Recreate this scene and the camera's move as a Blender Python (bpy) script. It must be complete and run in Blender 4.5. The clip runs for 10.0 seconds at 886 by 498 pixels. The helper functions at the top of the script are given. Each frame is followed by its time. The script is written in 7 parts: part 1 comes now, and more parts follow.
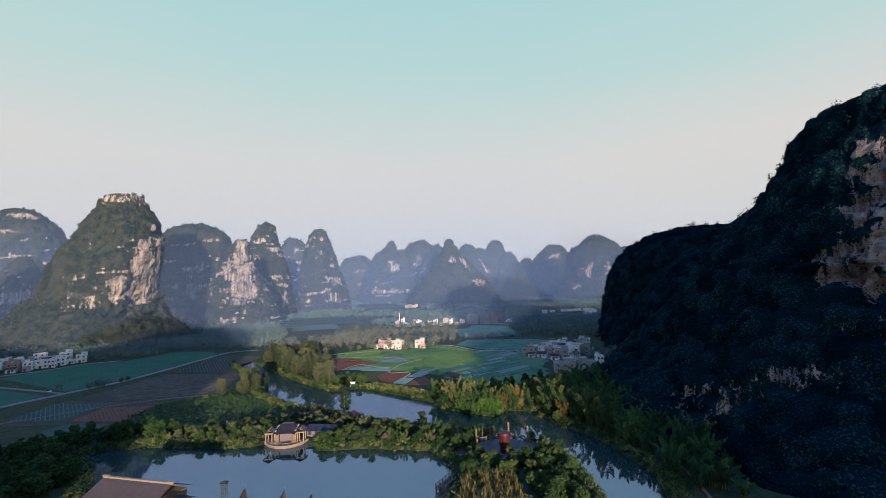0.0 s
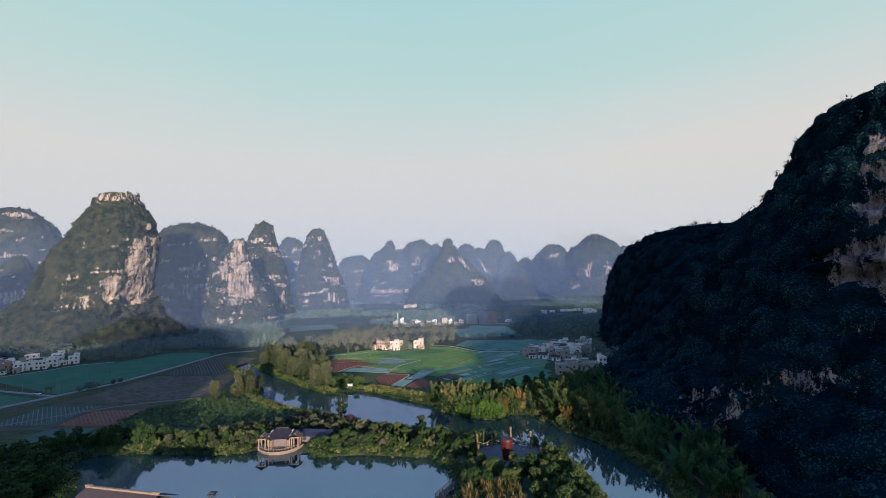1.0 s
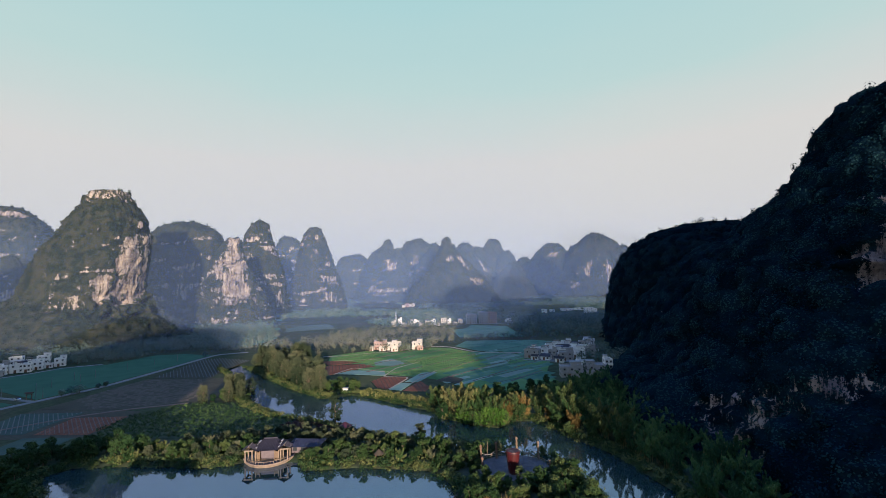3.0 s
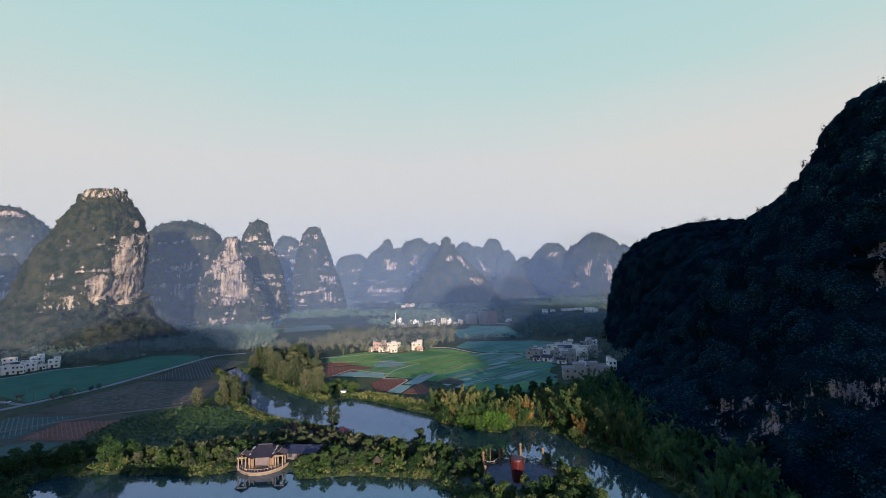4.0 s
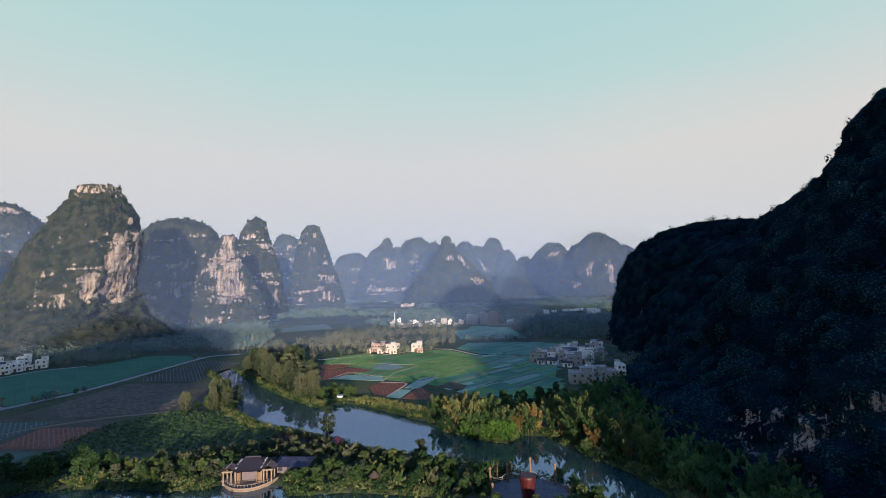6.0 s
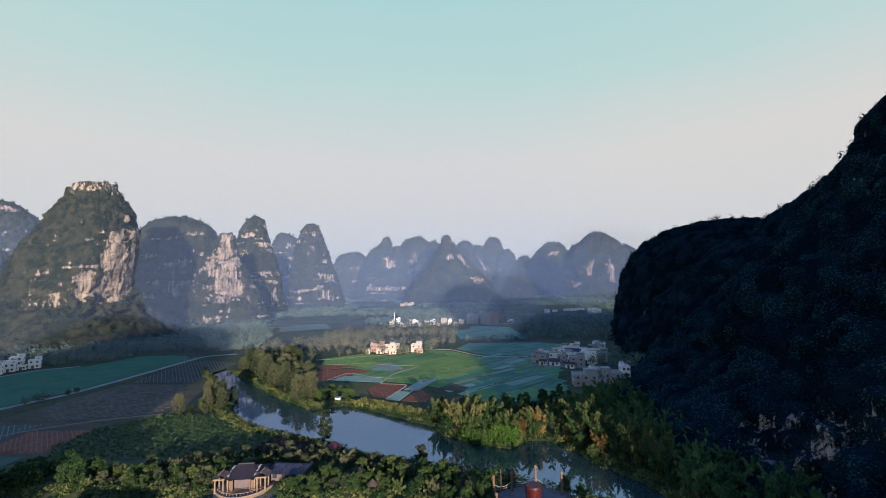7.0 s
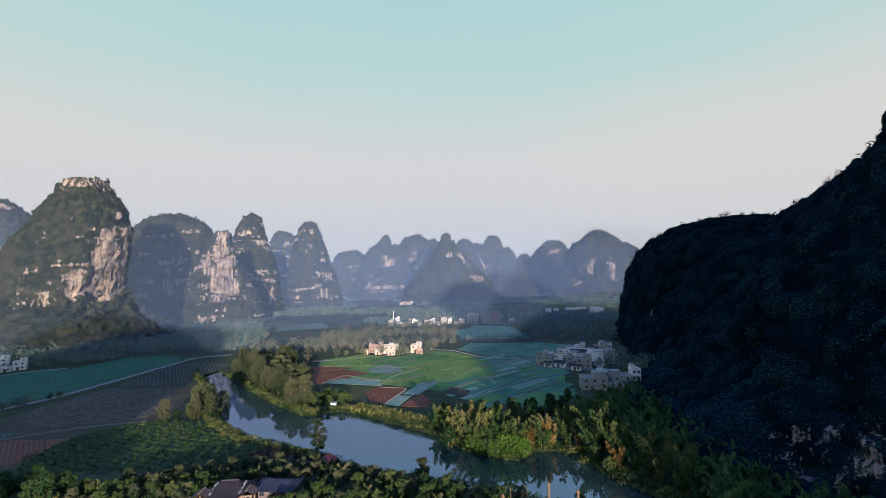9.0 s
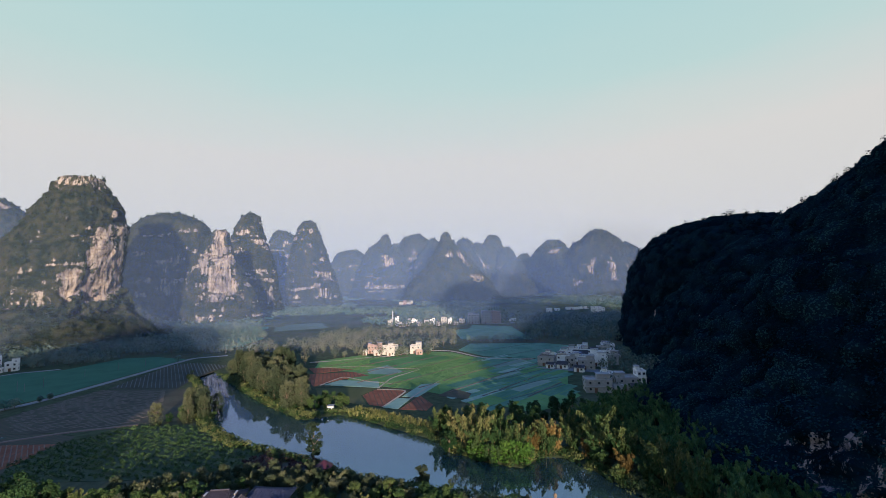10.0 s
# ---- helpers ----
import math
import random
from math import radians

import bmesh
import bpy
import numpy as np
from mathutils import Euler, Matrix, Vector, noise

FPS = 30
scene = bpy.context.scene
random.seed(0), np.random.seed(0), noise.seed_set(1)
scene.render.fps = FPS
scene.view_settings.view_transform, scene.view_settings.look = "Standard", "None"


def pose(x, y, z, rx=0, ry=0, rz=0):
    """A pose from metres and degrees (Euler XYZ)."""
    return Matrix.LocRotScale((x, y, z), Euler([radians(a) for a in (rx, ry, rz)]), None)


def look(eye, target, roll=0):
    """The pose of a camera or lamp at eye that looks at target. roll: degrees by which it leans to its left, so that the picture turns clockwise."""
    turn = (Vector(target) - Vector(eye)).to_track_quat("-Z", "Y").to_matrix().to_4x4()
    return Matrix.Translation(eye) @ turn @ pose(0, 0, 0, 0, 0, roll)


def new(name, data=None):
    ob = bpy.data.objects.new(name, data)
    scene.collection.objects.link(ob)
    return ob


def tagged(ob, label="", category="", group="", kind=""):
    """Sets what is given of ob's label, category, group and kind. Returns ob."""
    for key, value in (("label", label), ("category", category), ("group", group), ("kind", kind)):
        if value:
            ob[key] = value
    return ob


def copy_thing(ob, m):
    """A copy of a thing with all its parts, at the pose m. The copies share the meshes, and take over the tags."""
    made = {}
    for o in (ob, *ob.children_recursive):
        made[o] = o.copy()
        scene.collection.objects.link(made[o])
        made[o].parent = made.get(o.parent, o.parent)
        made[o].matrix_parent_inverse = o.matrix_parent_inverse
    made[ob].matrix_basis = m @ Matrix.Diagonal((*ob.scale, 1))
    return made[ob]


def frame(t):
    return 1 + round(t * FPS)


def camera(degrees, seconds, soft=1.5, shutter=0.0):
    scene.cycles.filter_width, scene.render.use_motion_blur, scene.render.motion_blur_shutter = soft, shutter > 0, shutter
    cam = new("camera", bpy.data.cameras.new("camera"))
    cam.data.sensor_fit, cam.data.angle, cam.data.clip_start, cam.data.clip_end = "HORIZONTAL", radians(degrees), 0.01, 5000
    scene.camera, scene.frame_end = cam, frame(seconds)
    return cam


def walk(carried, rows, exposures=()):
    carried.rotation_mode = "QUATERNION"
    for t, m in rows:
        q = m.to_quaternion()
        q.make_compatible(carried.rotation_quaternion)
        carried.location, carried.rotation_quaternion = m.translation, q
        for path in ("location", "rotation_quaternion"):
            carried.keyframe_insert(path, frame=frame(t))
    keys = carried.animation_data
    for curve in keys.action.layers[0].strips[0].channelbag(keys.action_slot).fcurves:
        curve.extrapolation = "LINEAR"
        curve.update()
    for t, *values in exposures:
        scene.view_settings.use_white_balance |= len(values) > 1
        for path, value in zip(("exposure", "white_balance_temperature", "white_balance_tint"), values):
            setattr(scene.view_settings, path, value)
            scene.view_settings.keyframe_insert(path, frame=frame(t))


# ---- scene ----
cam = camera(92.0, 10.0, 0.8)
PATH = [
    (0, (0.02, 0.056, 59.797), (0.031, 2.05, 59.962), -1.5),
    (0.5, (-0.201, 2.995, 59.801), (-0.187, 4.988, 59.964), -1.5),
    (1, (-0.393, 5.932, 59.799), (-0.376, 7.925, 59.963), -1.5),
    (1.5, (-0.56, 8.807, 59.811), (-0.541, 10.8, 59.974), -1.6),
    (2, (-0.709, 11.602, 59.823), (-0.687, 13.596, 59.984), -1.6),
    (2.5, (-0.866, 14.379, 59.842), (-0.842, 16.373, 60.002), -1.6),
    (4, (-1.48, 22.711, 59.97), (-1.453, 24.705, 60.129), -1.6),
    (4.5, (-1.757, 25.545, 59.996), (-1.728, 27.539, 60.156), -1.6),
    (5, (-2.079, 28.394, 60.031), (-2.049, 30.388, 60.189), -1.5),
    (5.5, (-2.389, 31.239, 60.085), (-2.36, 33.232, 60.242), -1.4),
    (7, (-3.189, 39.654, 60.433), (-3.159, 41.648, 60.585), -1.2),
    (7.5, (-3.536, 42.535, 60.473), (-3.504, 44.529, 60.622), -1.2),
    (8, (-3.839, 45.533, 60.488), (-3.806, 47.527, 60.636), -1.2),
    (8.5, (-4.085, 48.551, 60.481), (-4.052, 50.546, 60.627), -1.2),
    (9, (-4.275, 51.526, 60.453), (-4.241, 53.52, 60.598), -1.2),
    (9.5, (-4.374, 54.474, 60.433), (-4.339, 56.469, 60.577), -1.3),
    (10, (-4.428, 57.393, 60.436), (-4.393, 59.388, 60.579), -1.2),
]
walk(cam, [(t, look(eye, target, roll)) for t, eye, target, roll in PATH], [(0, 0.8), (10, 0.8)])

# ---- light ----
SUN_AZ, SUN_EL = 167.5, 7.0   # degrees from north (y ahead) clockwise, above the horizon
sun_way = Vector((math.sin(radians(SUN_AZ)) * math.cos(radians(SUN_EL)), math.cos(radians(SUN_AZ)) * math.cos(radians(SUN_EL)), math.sin(radians(SUN_EL))))
sun_data = bpy.data.lights.new("sun", "SUN")
sun_data.energy, sun_data.angle, sun_data.color = 5.0, radians(0.8), (1.0, 0.83, 0.66)
sun = new("sun", sun_data)
sun.matrix_world = look(sun_way * 800, (0, 0, 0))

world = bpy.data.worlds.new("hazy_morning_sky")
scene.world = world
world.use_nodes = True
wn, wl = world.node_tree.nodes, world.node_tree.links
wn.clear()
w_out = wn.new("ShaderNodeOutputWorld")
w_bg = wn.new("ShaderNodeBackground")
w_sky = wn.new("ShaderNodeTexSky")
w_sky.sky_type, w_sky.sun_disc = "NISHITA", False
w_sky.sun_elevation, w_sky.sun_rotation, w_sky.dust_density = radians(SUN_EL), radians(SUN_AZ), 3.0
w_co = wn.new("ShaderNodeTexCoord")
w_sep = wn.new("ShaderNodeSeparateXYZ")
w_noise = wn.new("ShaderNodeTexNoise")
w_noise.inputs["Scale"].default_value, w_noise.inputs["Detail"].default_value = 2.2, 4
w_add = wn.new("ShaderNodeMath")
w_add.operation = "MULTIPLY_ADD"
w_add.inputs[1].default_value = 0.10
w_map = wn.new("ShaderNodeMapping")
w_map.inputs["Scale"].default_value = (1, 1, 4)
w_ramp = wn.new("ShaderNodeValToRGB")
w_scale = wn.new("ShaderNodeVectorMath")
w_scale.operation = "SCALE"
w_scale.inputs["Scale"].default_value = 0.06
w_mix = wn.new("ShaderNodeMix")
w_mix.data_type = "RGBA"
w_mix.inputs["Factor"].default_value = 0.12


def ramp_stops(node, stops):
    el = node.color_ramp.elements
    while len(el) < len(stops):
        el.new(0.5)
    for e, (p, c) in zip(el, stops):
        e.position, e.color = p, (*c, 1)


# haze at the skyline, pale above it, teal higher up
ramp_stops(w_ramp, [(0.0, (0.71, 0.695, 0.685)), (0.07, (0.73, 0.715, 0.70)), (0.32, (0.75, 0.735, 0.72)), (0.46, (0.56, 0.74, 0.73)), (0.66, (0.44, 0.71, 0.74)), (0.80, (0.12, 0.38, 1.2)), (1.0, (0.03, 0.25, 1.3))])
wl.new(w_co.outputs["Generated"], w_sep.inputs[0])
wl.new(w_co.outputs["Generated"], w_map.inputs["Vector"])
wl.new(w_map.outputs[0], w_noise.inputs["Vector"])
wl.new(w_noise.outputs["Fac"], w_add.inputs[0])
wl.new(w_sep.outputs["Z"], w_add.inputs[2])
wl.new(w_add.outputs[0], w_ramp.inputs["Fac"])
wl.new(w_sky.outputs[0], w_scale.inputs[0])
wl.new(w_ramp.outputs["Color"], w_mix.inputs["A"])
wl.new(w_scale.outputs[0], w_mix.inputs["B"])
wl.new(w_mix.outputs["Result"], w_bg.inputs["Color"])
w_bg.inputs["Strength"].default_value = 0.585
wl.new(w_bg.outputs[0], w_out.inputs["Surface"])

# ---- materials ----


def nodes_of(name):
    m = bpy.data.materials.new(name)
    m.use_nodes = True
    t = m.node_tree
    return m, t.nodes, t.links, t.nodes["Principled BSDF"]


def plain(name, a, b, rough=0.8, scale=3.0, bump=0.15, island=0.0, metal=0.0, per_object=0.0):
    """Two-tone mottled surface with grain; island, per_object: how far pieces differ in brightness."""
    m, n, l, p = nodes_of(name)
    co = n.new("ShaderNodeTexCoord")
    big = n.new("ShaderNodeTexNoise")
    big.inputs["Scale"].default_value, big.inputs["Detail"].default_value, big.inputs["Roughness"].default_value = scale, 6, 0.65
    l.new(co.outputs["Object"], big.inputs["Vector"])
    rmp = n.new("ShaderNodeValToRGB")
    ramp_stops(rmp, [(0.3, a), (0.7, b)])
    l.new(big.outputs["Fac"], rmp.inputs["Fac"])
    col = rmp.outputs["Color"]
    if island or per_object:
        src = n.new("ShaderNodeNewGeometry").outputs["Random Per Island"] if island else n.new("ShaderNodeObjectInfo").outputs["Random"]
        amount = island or per_object
        mr = n.new("ShaderNodeMapRange")
        mr.inputs["To Min"].default_value, mr.inputs["To Max"].default_value = 1 - amount, 1 + amount
        l.new(src, mr.inputs["Value"])
        sc = n.new("ShaderNodeVectorMath")
        sc.operation = "SCALE"
        l.new(col, sc.inputs[0])
        l.new(mr.outputs[0], sc.inputs["Scale"])
        col = sc.outputs[0]
    l.new(col, p.inputs["Base Color"])
    p.inputs["Roughness"].default_value, p.inputs["Metallic"].default_value = rough, metal
    if bump:
        fine = n.new("ShaderNodeTexNoise")
        fine.inputs["Scale"].default_value, fine.inputs["Detail"].default_value = scale * 8, 3
        l.new(co.outputs["Object"], fine.inputs["Vector"])
        bp = n.new("ShaderNodeBump")
        bp.inputs["Strength"].default_value = bump
        l.new(fine.outputs["Fac"], bp.inputs["Height"])
        l.new(bp.outputs[0], p.inputs["Normal"])
    return m


def leaf_mat(name, a, b, c, gloss=0.55, shine=0.06):
    """Foliage: colour varies leaf by leaf, and through the tint attribute tree by tree or with height."""
    m, n, l, p = nodes_of(name)
    geo = n.new("ShaderNodeNewGeometry")
    at = n.new("ShaderNodeAttribute")
    at.attribute_name = "tint"
    info = n.new("ShaderNodeObjectInfo")
    add = n.new("ShaderNodeMath")
    add.operation = "MULTIPLY_ADD"
    add.inputs[1].default_value = 0.16
    l.new(geo.outputs["Random Per Island"], add.inputs[0])
    add2 = n.new("ShaderNodeMath")
    add2.operation = "MULTIPLY_ADD"
    add2.inputs[1].default_value = 0.45
    l.new(info.outputs["Random"], add2.inputs[0])
    l.new(add.outputs[0], add2.inputs[2])
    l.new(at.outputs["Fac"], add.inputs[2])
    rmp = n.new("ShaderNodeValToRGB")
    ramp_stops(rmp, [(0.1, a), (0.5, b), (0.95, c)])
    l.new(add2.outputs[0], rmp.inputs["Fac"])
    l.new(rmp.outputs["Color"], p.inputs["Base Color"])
    p.inputs["Roughness"].default_value = gloss
    p.inputs["Specular IOR Level"].default_value = shine
    return m


def hill_mat(name, veg_a, veg_b, rock_a, rock_b, stain):
    """Karst: shrub cover, and pale limestone with upright stains and level beds where the rock attribute says bare."""
    m, n, l, p = nodes_of(name)
    co = n.new("ShaderNodeTexCoord")
    at = n.new("ShaderNodeAttribute")
    at.attribute_name = "rock"

    def noise_tex(scale_xyz, scale, detail=6, rough=0.6):
        mp = n.new("ShaderNodeMapping")
        mp.inputs["Scale"].default_value = scale_xyz
        l.new(co.outputs["Object"], mp.inputs["Vector"])
        t = n.new("ShaderNodeTexNoise")
        t.inputs["Scale"].default_value, t.inputs["Detail"].default_value, t.inputs["Roughness"].default_value = scale, detail, rough
        l.new(mp.outputs[0], t.inputs["Vector"])
        return t.outputs["Fac"]

    upright = noise_tex((1, 1, 0.16), 0.30, 8, 0.75)
    beds = noise_tex((0.15, 0.15, 1), 0.45, 6, 0.7)
    mott = noise_tex((1, 1, 1), 0.05, 8, 0.7)
    fine = noise_tex((1, 1, 1), 0.5, 6, 0.7)
    rv = n.new("ShaderNodeValToRGB")
    ramp_stops(rv, [(0.36, veg_a), (0.66, veg_b)])
    tint = n.new("ShaderNodeAttribute")
    tint.attribute_name = "tint"
    by_crown = n.new("ShaderNodeMath")
    by_crown.operation = "MULTIPLY_ADD"
    by_crown.inputs[1].default_value, by_crown.inputs[2].default_value = 0.4, -0.2
    l.new(tint.outputs["Fac"], by_crown.inputs[0])
    veg = n.new("ShaderNodeMath")
    veg.operation = "ADD"
    l.new(by_crown.outputs[0], veg.inputs[0])
    l.new(mott, veg.inputs[1])
    l.new(veg.outputs[0], rv.inputs["Fac"])
    rr = n.new("ShaderNodeValToRGB")
    ramp_stops(rr, [(0.38, stain), (0.45, rock_a), (0.56, rock_b)])
    l.new(upright, rr.inputs["Fac"])
    rb = n.new("ShaderNodeMix")
    rb.data_type, rb.blend_type = "RGBA", "MULTIPLY"
    rb.inputs["Factor"].default_value = 0.6
    cb = n.new("ShaderNodeValToRGB")
    ramp_stops(cb, [(0.38, (0.45, 0.42, 0.40)), (0.5, (1, 1, 1))])
    l.new(beds, cb.inputs["Fac"])
    broad = noise_tex((1, 1, 0.10), 0.11, 5, 0.6)
    bs = n.new("ShaderNodeValToRGB")
    ramp_stops(bs, [(0.40, (0.50, 0.50, 0.58)), (0.50, (0.86, 0.84, 0.86)), (0.60, (1.05, 1.0, 0.95))])
    l.new(broad, bs.inputs["Fac"])
    rs = n.new("ShaderNodeMix")
    rs.data_type, rs.blend_type = "RGBA", "MULTIPLY"
    rs.inputs["Factor"].default_value = 1
    l.new(rr.outputs["Color"], rs.inputs["A"])
    l.new(bs.outputs["Color"], rs.inputs["B"])
    l.new(rs.outputs["Result"], rb.inputs["A"])
    l.new(cb.outputs["Color"], rb.inputs["B"])
    # ragged edge of the bare rock
    mix = n.new("ShaderNodeMath")
    mix.operation = "MULTIPLY_ADD"
    mix.inputs[1].default_value = 0.62
    both = n.new("ShaderNodeMath")
    both.operation = "MULTIPLY_ADD"
    both.inputs[1].default_value = 3.0
    l.new(upright, both.inputs[0])
    l.new(fine, both.inputs[2])
    l.new(both.outputs[0], mix.inputs[0])
    l.new(at.outputs["Fac"], mix.inputs[2])
    edge = n.new("ShaderNodeMapRange")
    edge.inputs["From Min"].default_value, edge.inputs["From Max"].default_value = 1.76, 1.86
    l.new(mix.outputs[0], edge.inputs["Value"])
    out = n.new("ShaderNodeMix")
    out.data_type = "RGBA"
    l.new(edge.outputs[0], out.inputs["Factor"])
    l.new(rv.outputs["Color"], out.inputs["A"])
    l.new(rb.outputs["Result"], out.inputs["B"])
    l.new(out.outputs["Result"], p.inputs["Base Color"])
    p.inputs["Roughness"].default_value = 1.0
    p.inputs["Specular IOR Level"].default_value = 0.0
    bp = n.new("ShaderNodeBump")
    bp.inputs["Strength"].default_value, bp.inputs["Distance"].default_value = 0.8, 2.0
    hs = n.new("ShaderNodeMath")
    hs.operation = "ADD"
    l.new(upright, hs.inputs[0])
    l.new(beds, hs.inputs[1])
    l.new(hs.outputs[0], bp.inputs["Height"])
    l.new(bp.outputs[0], p.inputs["Normal"])
    return m


def ground_mat():
    m, n, l, p = nodes_of("grass_and_earth")
    co = n.new("ShaderNodeTexCoord")
    cols = []
    for scale, stops in ((0.012, [(0.35, (0.034, 0.055, 0.032)), (0.5, (0.060, 0.074, 0.042)), (0.65, (0.090, 0.080, 0.060))]), (0.35, [(0.3, (0.55, 0.55, 0.5)), (0.7, (1.25, 1.2, 1.1))])):
        t = n.new("ShaderNodeTexNoise")
        t.inputs["Scale"].default_value, t.inputs["Detail"].default_value, t.inputs["Roughness"].default_value = scale, 8, 0.65
        l.new(co.outputs["Object"], t.inputs["Vector"])
        r = n.new("ShaderNodeValToRGB")
        ramp_stops(r, stops)
        l.new(t.outputs["Fac"], r.inputs["Fac"])
        cols.append(r.outputs["Color"])
    mx = n.new("ShaderNodeMix")
    mx.data_type, mx.blend_type = "RGBA", "MULTIPLY"
    mx.inputs["Factor"].default_value = 1
    l.new(cols[0], mx.inputs["A"])
    l.new(cols[1], mx.inputs["B"])
    l.new(mx.outputs["Result"], p.inputs["Base Color"])
    p.inputs["Roughness"].default_value = 0.95
    p.inputs["Specular IOR Level"].default_value = 0.04
    return m


def water_mat():
    """Still water: a dim green-grey body under a bluish mirror that grows with the slant of the view."""
    m, n, l, p = nodes_of("still_river_water")
    n.remove(p)
    body, gloss, mix, fres = n.new("ShaderNodeBsdfDiffuse"), n.new("ShaderNodeBsdfGlossy"), n.new("ShaderNodeMixShader"), n.new("ShaderNodeFresnel")
    body.inputs["Color"].default_value = (0.022, 0.044, 0.040, 1)
    gloss.inputs["Color"].default_value = (0.49, 0.65, 1.0, 1)
    gloss.inputs["Roughness"].default_value = 0.03
    fres.inputs["IOR"].default_value = 4.0
    co = n.new("ShaderNodeTexCoord")
    t = n.new("ShaderNodeTexNoise")
    t.inputs["Scale"].default_value, t.inputs["Detail"].default_value = 0.7, 3
    l.new(co.outputs["Object"], t.inputs["Vector"])
    bp = n.new("ShaderNodeBump")
    bp.inputs["Strength"].default_value, bp.inputs["Distance"].default_value = 0.025, 0.1
    l.new(t.outputs["Fac"], bp.inputs["Height"])
    l.new(bp.outputs[0], gloss.inputs["Normal"])
    l.new(fres.outputs[0], mix.inputs["Fac"])
    l.new(body.outputs[0], mix.inputs[1])
    l.new(gloss.outputs[0], mix.inputs[2])
    l.new(mix.outputs[0], n["Material Output"].inputs["Surface"])
    return m


def field_mat(name, a, b, line, pitch, turn, width=0.5, grain=0.25):
    """A field with plant rows: bands of line colour every pitch metres, along a way turned by turn degrees, over a mottled bed."""
    m, n, l, p = nodes_of(name)
    co = n.new("ShaderNodeTexCoord")
    mp = n.new("ShaderNodeMapping")
    mp.inputs["Rotation"].default_value = (0, 0, radians(turn))
    l.new(co.outputs["Object"], mp.inputs["Vector"])
    wob = n.new("ShaderNodeTexNoise")
    wob.inputs["Scale"].default_value, wob.inputs["Detail"].default_value = grain, 6
    l.new(co.outputs["Object"], wob.inputs["Vector"])
    r = n.new("ShaderNodeValToRGB")
    ramp_stops(r, [(0.35, a), (0.65, b)])
    l.new(wob.outputs["Fac"], r.inputs["Fac"])
    wv = n.new("ShaderNodeTexWave")
    wv.inputs["Scale"].default_value, wv.inputs["Distortion"].default_value, wv.inputs["Detail"].default_value = 0.314 / pitch, 0.6, 2
    l.new(mp.outputs[0], wv.inputs["Vector"])
    mr = n.new("ShaderNodeMapRange")
    mr.inputs["From Min"].default_value, mr.inputs["From Max"].default_value = 1 - width, 1.15 - width
    l.new(wv.outputs["Fac"], mr.inputs["Value"])
    patch = n.new("ShaderNodeMath")
    patch.operation = "MULTIPLY"
    pm = n.new("ShaderNodeMapRange")
    pm.inputs["From Min"].default_value, pm.inputs["From Max"].default_value = 0.35, 0.6
    l.new(wob.outputs["Fac"], pm.inputs["Value"])
    l.new(mr.outputs[0], patch.inputs[0])
    l.new(pm.outputs[0], patch.inputs[1])
    mx = n.new("ShaderNodeMix")
    mx.data_type = "RGBA"
    l.new(patch.outputs[0], mx.inputs["Factor"])
    l.new(r.outputs["Color"], mx.inputs["A"])
    mx.inputs["B"].default_value = (*line, 1)
    l.new(mx.outputs["Result"], p.inputs["Base Color"])
    p.inputs["Roughness"].default_value = 0.9
    p.inputs["Specular IOR Level"].default_value = 0.06
    return m


M_GROUND, M_WATER = ground_mat(), water_mat()
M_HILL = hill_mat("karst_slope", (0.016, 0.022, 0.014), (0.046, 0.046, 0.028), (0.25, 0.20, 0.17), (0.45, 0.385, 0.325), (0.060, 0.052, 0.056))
# darker, bluer copy of the slope: the east hillside's shade put into its colour
M_HILL_SHADE = hill_mat("shaded_karst_slope", (0.002, 0.007, 0.011), (0.006, 0.018, 0.026), (0.165, 0.138, 0.140), (0.34, 0.285, 0.272), (0.014, 0.014, 0.018))
# leaf tones darkened and blued for hillsides in shade; sunlit hills take the scrub
M_LEAF_SHADE = leaf_mat("shade_toned_hill_leaves", (0.002, 0.008, 0.013), (0.006, 0.020, 0.029), (0.019, 0.050, 0.052), 1.0, 0.0)
M_LEAF_SCRUB = leaf_mat("scrub_leaves", (0.018, 0.031, 0.021), (0.034, 0.047, 0.028), (0.056, 0.064, 0.036), 1.0, 0.0)
# wide dark-to-light ranges: dim gaps and lit tips of crowns put into leaf colour
M_LEAF_DARK = leaf_mat("dark_bamboo_leaves", (0.014, 0.042, 0.020), (0.044, 0.100, 0.040), (0.120, 0.185, 0.062))
M_LEAF_BAMBOO = leaf_mat("golden_bamboo_leaves", (0.024, 0.052, 0.018), (0.082, 0.098, 0.036), (0.190, 0.160, 0.070))
M_LEAF_DRY = leaf_mat("dry_bamboo_leaves", (0.085, 0.058, 0.020), (0.155, 0.102, 0.036), (0.23, 0.160, 0.070))
M_LEAF_GREEN = leaf_mat("broad_leaves", (0.009, 0.029, 0.011), (0.041, 0.070, 0.023), (0.130, 0.134, 0.048))
M_LEAF_GREY = leaf_mat("grey_green_leaves", (0.018, 0.032, 0.018), (0.060, 0.072, 0.040), (0.165, 0.155, 0.088))
# bluish tone: haze and skylit shade over the far woods put into the colour
M_LEAF_WOOD = leaf_mat("haze_toned_wood_leaves", (0.054, 0.104, 0.090), (0.098, 0.148, 0.118), (0.15, 0.172, 0.128))
# lightened copy of the grey-green leaves, for haze over distant trees
M_LEAF_PALE = leaf_mat("haze_paled_wood_leaves", (0.060, 0.076, 0.044), (0.105, 0.112, 0.068), (0.16, 0.15, 0.095))
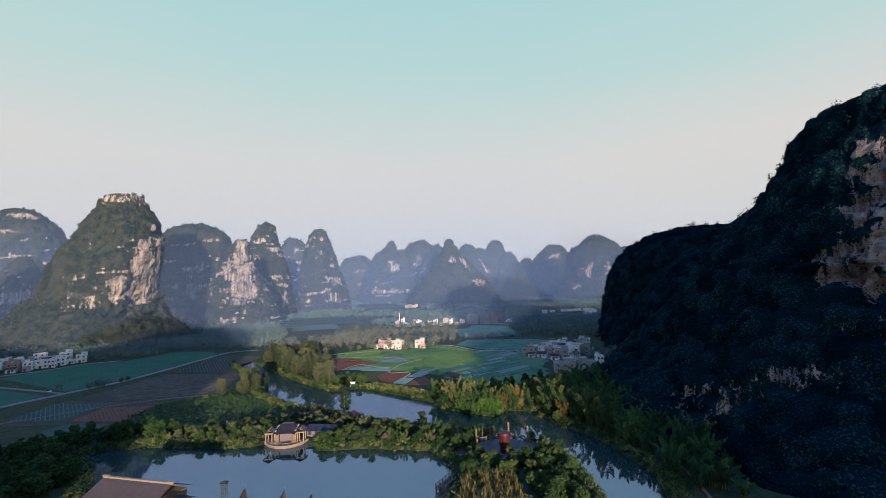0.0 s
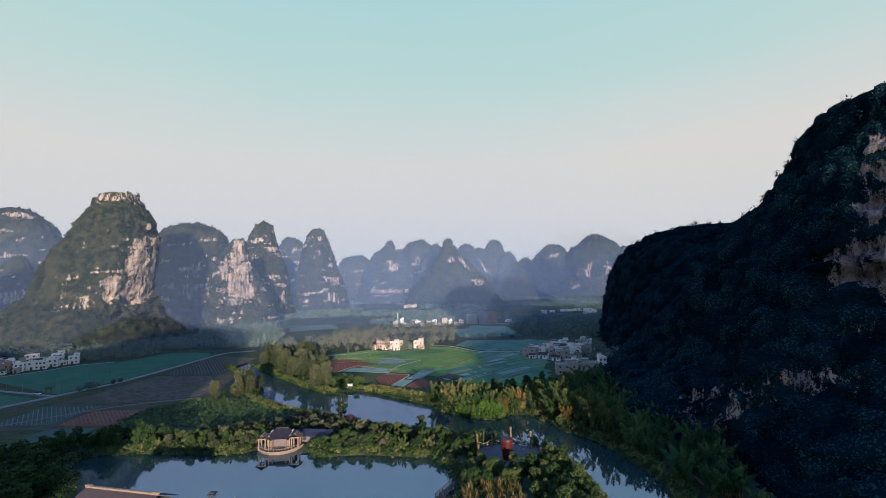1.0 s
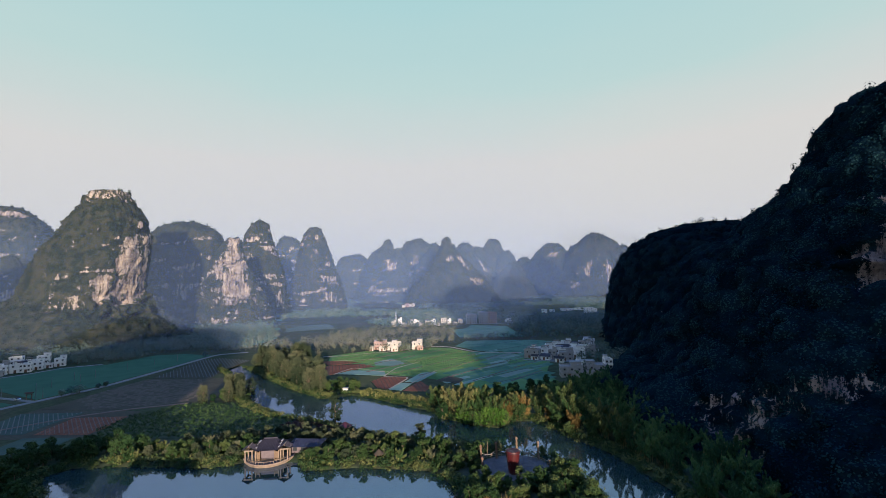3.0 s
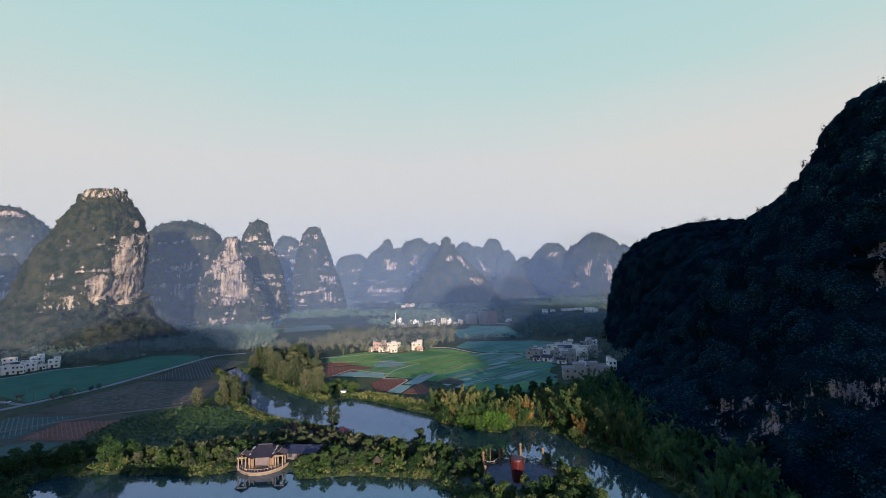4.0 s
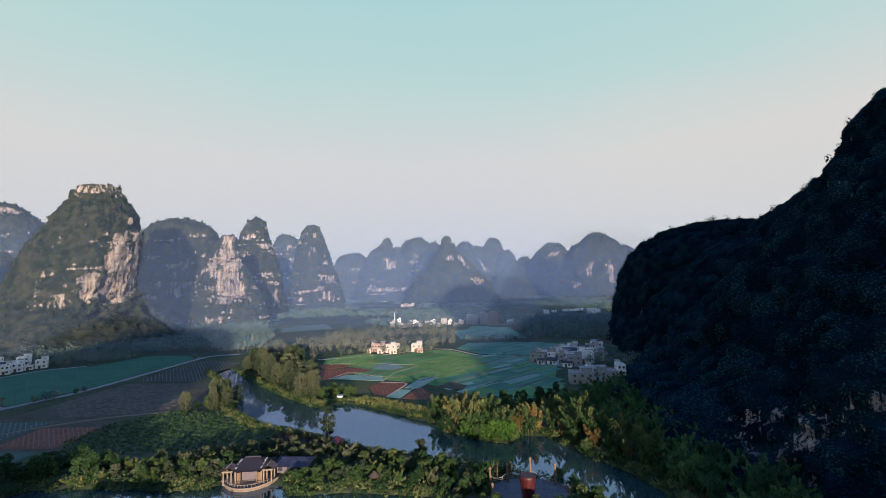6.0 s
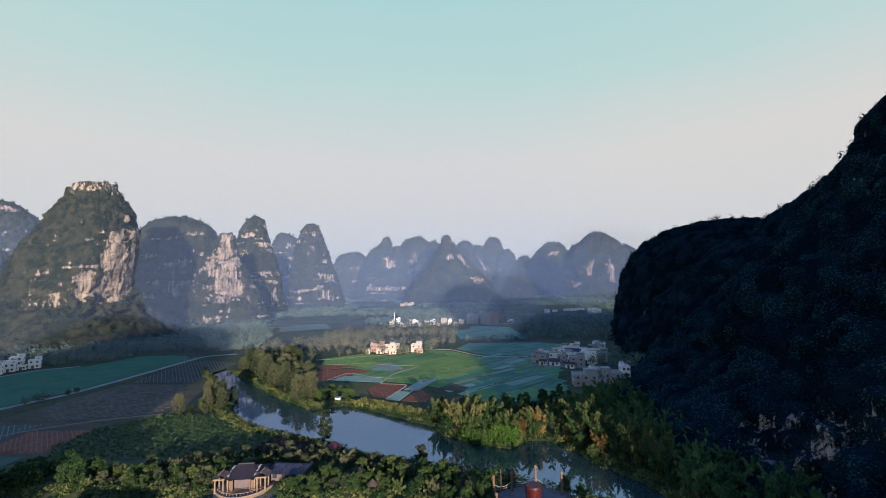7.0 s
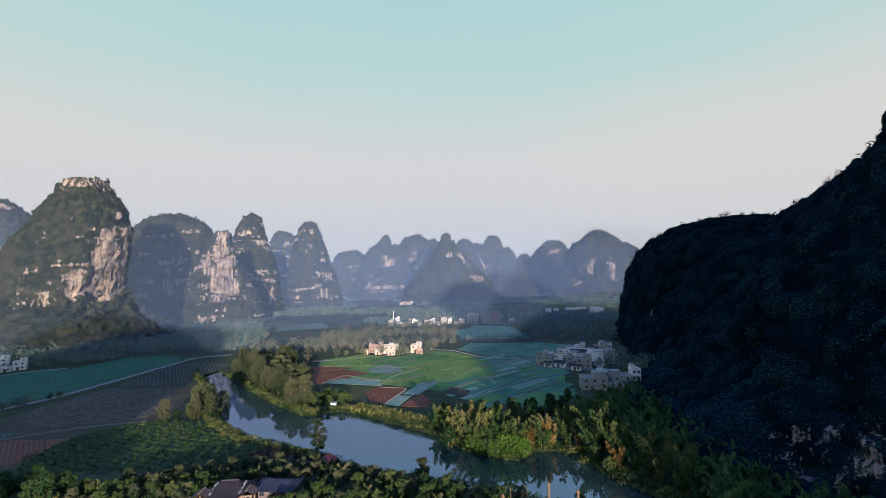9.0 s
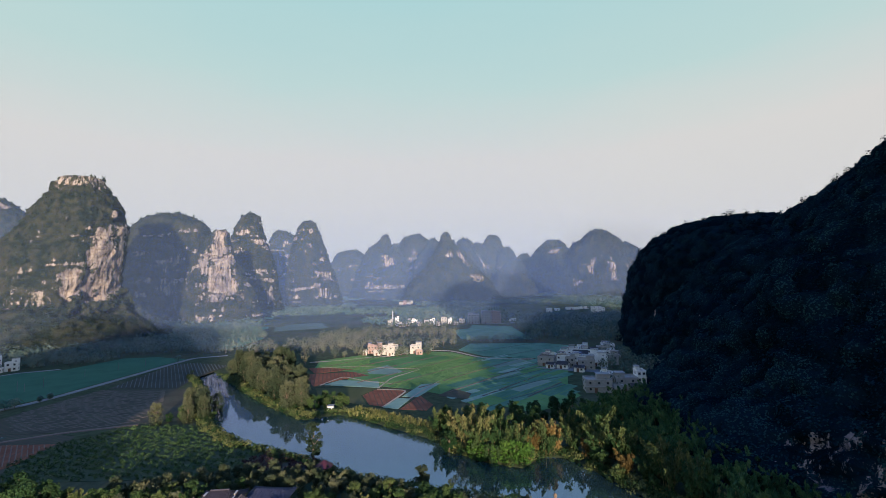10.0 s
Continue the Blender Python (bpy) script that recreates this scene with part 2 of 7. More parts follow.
M_LEAF_WINE = leaf_mat("wine_brown_leaves", (0.040, 0.022, 0.024), (0.070, 0.036, 0.036), (0.11, 0.065, 0.055))
M_REED = leaf_mat("dry_reed_blades", (0.075, 0.058, 0.022), (0.12, 0.088, 0.034), (0.16, 0.125, 0.055))
M_REEDGREEN = leaf_mat("green_reed_blades", (0.050, 0.070, 0.022), (0.115, 0.125, 0.040), (0.200, 0.185, 0.075))
M_LEAF_LIME = leaf_mat("lime_green_leaves", (0.030, 0.075, 0.014), (0.062, 0.125, 0.022), (0.120, 0.185, 0.040))
M_CROP = leaf_mat("crop_leaves", (0.016, 0.040, 0.016), (0.030, 0.062, 0.022), (0.060, 0.098, 0.034))
M_BARK = plain("bark", (0.07, 0.05, 0.035), (0.14, 0.105, 0.075), 0.9, 2.0, 0.4)
M_CULM = plain("bamboo_culm", (0.16, 0.12, 0.04), (0.26, 0.18, 0.08), 0.6, 1.0, 0.1)

# ---- geometry helpers ----
rng = np.random.default_rng(7)


def fast_mesh(name, verts, faces, mat, smooth=False, **attrs):
    """A mesh from arrays: verts n x 3, faces all with the same number of corners; attrs: one value a vertex."""
    verts, faces = np.asarray(verts, np.float32), np.asarray(faces, np.int32)
    me = bpy.data.meshes.new(name)
    me.vertices.add(len(verts))
    me.vertices.foreach_set("co", verts.ravel())
    me.loops.add(faces.size)
    me.loops.foreach_set("vertex_index", faces.ravel())
    me.polygons.add(len(faces))
    me.polygons.foreach_set("loop_start", np.arange(0, faces.size, faces.shape[1], dtype=np.int32))
    if smooth:
        me.polygons.foreach_set("use_smooth", np.ones(len(faces), bool))
    for key, val in attrs.items():
        me.attributes.new(key, "FLOAT", "POINT").data.foreach_set("value", np.asarray(val, np.float32))
    me.update(calc_edges=True)
    me.materials.append(mat)
    return me


def part(name, data, material=None, parent=None, label=""):
    """One mesh object, from a mesh or a bmesh, under a thing or under a part."""
    if isinstance(data, bmesh.types.BMesh):
        me = bpy.data.meshes.new(name)
        data.to_mesh(me)
        data.free()
        data = me
        data.materials.append(material)
    ob = new(name, data)
    if parent is not None:
        ob.parent = parent
    if label:
        tagged(ob, label)
    return ob


def cards(points, out, size, aspect=1.0, wild=0.8, r=rng):
    """Leaf quads at points, facing roughly out; size: one value or one a point. Vertices and faces."""
    k = len(points)
    nrm = out + wild * r.normal(size=(k, 3))
    nrm /= np.linalg.norm(nrm, axis=1)[:, None] + 1e-9
    side = np.cross(nrm, r.normal(size=(k, 3)))
    side /= np.linalg.norm(side, axis=1)[:, None] + 1e-9
    up = np.cross(nrm, side)
    s = np.broadcast_to(np.asarray(size, float), (k,)) * r.uniform(0.6, 1.3, k)
    a, b = side * s[:, None] * 0.5, up * s[:, None] * 0.5 * aspect
    v = np.stack([points - a * 0.4 - b, points + a - b * 0.2, points + a * 0.3 + b, points - a + b * 0.3], 1).reshape(-1, 3)
    return v, np.arange(4 * k).reshape(k, 4)


def blades(points, out, size, aspect, r=rng):
    """Narrow drooping leaf quads, hanging along the vertical."""
    k = len(points)
    up = np.array([0, 0, 1.0]) + 0.45 * r.normal(size=(k, 3)) - 0.25 * out
    up /= np.linalg.norm(up, axis=1)[:, None] + 1e-9
    side = np.cross(up, r.normal(size=(k, 3)))
    side /= np.linalg.norm(side, axis=1)[:, None] + 1e-9
    s = size * r.uniform(0.6, 1.3, k)
    a, b = side * s[:, None] * 0.5, up * s[:, None] * 0.5 * aspect
    v = np.stack([points - a * 0.3 - b, points + a * 0.9 - b * 0.1, points + a * 0.2 + b, points - a * 0.9 + b * 0.2], 1).reshape(-1, 3)
    return v, np.arange(4 * k).reshape(k, 4)


def crown_points(r, blobs, leaves, radius, height, base, flat=0.8):
    """Points and outward ways of an uneven crown made of several blobs."""
    pts, outs = [], []
    for i in range(blobs):
        ang, q = r.uniform(0, 2 * np.pi), np.sqrt(r.uniform(0, 1))
        zc = r.uniform(0.03, 0.9)
        reach = radius * 0.75 * np.sqrt(max(0.05, 1 - (2 * zc - 0.9) ** 2))
        c = np.array([np.cos(ang) * q * reach, np.sin(ang) * q * reach, base + zc * height])
        br = radius * r.uniform(0.14, 0.34)
        d = r.normal(size=(leaves, 3))
        d /= np.linalg.norm(d, axis=1)[:, None]
        pts.append(c + d * br * np.array([1, 1, flat]) * (r.uniform(0.35, 1, leaves) ** 0.5)[:, None])
        outs.append(d + np.array([0, 0, 0.5]))
    return np.concatenate(pts), np.concatenate(outs)


def tube(path, radii, sides=6):
    """Vertices and quads of a tapered tube along a path."""
    path, rings = np.asarray(path, float), []
    for i, p in enumerate(path):
        d = path[min(i + 1, len(path) - 1)] - path[max(i - 1, 0)]
        d = d / (np.linalg.norm(d) + 1e-9)
        u = np.cross(d, (0.31, 0.9, 0.2))
        u /= np.linalg.norm(u)
        w = np.cross(d, u)
        a = np.linspace(0, 2 * np.pi, sides, endpoint=False)
        rings.append(p + radii[i] * (np.cos(a)[:, None] * u + np.sin(a)[:, None] * w))
    v = np.concatenate(rings)
    f = [(i * sides + j, i * sides + (j + 1) % sides, (i + 1) * sides + (j + 1) % sides, (i + 1) * sides + j) for i in range(len(path) - 1) for j in range(sides)]
    return v, np.array(f)


def joined(pieces):
    vs, fs, k = [], [], 0
    for v, f in pieces:
        vs.append(v)
        fs.append(np.asarray(f) + k)
        k += len(v)
    return np.concatenate(vs), np.concatenate(fs)


def box(bm, cx, cy, z0, sx, sy, sz, bevel=0.0):
    """An upright box on z0 in a bmesh."""
    r = bmesh.ops.create_cube(bm, size=1, matrix=Matrix.Translation((cx, cy, z0 + sz / 2)) @ Matrix.Diagonal((sx, sy, sz, 1)))
    if bevel:
        es = list({e for v in r["verts"] for e in v.link_edges})
        bmesh.ops.bevel(bm, geom=es, offset=bevel, segments=1, affect="EDGES")
    return r["verts"]


def inside(poly, x, y):
    """Which of the points lie in the polygon."""
    p, hit = np.asarray(poly, float), np.zeros(np.shape(x), bool)
    for (x0, y0), (x1, y1) in zip(p, np.roll(p, -1, 0)):
        cross = (y0 > y) != (y1 > y)
        hit ^= cross & (x < (x1 - x0) * (y - y0) / (y1 - y0 + 1e-12) + x0)
    return hit


def edge_distance(poly, x, y, closed=True):
    p = np.asarray(poly, float)
    best = np.full(np.shape(x), 1e9)
    ends = np.roll(p, -1, 0) if closed else p[1:]
    for (x0, y0), (x1, y1) in zip(p, ends):
        dx, dy = x1 - x0, y1 - y0
        t = np.clip(((x - x0) * dx + (y - y0) * dy) / (dx * dx + dy * dy + 1e-9), 0, 1)
        best = np.minimum(best, np.hypot(x - x0 - t * dx, y - y0 - t * dy))
    return best


def scatter(poly, spacing, r, keep=None):
    """Loose points in a polygon, no nearer than spacing to one another, on a jittered grid."""
    p = np.asarray(poly, float)
    lo, hi = p.min(0), p.max(0)
    gx, gy = np.meshgrid(np.arange(lo[0], hi[0], spacing), np.arange(lo[1], hi[1], spacing))
    gx = gx + r.uniform(-0.42, 0.42, gx.shape) * spacing
    gy = gy + r.uniform(-0.42, 0.42, gy.shape) * spacing
    ok = inside(poly, gx, gy)
    pts = np.stack([gx[ok], gy[ok]], 1)
    if keep is not None:
        pts = pts[keep(pts[:, 0], pts[:, 1])]
    return pts


# ---- ground and water ----
GROUND = 0.8
RIVER = [(-170, 352), (-152, 330), (-122, 284), (-110, 258), (-95, 239), (-77, 223), (-53, 210), (-40, 202), (-29, 193), (-10, 186), (14, 176), (32, 166), (40, 154), (42, 142), (43, 130), (41, 115), (38, 60), (30, -300),
         (62, -300), (60, 60), (60, 120), (62, 128), (64, 138), (61, 152), (58, 167), (50, 181), (44, 194), (38, 205), (30, 206), (22, 198), (11, 203), (0, 213), (-6, 224), (-22, 237), (-39, 252), (-50, 258), (-64, 252), (-90, 276), (-115, 306), (-139, 338), (-160, 362)]
POND = [(-134, 163), (-129, 171), (-106, 171), (-83, 168), (-74, 169), (-71, 171), (-51, 170), (-47, 163), (-29, 164), (-6, 160), (2, 149), (5, 138), (0, 126), (-6, 100), (-20, 50), (-90, 50), (-100, 112), (-104, 128), (-112, 142), (-120, 151)]


def ground_height(x, y):
    """Level plain with gentle swells, low banks, and the beds of river and pond."""
    h = GROUND + 0.25 * np.sin(x * 0.031 + 1.3) * np.sin(y * 0.023) * np.clip((np.abs(y - 260) - 120) / 200, 0, 1)
    for poly in (RIVER, POND):
        d = edge_distance(poly, x, y)
        s = np.where(inside(poly, x, y), d, -d)
        h = np.minimum(h, np.clip(GROUND - 0.7 - 0.45 * s, -2.5, 50))
    return h


def spaced(dense_lo, dense_hi, step, far):
    a = list(np.arange(dense_lo, dense_hi + step, step))
    s = step
    while a[-1] < far:
        s *= 1.22
        a.append(a[-1] + s)
    s = step
    while a[0] > -far:
        s *= 1.22
        a.insert(0, a[0] - s)
    return np.array(a)


gx, gy = spaced(-190, 90, 2.0, 4600), spaced(100, 370, 2.0, 4600)
GX, GY = np.meshgrid(gx, gy)
gz = ground_height(GX, GY)
gi = np.arange(GX.size).reshape(GX.shape)
ground_me = fast_mesh("ground", np.stack([GX.ravel(), GY.ravel(), gz.ravel()], 1), np.stack([gi[:-1, :-1], gi[:-1, 1:], gi[1:, 1:], gi[1:, :-1]], -1).reshape(-1, 4), M_GROUND, True)
tagged(new("ground", ground_me), "flat valley floor of rough grass and bare earth", "ground", kind="structure")

wx, wy = np.meshgrid(np.linspace(-220, 120, 18), np.linspace(-310, 380, 36))
wi = np.arange(wx.size).reshape(wx.shape)
tagged(new("water", fast_mesh("water", np.stack([wx.ravel(), wy.ravel(), 0 * wx.ravel()], 1), np.stack([wi[:-1, :-1], wi[:-1, 1:], wi[1:, 1:], wi[1:, :-1]], -1).reshape(-1, 4), M_WATER)),
       "still blue-grey river and pond mirroring sky and trees", "water", kind="structure")

# ---- hills ----

LIME = "steep limestone karst hill with green scrub and pale cliffs"
SHADE = "dark scrub-covered karst hillside in shade with grey rock bands"


def cell_tone(p):
    """A steady number from 0 to 1 for the middle of a crown."""
    return (math.sin(p[0] * 12.99 + p[1] * 78.23 + p[2] * 37.72) * 4375.85) % 1.0


def hill(name, label, profile, cy, deep=1.0, cliffs=(), cell=6.0, rough=0.10, bare=0.25, seed=0.0, crown=4.0, dense=0.5, leaf=1.0, trees=True, peak=1.0, aside=True):
    """A karst tower: profile rows of height, middle x and half width from the foot up; deep: depth over width.
    cliffs: rows of bearing and half angle (degrees round the hill, 270 towards the south), lower and upper height.
    The slope swells into crowns of that radius, with dense leaves a square metre over all that is not bare rock."""
    pz, pc, pw = (np.array(c, float) for c in zip(*profile))
    pz, pc, pw = np.concatenate([[-6], pz]), np.concatenate([[pc[0]], pc]), np.concatenate([[pw[0] * 1.08], pw])
    if aside:
        pw = pw * cy / math.hypot(pc[0], cy)
    if trees:
        pw = np.maximum(pw - 0.7 * crown, 2.0)
        pz = np.where(pz > 40, pz - 0.5 * crown, pz)
    top = pz[-1] + pw[-1] * 0.25
    nz = max(14, int((top + 6) / cell * 1.2))
    nt = max(36, int(2 * np.pi * pw.max() * 0.85 / cell))
    zs = np.linspace(-6, pz[-1], nz)
    th = np.linspace(0, 2 * np.pi, nt, endpoint=False)
    cx, hw = np.interp(zs, pz, pc), np.interp(zs, pz, pw)
    V, rock, tone = np.zeros((nz, nt, 3)), np.zeros((nz, nt)), np.zeros((nz, nt))
    big, small, cs = 38.0, 9.0, crown * 1.9
    for i in range(nz):
        z = zs[i]
        slope = abs(np.interp(z + 4, pz, pw) - np.interp(z - 4, pz, pw)) / 8
        walls = [(aa, half, z0, z1, own[0] if own else peak, np.interp(z0, pz, pw) * 0.35 + np.interp(z1, pz, pw) * 0.65) for aa, half, z0, z1, *own in cliffs]
        out_z = min(1.4, slope) / math.hypot(1, min(1.4, slope))
        out_r = 1 / math.hypot(1, min(1.4, slope))
        steep = max(0.0, 1 - slope / 0.9)
        for j in range(nt):
            c, s = math.cos(th[j]), math.sin(th[j])
            r = hw[i]
            px, py = r * c, r * s
            n1 = noise.fractal(Vector((px / big + seed, py / big, z / big * 0.6)), 0.9, 2.0, 3)
            n2 = noise.fractal(Vector((px / small, py / small + seed, z / small * 0.35)), 0.8, 2.0, 3)
            n3 = noise.fractal(Vector((px / 55 + 7, py / 55 + seed, z / 9)), 0.8, 2.1, 3)
            m, strong = 0.0, peak
            for aa, half, z0, z1, own, flat in walls:
                da = abs((math.degrees(th[j]) - aa + 180) % 360 - 180) / half
                dz = abs(z - (z0 + z1) / 2) / ((z1 - z0) / 2)
                d = max(da, dz) + 0.35 * n1 + 0.45 * n2 + 0.4 * n3
                k = min(1.0, max(0.0, (1.05 - d) / 0.5))
                if k > m:
                    m, strong = k, own
                    r = r * (1 - k * 0.8) + flat * k * 0.8
            # rock: broad ledges, thin beds and upright fissures
            ledge = 0.5 + 0.5 * math.sin(z * 0.35 + 3 * n1)
            bed = 0.5 + 0.5 * math.sin(z * 1.15 + 5 * n1 + 1.5 * n3)
            r = r + r * rough * n1 + 1.8 * n2 * (1 - 0.3 * m) + m * (2.6 * abs(n2) - 1.3 * ledge - 0.7 * bed * bed)
            x, y, zz = cx[i] + r * c, cy + deep * r * s, z + 1.5 * n2 * (0.2 if i < nz - 1 else 0.6)
            rk = max(m * strong, min(0.8, bare * 2.4 * (0.35 + 0.65 * steep) * (n3 + 0.4 * n2 - 0.02)))
            if trees:
                far, mids = noise.voronoi(Vector((x / cs, y / cs, zz / cs * 1.15)))
                tone[i, j] = cell_tone(mids[0])
                lump = math.sqrt(max(0.0, 1 - (far[0] / 0.8) ** 2)) * crown * (0.45 + 0.75 * tone[i, j]) * max(0.0, 1 - 1.25 * rk)
                x, y, zz = x + c * out_r * lump, y + s * out_r * lump, zz + (out_z + 0.25) * lump
            V[i, j] = (x, y, zz)
            rock[i, j] = rk
    idx = np.arange(nz * nt).reshape(nz, nt)
    f = np.stack([idx[:-1], np.roll(idx[:-1], -1, 1), np.roll(idx[1:], -1, 1), idx[1:]], -1).reshape(-1, 4)
    verts = np.concatenate([V.reshape(-1, 3), [[cx[-1], cy, top]]])
    # the cap is closed with quads too, so that all faces have four corners
    verts = np.concatenate([verts, np.stack([0.5 * (V[-1, :, 0] + cx[-1]), 0.5 * (V[-1, :, 1] + cy), 0 * V[-1, :, 2] + 0.5 * (zs[-1] + top) + 0.6], 1)])
    ring = nz * nt + 1 + np.arange(nt)
    cap = np.stack([idx[-1], np.roll(idx[-1], -1), np.roll(ring, -1), ring], 1)
    half_n = nt // 2
    inner = np.stack([ring[0:2 * half_n:2], ring[1:2 * half_n:2], np.roll(ring, -2)[0:2 * half_n:2], np.full(half_n, nz * nt)], 1)
    f = np.concatenate([f, cap, inner])
    rk = np.concatenate([rock.ravel(), np.full(nt + 1, rock[-1].mean())])
    tn = np.concatenate([tone.ravel(), np.full(nt + 1, 0.5)])
    # hills in shade take the darkened, bluer copies of slope and leaves
    in_shade = label == SHADE
    body = new(name, fast_mesh(name, verts, f, M_HILL_SHADE if in_shade else M_HILL, True, rock=rk, tint=tn))
    tagged(body, label, "hill", kind="structure")
    if not trees:
        return body
    # leaves over all that is not bare, only on the sides that face the camera's start
    r = np.random.default_rng(int(seed * 10) + 11)
    q = verts[f]
    nrm = np.cross(q[:, 2] - q[:, 0], q[:, 3] - q[:, 1])
    area = 0.5 * np.linalg.norm(nrm, axis=1)
    nrm /= np.linalg.norm(nrm, axis=1)[:, None] + 1e-9
    mid = q.mean(1)
    keep = np.clip(1.25 - 1.5 * rk[f].mean(1), 0.04, 1) * (mid[:, 2] > 0.5) * ((nrm * -mid).sum(1) > -0.35 * np.linalg.norm(mid, axis=1))

    def sown(per_area):
        who = np.repeat(np.arange(len(f)), r.poisson(area * keep * per_area))
        u = r.uniform(0, 1, (len(who), 2))
        p = (q[who, 0] * (1 - u[:, :1]) + q[who, 1] * u[:, :1]) * (1 - u[:, 1:]) + (q[who, 3] * (1 - u[:, :1]) + q[who, 2] * u[:, :1]) * u[:, 1:]
        return who, p

    who, p = sown(dense)
    v1, f1 = cards(p + nrm[who] * (r.uniform(-0.2, 0.55, len(who)) * leaf)[:, None], nrm[who] + np.array([0, 0, 0.3]), leaf, 1.0, 0.38, r)
    t1 = np.repeat(tn[f].mean(1)[who] - 0.35 + r.normal(size=len(who)) * 0.06, 4)
    # single trees that stand out of the cover
    who, p = sown(0.006 * (4.0 / crown) ** 2)
    k = 34
    d = r.normal(size=(len(who), k, 3))
    d /= np.linalg.norm(d, axis=2)[..., None]
    size = crown * r.uniform(0.5, 0.95, len(who))
    pts = p[:, None] + (d * r.uniform(0.5, 1, (len(who), k, 1)) * np.array([0.8, 0.8, 1.0]) + np.array([0, 0, 0.7])) * size[:, None, None]
    v2, f2 = cards(pts.reshape(-1, 3), (d + np.array([0, 0, 0.5])).reshape(-1, 3), leaf * 1.1, 1.0, 0.4, r)
    v, lf = joined([(v1, f1), (v2, f2)])
    t2 = np.repeat(r.uniform(-0.3, 0.2 if in_shade else 0.6, len(who)), k * 4)
    wood = new(name.replace("hill", "hill_wood"), fast_mesh("hill_wood", v, lf, M_LEAF_SHADE if in_shade else M_LEAF_SCRUB, False, tint=np.concatenate([t1, t2])))
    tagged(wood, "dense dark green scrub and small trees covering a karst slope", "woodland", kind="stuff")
    return body


hill("hill_capped", "tall karst hill with a flat rock cap and pale cliffs", [(0, -435, 165), (7, -435, 150), (32, -433, 112), (60, -427, 82), (88, -421, 75), (116, -413, 66), (137, -406, 57), (152, -403, 49), (161, -402, 42), (166, -402, 36), (177, -403, 34), (183, -401, 24)], 540, 0.9,
     [(356, 40, 38, 130, 0.8), (318, 16, 40, 92, 0.75), (294, 28, 38, 62, 0.5), (0, 200, 164, 192, 0.57)], 2.4, 0.07, 0.5, 1.7, 3.0, 0.45, 1.15)
hill("hill_shaded", LIME, [(0, -462, 92), (14, -462, 88), (76, -462, 84), (128, -460, 80), (154, -457, 73), (167, -453, 60), (176, -456, 42), (182, -455, 16)], 790, 0.8, [(300, 12, 40, 70, 0.62), (305, 10, 85, 110, 0.6), (325, 10, 35, 80, 0.62)], 3.2, 0.05, 0.5, 3.1, 3.4, 0.3, 1.3)
hill("hill_pale_cliff", "small karst hill with a broad sunlit pale cliff", [(0, -329, 68), (16, -329, 61), (44, -330, 54), (72, -337, 44), (100, -341, 31), (124, -338, 22), (138, -333, 15), (143, -333, 8)], 715, 0.9,
     [(296, 54, 32, 104, 0.78), (300, 46, 92, 146, 0.74)], 2.4, 0.07, 0.6, 4.3, 3.0, 0.35, 1.2)
hill("hill_dome", LIME, [(0, -368, 66), (14, -368, 60), (74, -370, 53), (122, -374, 44), (159, -378, 33), (181, -375, 25), (195, -372, 18), (200, -373, 8)], 915, 0.9, [(330, 12, 20, 50), (305, 20, 168, 174), (310, 20, 150, 156)], 3.2, 0.05, 0.55, 5.9, 3.4, 0.28, 1.4, peak=0.66)
hill("hill_behind", LIME, [(0, -465, 70), (115, -468, 57), (188, -471, 47), (210, -476, 29), (222, -484, 13)], 1380, 0.8, [(310, 20, 110, 150)], 6, 0.05, 0.6, 6.6, 5, 0.1, 2.2)
hill("hill_cone", LIME, [(0, -297, 82), (9, -297, 74), (73, -300, 60), (130, -307, 44), (166, -310, 34), (188, -309, 26), (202, -307, 17), (208, -307, 7)], 1080, 0.9, [(300, 16, 172, 182), (308, 22, 20, 50), (325, 20, 60, 85), (290, 9, 140, 152)], 3.4, 0.05, 0.6, 7.7, 3.8, 0.22, 1.5, peak=0.66)
hill("hill_west", LIME, [(0, -1213, 250), (97, -1218, 200), (192, -1192, 176), (238, -1184, 154), (256, -1184, 125), (280, -1187, 90), (296, -1186, 58), (302, -1182, 28)], 1200, 0.7, [(310, 40, 268, 286)], 7, 0.04, 0.5, 8.2, 5, 0.1, 2.2)
hill("hill_west_low", LIME, [(0, -889, 110), (17, -889, 99), (87, -881, 65), (123, -877, 35), (140, -875, 15)], 900, 0.8, [(310, 40, 40, 70)], 6, 0.06, 0.6, 9.4, 4, 0.15, 1.8)
